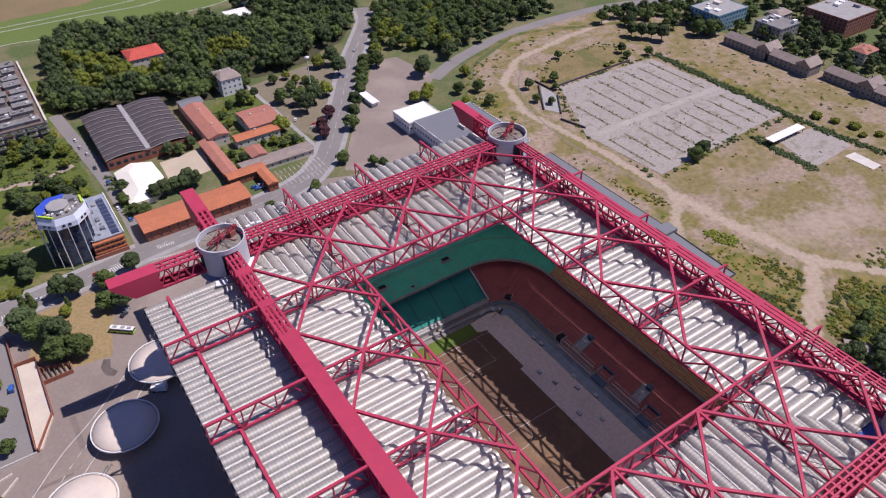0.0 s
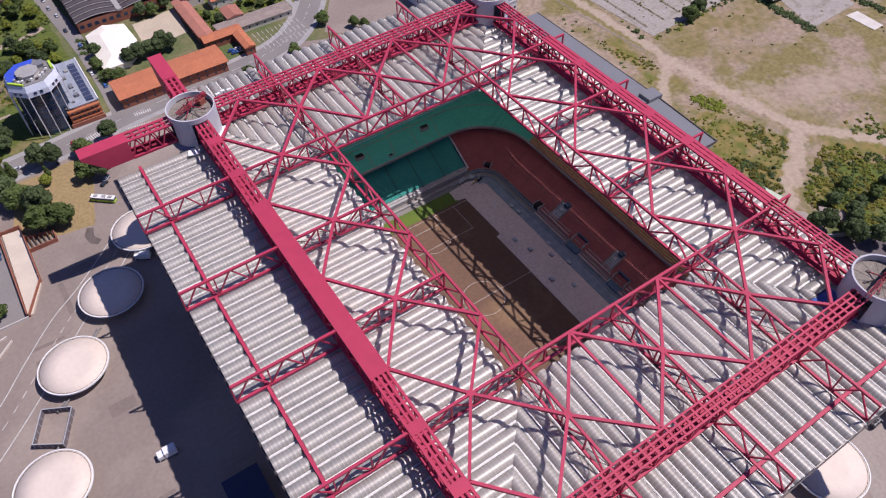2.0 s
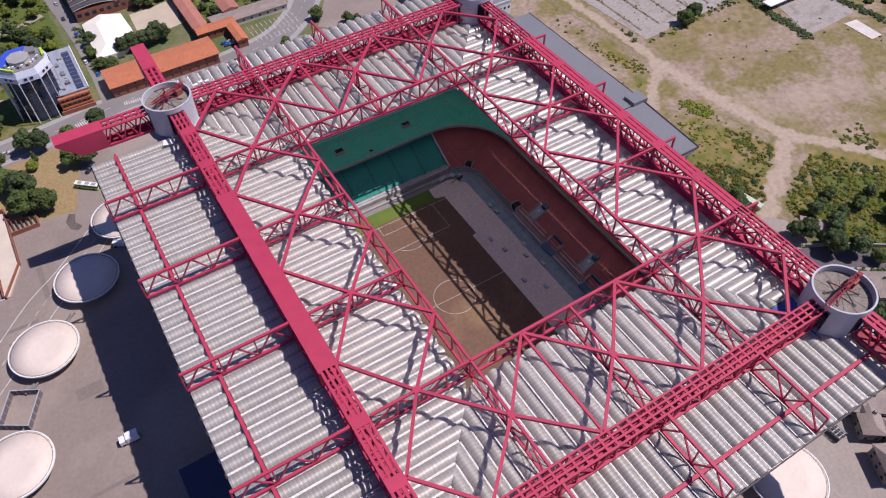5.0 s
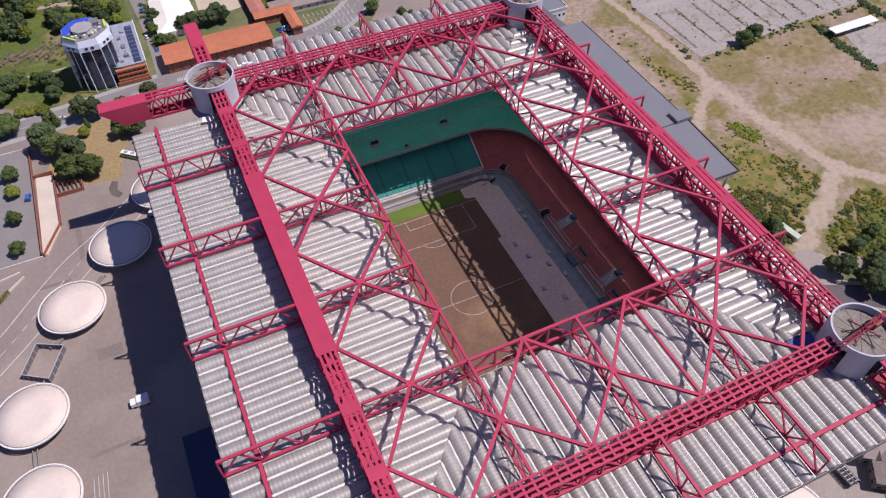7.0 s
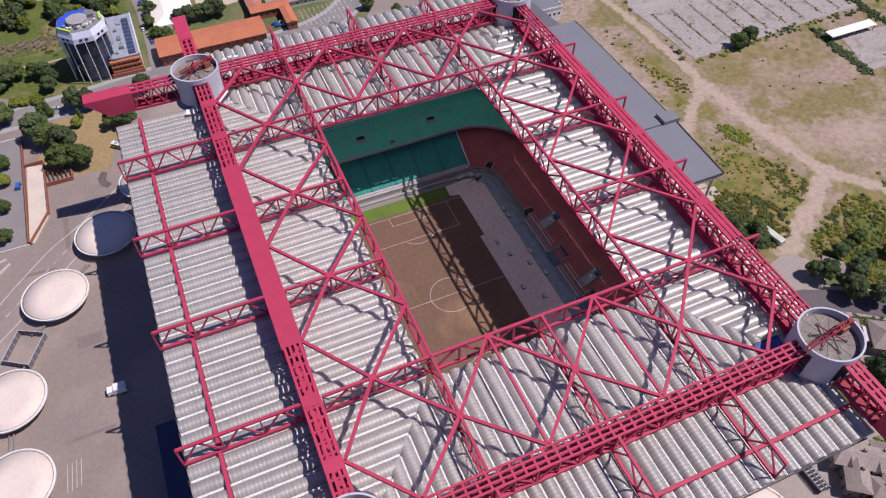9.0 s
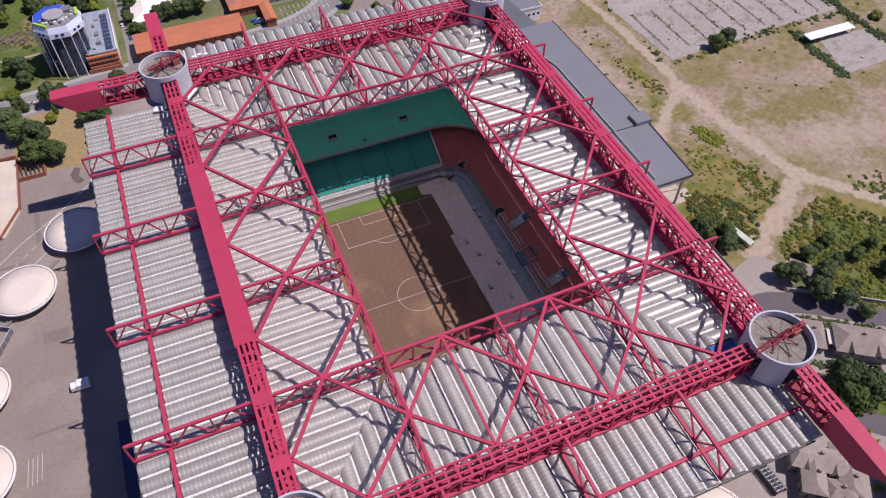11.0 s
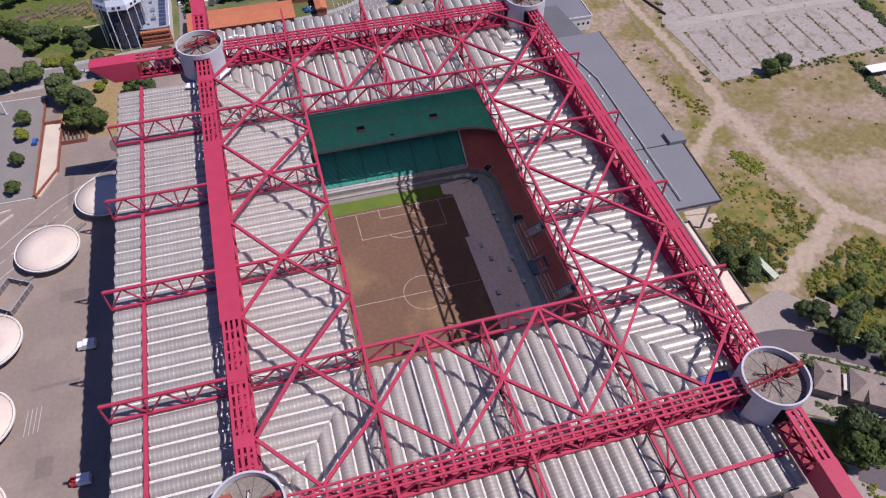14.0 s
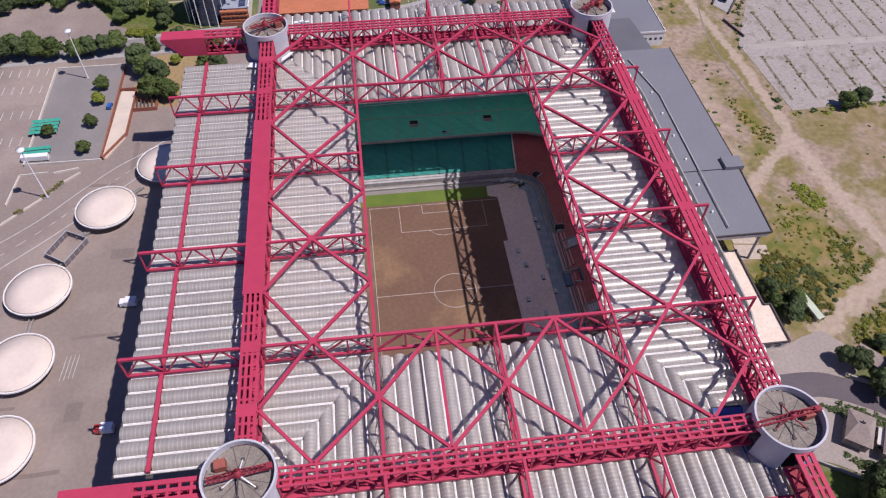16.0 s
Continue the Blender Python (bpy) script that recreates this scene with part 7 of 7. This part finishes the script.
van(-138.0, -49.6, 178, CARS[3], "red-cab box van on the plaza at the shadow's edge")
van(-114, 107, 150, CARS[0], "white box van parked in the stadium's shade")
bus = thing("bus", "white and lime green single-deck bus on the plaza", "bus", at=pose(-118, 154, -0.15, 0, 0, -41))
part("body", Mesh().box(-6, 6, -1.27, 1.27, 0.4, 1.5), LIME, bus, "lime green lower body")
part("window_band", Mesh().box(-5.95, 5.97, -1.22, 1.22, 1.5, 2.5), GLASS, bus)
part("roof", Mesh().box(-6, 6, -1.27, 1.27, 2.5, 3.0), WHITE, bus)
for k in (-3.5, 0.5, 3.8):
    part("roof_unit", Mesh().box(k - 1, k + 1, -0.7, 0.7, 3.0, 3.3), CONCRETE, bus)
for a in (-3.6, 3.6):
    for s in (-1.2, 1.2):
        part("wheel", Mesh().beam((a, s - 0.12, 0.48), (a, s + 0.12, 0.48), 0.95), TYRE, bus)


# ---- trees ----
def lobe(m, c, r, leaves, rnd, size=0.9, lift=0.0, core=1.0):
    """A knot of foliage: an uneven dark core and many small leaf clumps round it."""
    n = 6
    vs = [(c[0], c[1], c[2] - r[2] * 0.8)]
    for j in (0.3, 0.75):
        for i in range(n):
            a, p = math.tau * i / n, math.pi * j
            k = rnd.uniform(0.68, 0.9) * core
            vs.append((c[0] + r[0] * k * math.cos(a) * math.sin(p), c[1] + r[1] * k * math.sin(a) * math.sin(p), c[2] - r[2] * k * math.cos(p)))
    vs.append((c[0], c[1], c[2] + r[2] * 0.8))
    fs = [(0, 1 + (i + 1) % n, 1 + i) for i in range(n)] + [(1 + i, 1 + (i + 1) % n, 1 + n + (i + 1) % n, 1 + n + i) for i in range(n)] + [(1 + n + i, 1 + n + (i + 1) % n, 1 + 2 * n) for i in range(n)]
    m.add(vs, fs, True)
    for _ in range(leaves):
        d = Vector((rnd.gauss(0, 1), rnd.gauss(0, 1), rnd.gauss(0.25, 1))).normalized()
        q = Vector((c[0] + d.x * r[0], c[1] + d.y * r[1], c[2] + d.z * r[2])) * 1.0
        q += d * rnd.uniform(-0.25, 0.2)
        nrm = (d + Vector((rnd.uniform(-.7, .7), rnd.uniform(-.7, .7), rnd.uniform(-.3, .7) + lift))).normalized()
        s = nrm.orthogonal().normalized()
        u = nrm.cross(s)
        a = rnd.uniform(0, math.tau)
        s, u = s * math.cos(a) + u * math.sin(a), u * math.cos(a) - s * math.sin(a)
        w = size * rnd.uniform(0.5, 1.1)
        m.add([q - s * w - u * w * 0.5, q + s * w * 0.3 - u * w * 0.7, q + s * w + u * w * 0.3 + nrm * 0.15, q - s * w * 0.2 + u * w * 0.8], [(0, 1, 2, 3)])


def dome(m, x, y, h, r, leaves, rnd, size, slim=False):
    """A rounded crown: a heart of foliage with smaller knots round its sides and top."""
    if slim:
        for k in range(8):
            f = k / 7
            a = rnd.uniform(0, math.tau)
            rr = r * (0.75 - 0.42 * f) * rnd.uniform(0.85, 1.1)
            lobe(m, (x + 0.3 * r * math.cos(a) * (1 - f), y + 0.3 * r * math.sin(a) * (1 - f), h * (0.22 + 0.72 * f)), (rr, rr, rr * 1.1), leaves, rnd, size)
        return
    lobe(m, (x, y, h * 0.60), (r * 0.66, r * 0.66, h * 0.30), leaves * 2, rnd, size)
    n = rnd.randint(6, 8)
    turn = rnd.uniform(0, math.tau)
    for k in range(n):
        a = turn + math.tau * k / n + rnd.uniform(-0.3, 0.3)
        f, rr = r * rnd.uniform(0.48, 0.68), r * rnd.uniform(0.30, 0.44)
        lobe(m, (x + f * math.cos(a), y + f * math.sin(a), h * rnd.uniform(0.42, 0.62)), (rr, rr, rr * 0.9), leaves, rnd, size)
    for k in range(4):
        a = turn + math.tau * k / 4 + rnd.uniform(-0.5, 0.5)
        f, rr = r * rnd.uniform(0.15, 0.42), r * rnd.uniform(0.26, 0.40)
        lobe(m, (x + f * math.cos(a), y + f * math.sin(a), h * rnd.uniform(0.72, 0.86)), (rr, rr, rr * 0.85), leaves, rnd, size)


def crown_mesh(seed, height, radius, leaves, slim=False):
    m = Mesh()
    dome(m, 0, 0, height, radius, leaves, random.Random(seed), 0.62, slim)
    return m


def trunk_mesh(seed, height, radius):
    rnd = random.Random(seed)
    m = Mesh().lathe(0, 0, [(0.34, 0), (0.24, height * 0.3), (0.12, height * 0.7)], 8)
    for k in range(5):
        a = math.tau * k / 5 + rnd.uniform(-0.3, 0.3)
        m.beam((0, 0, height * rnd.uniform(0.25, 0.4)), (radius * 0.55 * math.cos(a), radius * 0.55 * math.sin(a), height * rnd.uniform(0.5, 0.7)), 0.16)
    return m


TREE_KINDS = {}


def tree(kind, x, y, scale=1.0, turn=0.0):
    h, r, leaf, slim, label = {"round": (9.5, 4.8, 0, False, "round leafy green tree on open ground"), "light": (8.5, 4.2, 1, False, "bright light-green tree with loose foliage"),
                               "deep": (11.0, 4.6, 2, False, "tall dark green tree with dense foliage"), "plum": (8.0, 3.8, 3, False, "dark plum-leaved tree beside the park"),
                               "slim": (11.0, 2.8, 0, True, "slim upright green tree beside the road"), "bush": (3.3, 3.6, 1, False, "low spreading green bush")}[kind]
    m = pose(x, y, -0.25, 0, 0, turn) @ Matrix.Diagonal((scale, scale, scale, 1))
    if kind not in TREE_KINDS:
        t = thing("bush" if kind == "bush" else "tree", label, "bush" if kind == "bush" else "tree", "trees and bushes")
        part("crown", crown_mesh(len(TREE_KINDS) + 11, h, r, 130, slim), LEAF[leaf], t)
        part("trunk", trunk_mesh(len(TREE_KINDS) + 5, h, r), BARK, t)
        t.matrix_basis = m
        TREE_KINDS[kind] = t
        return t
    c = copy_thing(TREE_KINDS[kind], pose(x, y, -0.25, 0, 0, turn))
    c.matrix_basis = m
    return c


rnd = random.Random(21)


def grove(points, kinds, lo=0.8, hi=1.2):
    for x, y in points:
        tree(rnd.choice(kinds), x, y, rnd.uniform(lo, hi), rnd.uniform(0, 360))


grove([(53, 365), (65, 367), (68, 356), (58.6, 345), (74, 352)], ("round", "light"), 0.75, 0.95)
grove([(45.4, 331.5), (72, 337), (31, 372), (21, 347)], ("round",), 1.1, 1.3)
grove([(54, 307), (56, 321), (65, 316)], ("round", "deep"), 1.4, 1.65)
grove([(78, 323), (95, 371), (28, 291)], ("light",), 1.3, 1.5)
grove([(102.5, 349), (107, 369), (31, 380)], ("deep",), 1.4, 1.6)
grove([(63.4, 290), (52, 278), (48, 267)], ("plum",), 1.2, 1.4)
grove([(113, 331), (100, 310), (86.6, 293), (78, 279), (69, 266), (107, 320), (120, 342), (126, 350)], ("round", "deep"), 1.0, 1.25)
grove([(43, 230), (14, 211), (-18, 203), (58, 216), (62, 210)], ("round",), 0.75, 1.05)
grove([(139, 355), (144, 364), (150, 374), (157, 388), (135, 346)], ("light", "round"), 1.1, 1.4)
grove([(155, 308), (160, 314)], ("deep",), 1.3, 1.5)
grove([(127, 275), (135, 272), (142, 280)], ("light",), 1.1, 1.4)
grove([(-48, 304), (-41, 303), (-32, 306)], ("deep", "round"), 0.8, 1.0)
grove([(-45, 259), (-52, 259), (-58, 260), (-64, 259), (-70, 258), (-49, 263)], ("deep",), 0.95, 1.15)
grove([(-85, 250), (-80, 246), (-85, 278), (-88, 264)], ("round", "deep"), 0.7, 0.9)
grove([(-7, 310), (-14, 278), (15, 289), (16, 278), (9, 280), (26, 343), (32, 352), (34, 377), (-1, 333), (4, 340), (10, 346), (0, 320), (-10, 268), (28, 270), (20, 272)], ("round", "light", "deep"), 0.5, 0.85)
grove([(-130, 354), (-118, 382), (-108, 371), (-106, 346), (-122, 340), (-118, 302), (-142, 303), (-137, 290), (-106, 295), (-106, 285), (-132, 398), (-108, 329), (-113, 392), (-150, 370), (-160, 340), (-128, 365)], ("light", "round"), 0.8, 1.3)
grove([(-152, 171), (-157, 178), (-144, 163), (-138, 149), (-147, 152)], ("deep", "round"), 1.35, 1.6)
grove([(-137, 197), (-130, 195), (-116, 193), (-101, 198), (-119, 174), (-112, 171)], ("round", "deep"), 1.1, 1.35)
tree("light", -138, 182, 0.75)
tree("slim", -151, 197, 0.9)
tree("slim", -136, 188, 0.6)
grove([(265, 272), (210, 243), (201, 223), (316, 250), (331, 234)], ("round", "deep"), 0.7, 0.95)
grove([(228, 246), (234, 242), (296, 240), (304, 238), (312, 240), (226, 230), (208, 214), (218, 250), (288, 238)], ("bush", "round"), 0.55, 0.9)
grove([(352, 262), (358, 256), (348, 270), (362, 248)], ("round", "deep"), 1.2, 1.5)
grove([(348, 90), (352, 78), (356, 66), (350, 56), (360, 50)], ("bush",), 0.8, 1.3)
grove([(404, 232), (396, 238)], ("round",), 1.4, 1.6)
grove([(240, 102), (232, 101)], ("deep", "round"), 0.9, 1.1)
grove([(184, 290), (162, 268), (156, 250), (170, 240), (176, 262)], ("light", "round"), 0.8, 1.1)
grove([(133.5, -17), (134, -24), (141.6, -28), (138, -32), (144, -24)], ("round", "deep"), 0.75, 0.95)
grove([(156.6, -70), (166, -63), (153.5, -57.5), (170, -60), (150, -54), (158.5, -66.5), (165.0, -76.0)], ("deep",), 0.85, 1.15)
grove([(170, -84), (168, -50), (176, -48), (184, -46), (178, -58), (190, -58), (200, -56), (210, -62), (196, -70)], ("deep", "round"), 0.6, 0.85)
grove([(134, -107), (140, -114), (131, -115)], ("round", "deep"), 1.45, 1.7)
grove([(133, -140), (150, -134), (160, -140), (170, -130)], ("light", "round"), 0.8, 1.1)


def inside(x, y, poly):
    hit, j = False, len(poly) - 1
    for i in range(len(poly)):
        (ax, ay), (bx, by) = poly[i], poly[j]
        if (ay > y) != (by > y) and x < (bx - ax) * (y - ay) / (by - ay) + ax:
            hit = not hit
        j = i
    return hit


def woods(name, poly, spacing, lo, hi, leaf, label, seed, leaves=46, keep=1.0, flat=1.0, zones=(), clear=()):
    """Foliage of many trees or shrubs that cannot be counted, in one mesh a shade."""
    rnd = random.Random(seed)
    xs, ys = [p[0] for p in poly], [p[1] for p in poly]
    ms = {k: Mesh() for k in (*leaf, *(z[1] for z in zones))}
    x = min(xs)
    while x < max(xs):
        y = min(ys)
        while y < max(ys):
            px, py = x + rnd.uniform(-0.45, 0.45) * spacing, y + rnd.uniform(-0.45, 0.45) * spacing
            if inside(px, py, poly) and rnd.random() < keep and not any(x0 < px < x1 and y0 < py < y1 for x0, x1, y0, y1 in clear):
                h = rnd.uniform(lo, hi)
                pick = rnd.choice(leaf)
                for zone, shade in zones:
                    if inside(px, py, zone) and rnd.random() < 0.85:
                        pick = shade
                m = ms[pick]
                if h > 4:
                    dome(m, px, py, h * rnd.uniform(0.9, 1.1), h * rnd.uniform(0.42, 0.56), leaves, rnd, 0.75)
                    m.beam((px, py, -0.3), (px, py, h * 0.5), 0.4)
                else:
                    for k in range(rnd.randint(3, 6)):
                        a, f, rr = rnd.uniform(0, math.tau), h * rnd.uniform(0.1, 1.0), h * rnd.uniform(0.14, 0.42)
                        lobe(m, (px + f * math.cos(a), py + f * math.sin(a), rr * rnd.uniform(0.1, 0.5) - 0.1), (rr * rnd.uniform(0.9, 1.6), rr * rnd.uniform(0.9, 1.6), rr * rnd.uniform(0.5, 0.95)), leaves, rnd, 0.46, 0.9, 0.85)
            y += spacing
        x += spacing
    for k, m in ms.items():
        if m.v:
            solid(name, m, LEAF[k], label, "trees" if hi > 4 else "shrubs", kind="stuff")


WOOD = [(-92, 487), (-75, 550), (-52, 560), (-13, 545), (23, 530), (58, 515), (97, 545), (185, 480), (164, 440), (134, 408), (70, 380), (35, 388), (4, 366), (-16, 378), (-32, 392), (-83, 390), (-98, 401), (-100, 443)]
# ground sheet under the crowns, their shade put into its dark colour
SHADED_FLOOR = mat("woodland_floor", (0.05, 0.055, 0.025), 0.95, (0.08, 0.075, 0.04), 0.1)
ragged(WOOD, -0.2, SHADED_FLOOR, "woodland_floor", "dark sheet under the woodland, tree shade in its colour", "ground", 2.0, 10.0)
woods("woodland", WOOD, 10.5, 12, 19, (0, 0, 2, 2, 2), "dense mixed woodland of dark and bright green crowns", 3, 24, zones=(([(-73, 490), (-49, 482), (-31, 460), (-40, 425), (-67, 417), (-80, 442)], 1), ([(-28, 450), (-12, 440), (-20, 404), (-36, 410)], 1), ([(20, 440), (60, 455), (64, 425), (24, 415)], 1)), clear=((-38, 2, 440, 482), (66, 96, 490, 526)))
woods("woodland", [(205, 470), (262, 428), (200, 336), (176, 356), (160, 372), (166, 404)], 10.0, 10, 15, (0, 1, 0, 2), "grove of broad green trees beside the road", 4)
woods("woodland", [(258, 428), (352, 356), (288, 352), (214, 330), (190, 322), (196, 340)], 10.0, 9, 14, (0, 2, 2), "dark green trees along the avenue", 5)
woods("woodland", [(350, 328), (470, 300), (480, 250), (452, 238), (405, 228), (380, 270), (340, 312)], 11.0, 8, 14, (0, 2), "trees between town buildings", 6, keep=0.7)
woods("woodland", [(424, 60), (425, 225), (640, 330), (680, 60)], 11.0, 8, 15, (0, 2, 2), "trees among the far town houses", 7, 16, 0.85, clear=((408, 456, 228, 266), (436, 470, 184, 218), (486, 540, 150, 204)))
woods("woodland", [(110, 550), (200, 485), (270, 435), (400, 350), (700, 340), (700, 800), (200, 800)], 17.0, 11, 17, (0, 2, 0, 1), "far woods behind the road", 8, 12, 0.8)
woods("woodland", [(-330, 236), (-330, 262), (-215, 268), (-196, 262), (-190, 250), (-215, 246)], 8.5, 8, 11, (0, 2), "row of dark green trees beside the lot", 9, keep=0.9)
woods("woodland", [(-330, 285), (-330, 470), (-156, 470), (-153, 375), (-104, 366), (-102, 350), (-150, 340), (-150, 284)], 8.5, 7, 12, (1, 0, 0, 2), "scattered trees on the overgrown plot", 10, keep=0.8)
woods("woodland", [(-150, 316), (-108, 310), (-106, 284), (-140, 282)], 8.0, 6, 10, (0, 2, 1), "scattered trees on the overgrown plot", 27, keep=0.75)
grove([(-183, 245), (-171, 234), (-176, 229), (-189, 251), (-178, 240), (-166, 240)], ("round", "deep", "round"), 1.0, 1.3)
grove([(-155, 236), (-147, 226), (-149, 220), (-150, 233)], ("round", "deep"), 0.9, 1.15)
grove([(-163, 214), (-157, 213), (-168, 215)], ("bush",), 0.9, 1.2)
grove([(-195, 193), (-187, 195), (-179, 197), (-173, 200), (-191, 199)], ("round", "deep"), 1.05, 1.3)
grove([(-246, 196), (-236, 195), (-226, 197), (-217, 196), (-208, 196), (-231, 201), (-221, 203), (-241, 203)], ("deep", "round", "round"), 1.25, 1.5)
tree("round", -175.4, 162.3, 0.88, 20)
tree("light", -175.0, 149.2, 0.88, 70)
tree("round", -175.5, 130.0, 0.78, 130)
tree("round", -175.3, 109.4, 0.78, 200)
tree("round", -196.0, 124.7, 0.75, 250)
tree("slim", -154.5, 197.0, 0.95, 30)
woods("hedge", [(334, 232), (339, 232), (338, 110), (337, 76), (343, 34), (339, 34), (333, 76), (333.5, 110)], 2.2, 2.6, 3.9, (2, 0, 2), "row of dark shrubs behind the car park", 11, 20)
woods("shrubs", [(200, 99), (204, 99), (250, 105), (290, 106), (335, 106), (335, 101), (290, 100), (250, 99), (202, 95)], 3.0, 1.2, 3.0, (0, 2, 1), "weeds along the edge of the car park", 23, 14, 0.6)
woods("shrubs", [(195, 103), (199, 103), (196, 165), (210, 205), (230, 235), (328, 233), (328, 230), (232, 231), (214, 204), (199, 165)], 3.0, 1.0, 3.0, (0, 2, 1), "weeds along the edge of the car park", 24, 14, 0.55)
woods("hedge", [(286, 97), (291, 97), (289, 50), (284, 50)], 2.4, 2.6, 3.8, (2,), "thick dark hedge beside the small yard", 12, 26)
woods("shrubs", [(178, 48), (190, 12), (187, -10), (160, -26), (140, -32), (136, -10), (150, 12), (165, 38)], 1.9, 0.2, 0.6, (4, 1, 4, 1), "thin olive weeds and grass tufts on the wasteland", 13, 9, 0.22)
woods("shrubs", [(140, 6), (152, 3), (163, -7), (167, -17), (159, -29), (147, -36), (137, -30), (138, -14)], 2.3, 1.2, 3.4, (0, 4, 0, 4, 2), "dense dark green scrub round the shed", 29, 18, 0.8)
woods("shrubs", [(128, -8), (136, -7), (137, -22), (131, -20)], 2.0, 0.8, 2.2, (4, 1, 0), "olive shrubs beside the terrace", 30, 16, 0.7)
woods("shrubs", [(181, 17), (190, 6), (191, -9), (178, -16), (171, -8), (174, 6)], 2.4, 0.7, 2.4, (4, 1, 4, 0), "bright olive scrub beside the track", 31, 14, 0.75)
woods("shrubs", [(174, 45), (181, 45), (186, 33), (181, 27), (176, 34)], 1.8, 1.2, 3.0, (1,), "bright green thicket beside the track", 32, 18, 0.85)
woods("shrubs", [(162, 34), (172, 30), (170, 12), (158, 14)], 2.2, 0.6, 1.8, (1, 4, 1), "low olive scrub on the wasteland", 33, 12, 0.5)
woods("shrubs", [(176, 92), (182, 90), (184, 76), (177, 74), (170, 92), (168, 118), (173, 118)], 2.0, 0.4, 1.5, (4, 1, 4), "olive weeds on the bank", 34, 10, 0.7)
woods("shrubs", [(190, -25), (206, -22), (216, -38), (256, -82), (212, -102), (176, -80), (160, -57), (157, -47), (171, -34)], 2.6, 1.0, 3.6, (4, 0, 4, 1), "dense green shrubs on the wasteland", 14, 18, 0.8)
woods("shrubs", [(228, -14), (245, -19), (243, -37), (236, -45), (227, -38), (222, -25)], 3.0, 0.6, 2.0, (1, 4, 0), "scattered green shrubs on the wasteland", 25, 14, 0.6)
woods("shrubs", [(205, 98), (290, 98), (330, 20), (300, 30), (230, 50)], 7.0, 0.3, 0.9, (1, 0), "thin dry weeds on the wasteland", 26, 8, 0.2)
woods("shrubs", [(180, 165), (178, 100), (180, 76), (166, 53), (150, 61), (150, 120), (160, 150)], 5.0, 0.6, 1.8, (1, 0), "low dry shrubs beside the track", 15, 12, 0.25)
woods("shrubs", [(345, 110), (395, 60), (415, 180), (385, 290), (330, 290), (345, 240)], 5.0, 0.4, 1.5, (1, 0), "low shrubs on the dry bank", 16, 10, 0.22)
woods("shrubs", [(-150, 250), (-116, 268), (-104, 270), (-100, 360), (-150, 366)], 4.4, 1.2, 3.9, (1, 0, 0), "shrubs on the overgrown plot", 17, 14, 0.65)
ragged([(-8, 296), (6, 296), (34, 324), (34, 366), (8, 366), (-8, 352)], -0.19, LUSH, "villa_garden", "green villa garden with clipped hedges", "garden", 0.5)
ragged([(-22, 262), (34, 262), (34, 286), (-8, 286), (-20, 297)], -0.19, LUSH, "villa_garden", "green garden behind the long shed", "garden", 0.5)
for gx0, gx1, gy0, gy1 in ((-6, 5, 300, 309), (-6, 5, 312, 321), (-6, 5, 324, 333), (-6, 5, 336, 345), (8, 20, 328, 338), (8, 20, 342, 352)):
    woods("hedge", [(gx0, gy0), (gx1, gy0), (gx1, gy0 + 1.6), (gx0 + 1.6, gy0 + 1.6), (gx0 + 1.6, gy1 - 1.6), (gx1, gy1 - 1.6), (gx1, gy1), (gx0, gy1)], 1.4, 1.2, 1.8, (0,), "clipped green hedge round a garden bed", int(gy0), 10, 0.95)
woods("shrubs", [(-18, 264), (34, 264), (34, 285), (-6, 285), (-18, 296)], 3.4, 1.5, 3.9, (0, 2, 1), "dense shrubs in the garden", 18, 18, 0.6)
woods("shrubs", [(-90, 246), (-86, 246), (-86, 306), (-90, 306)], 3.0, 2.0, 3.9, (0, 2), "shrubs along the side street", 28, 18, 0.8)
woods("shrubs", [(160, 255), (190, 300), (300, 328), (300, 314), (215, 287), (185, 245), (175, 205), (160, 200)], 5.0, 0.8, 2.4, (1, 0), "shrubs along the dusty track", 19, 12, 0.35)
woods("shrubs", [(226, 262), (262, 280), (318, 276), (336, 252), (330, 246), (305, 268), (262, 268), (232, 250)], 4.0, 0.8, 2.4, (1, 0, 2), "shrubs round the dry oval", 20, 12, 0.4)
woods("shrubs", [(120, -100), (146, -114), (200, -170), (112, -190)], 6.0, 1.0, 3.5, (0, 1), "garden shrubs beside the lane", 22, 14, 0.5)
woods("hedge", [(130, -70.5), (146, -74.5), (158, -82), (190, -105), (191, -107.5), (157, -85), (145, -77.5), (130, -73.5)], 1.6, 1.2, 2.4, (2, 0, 2), "dark hedge between the lane and the stone houses", 35, 12, 0.85)
woods("hedge", [(132, -91), (150, -103.5), (172, -119), (171, -121.5), (148, -106), (131, -93.5)], 1.6, 1.0, 2.0, (2, 0, 4), "dark hedge before the stone houses", 36, 12, 0.85)
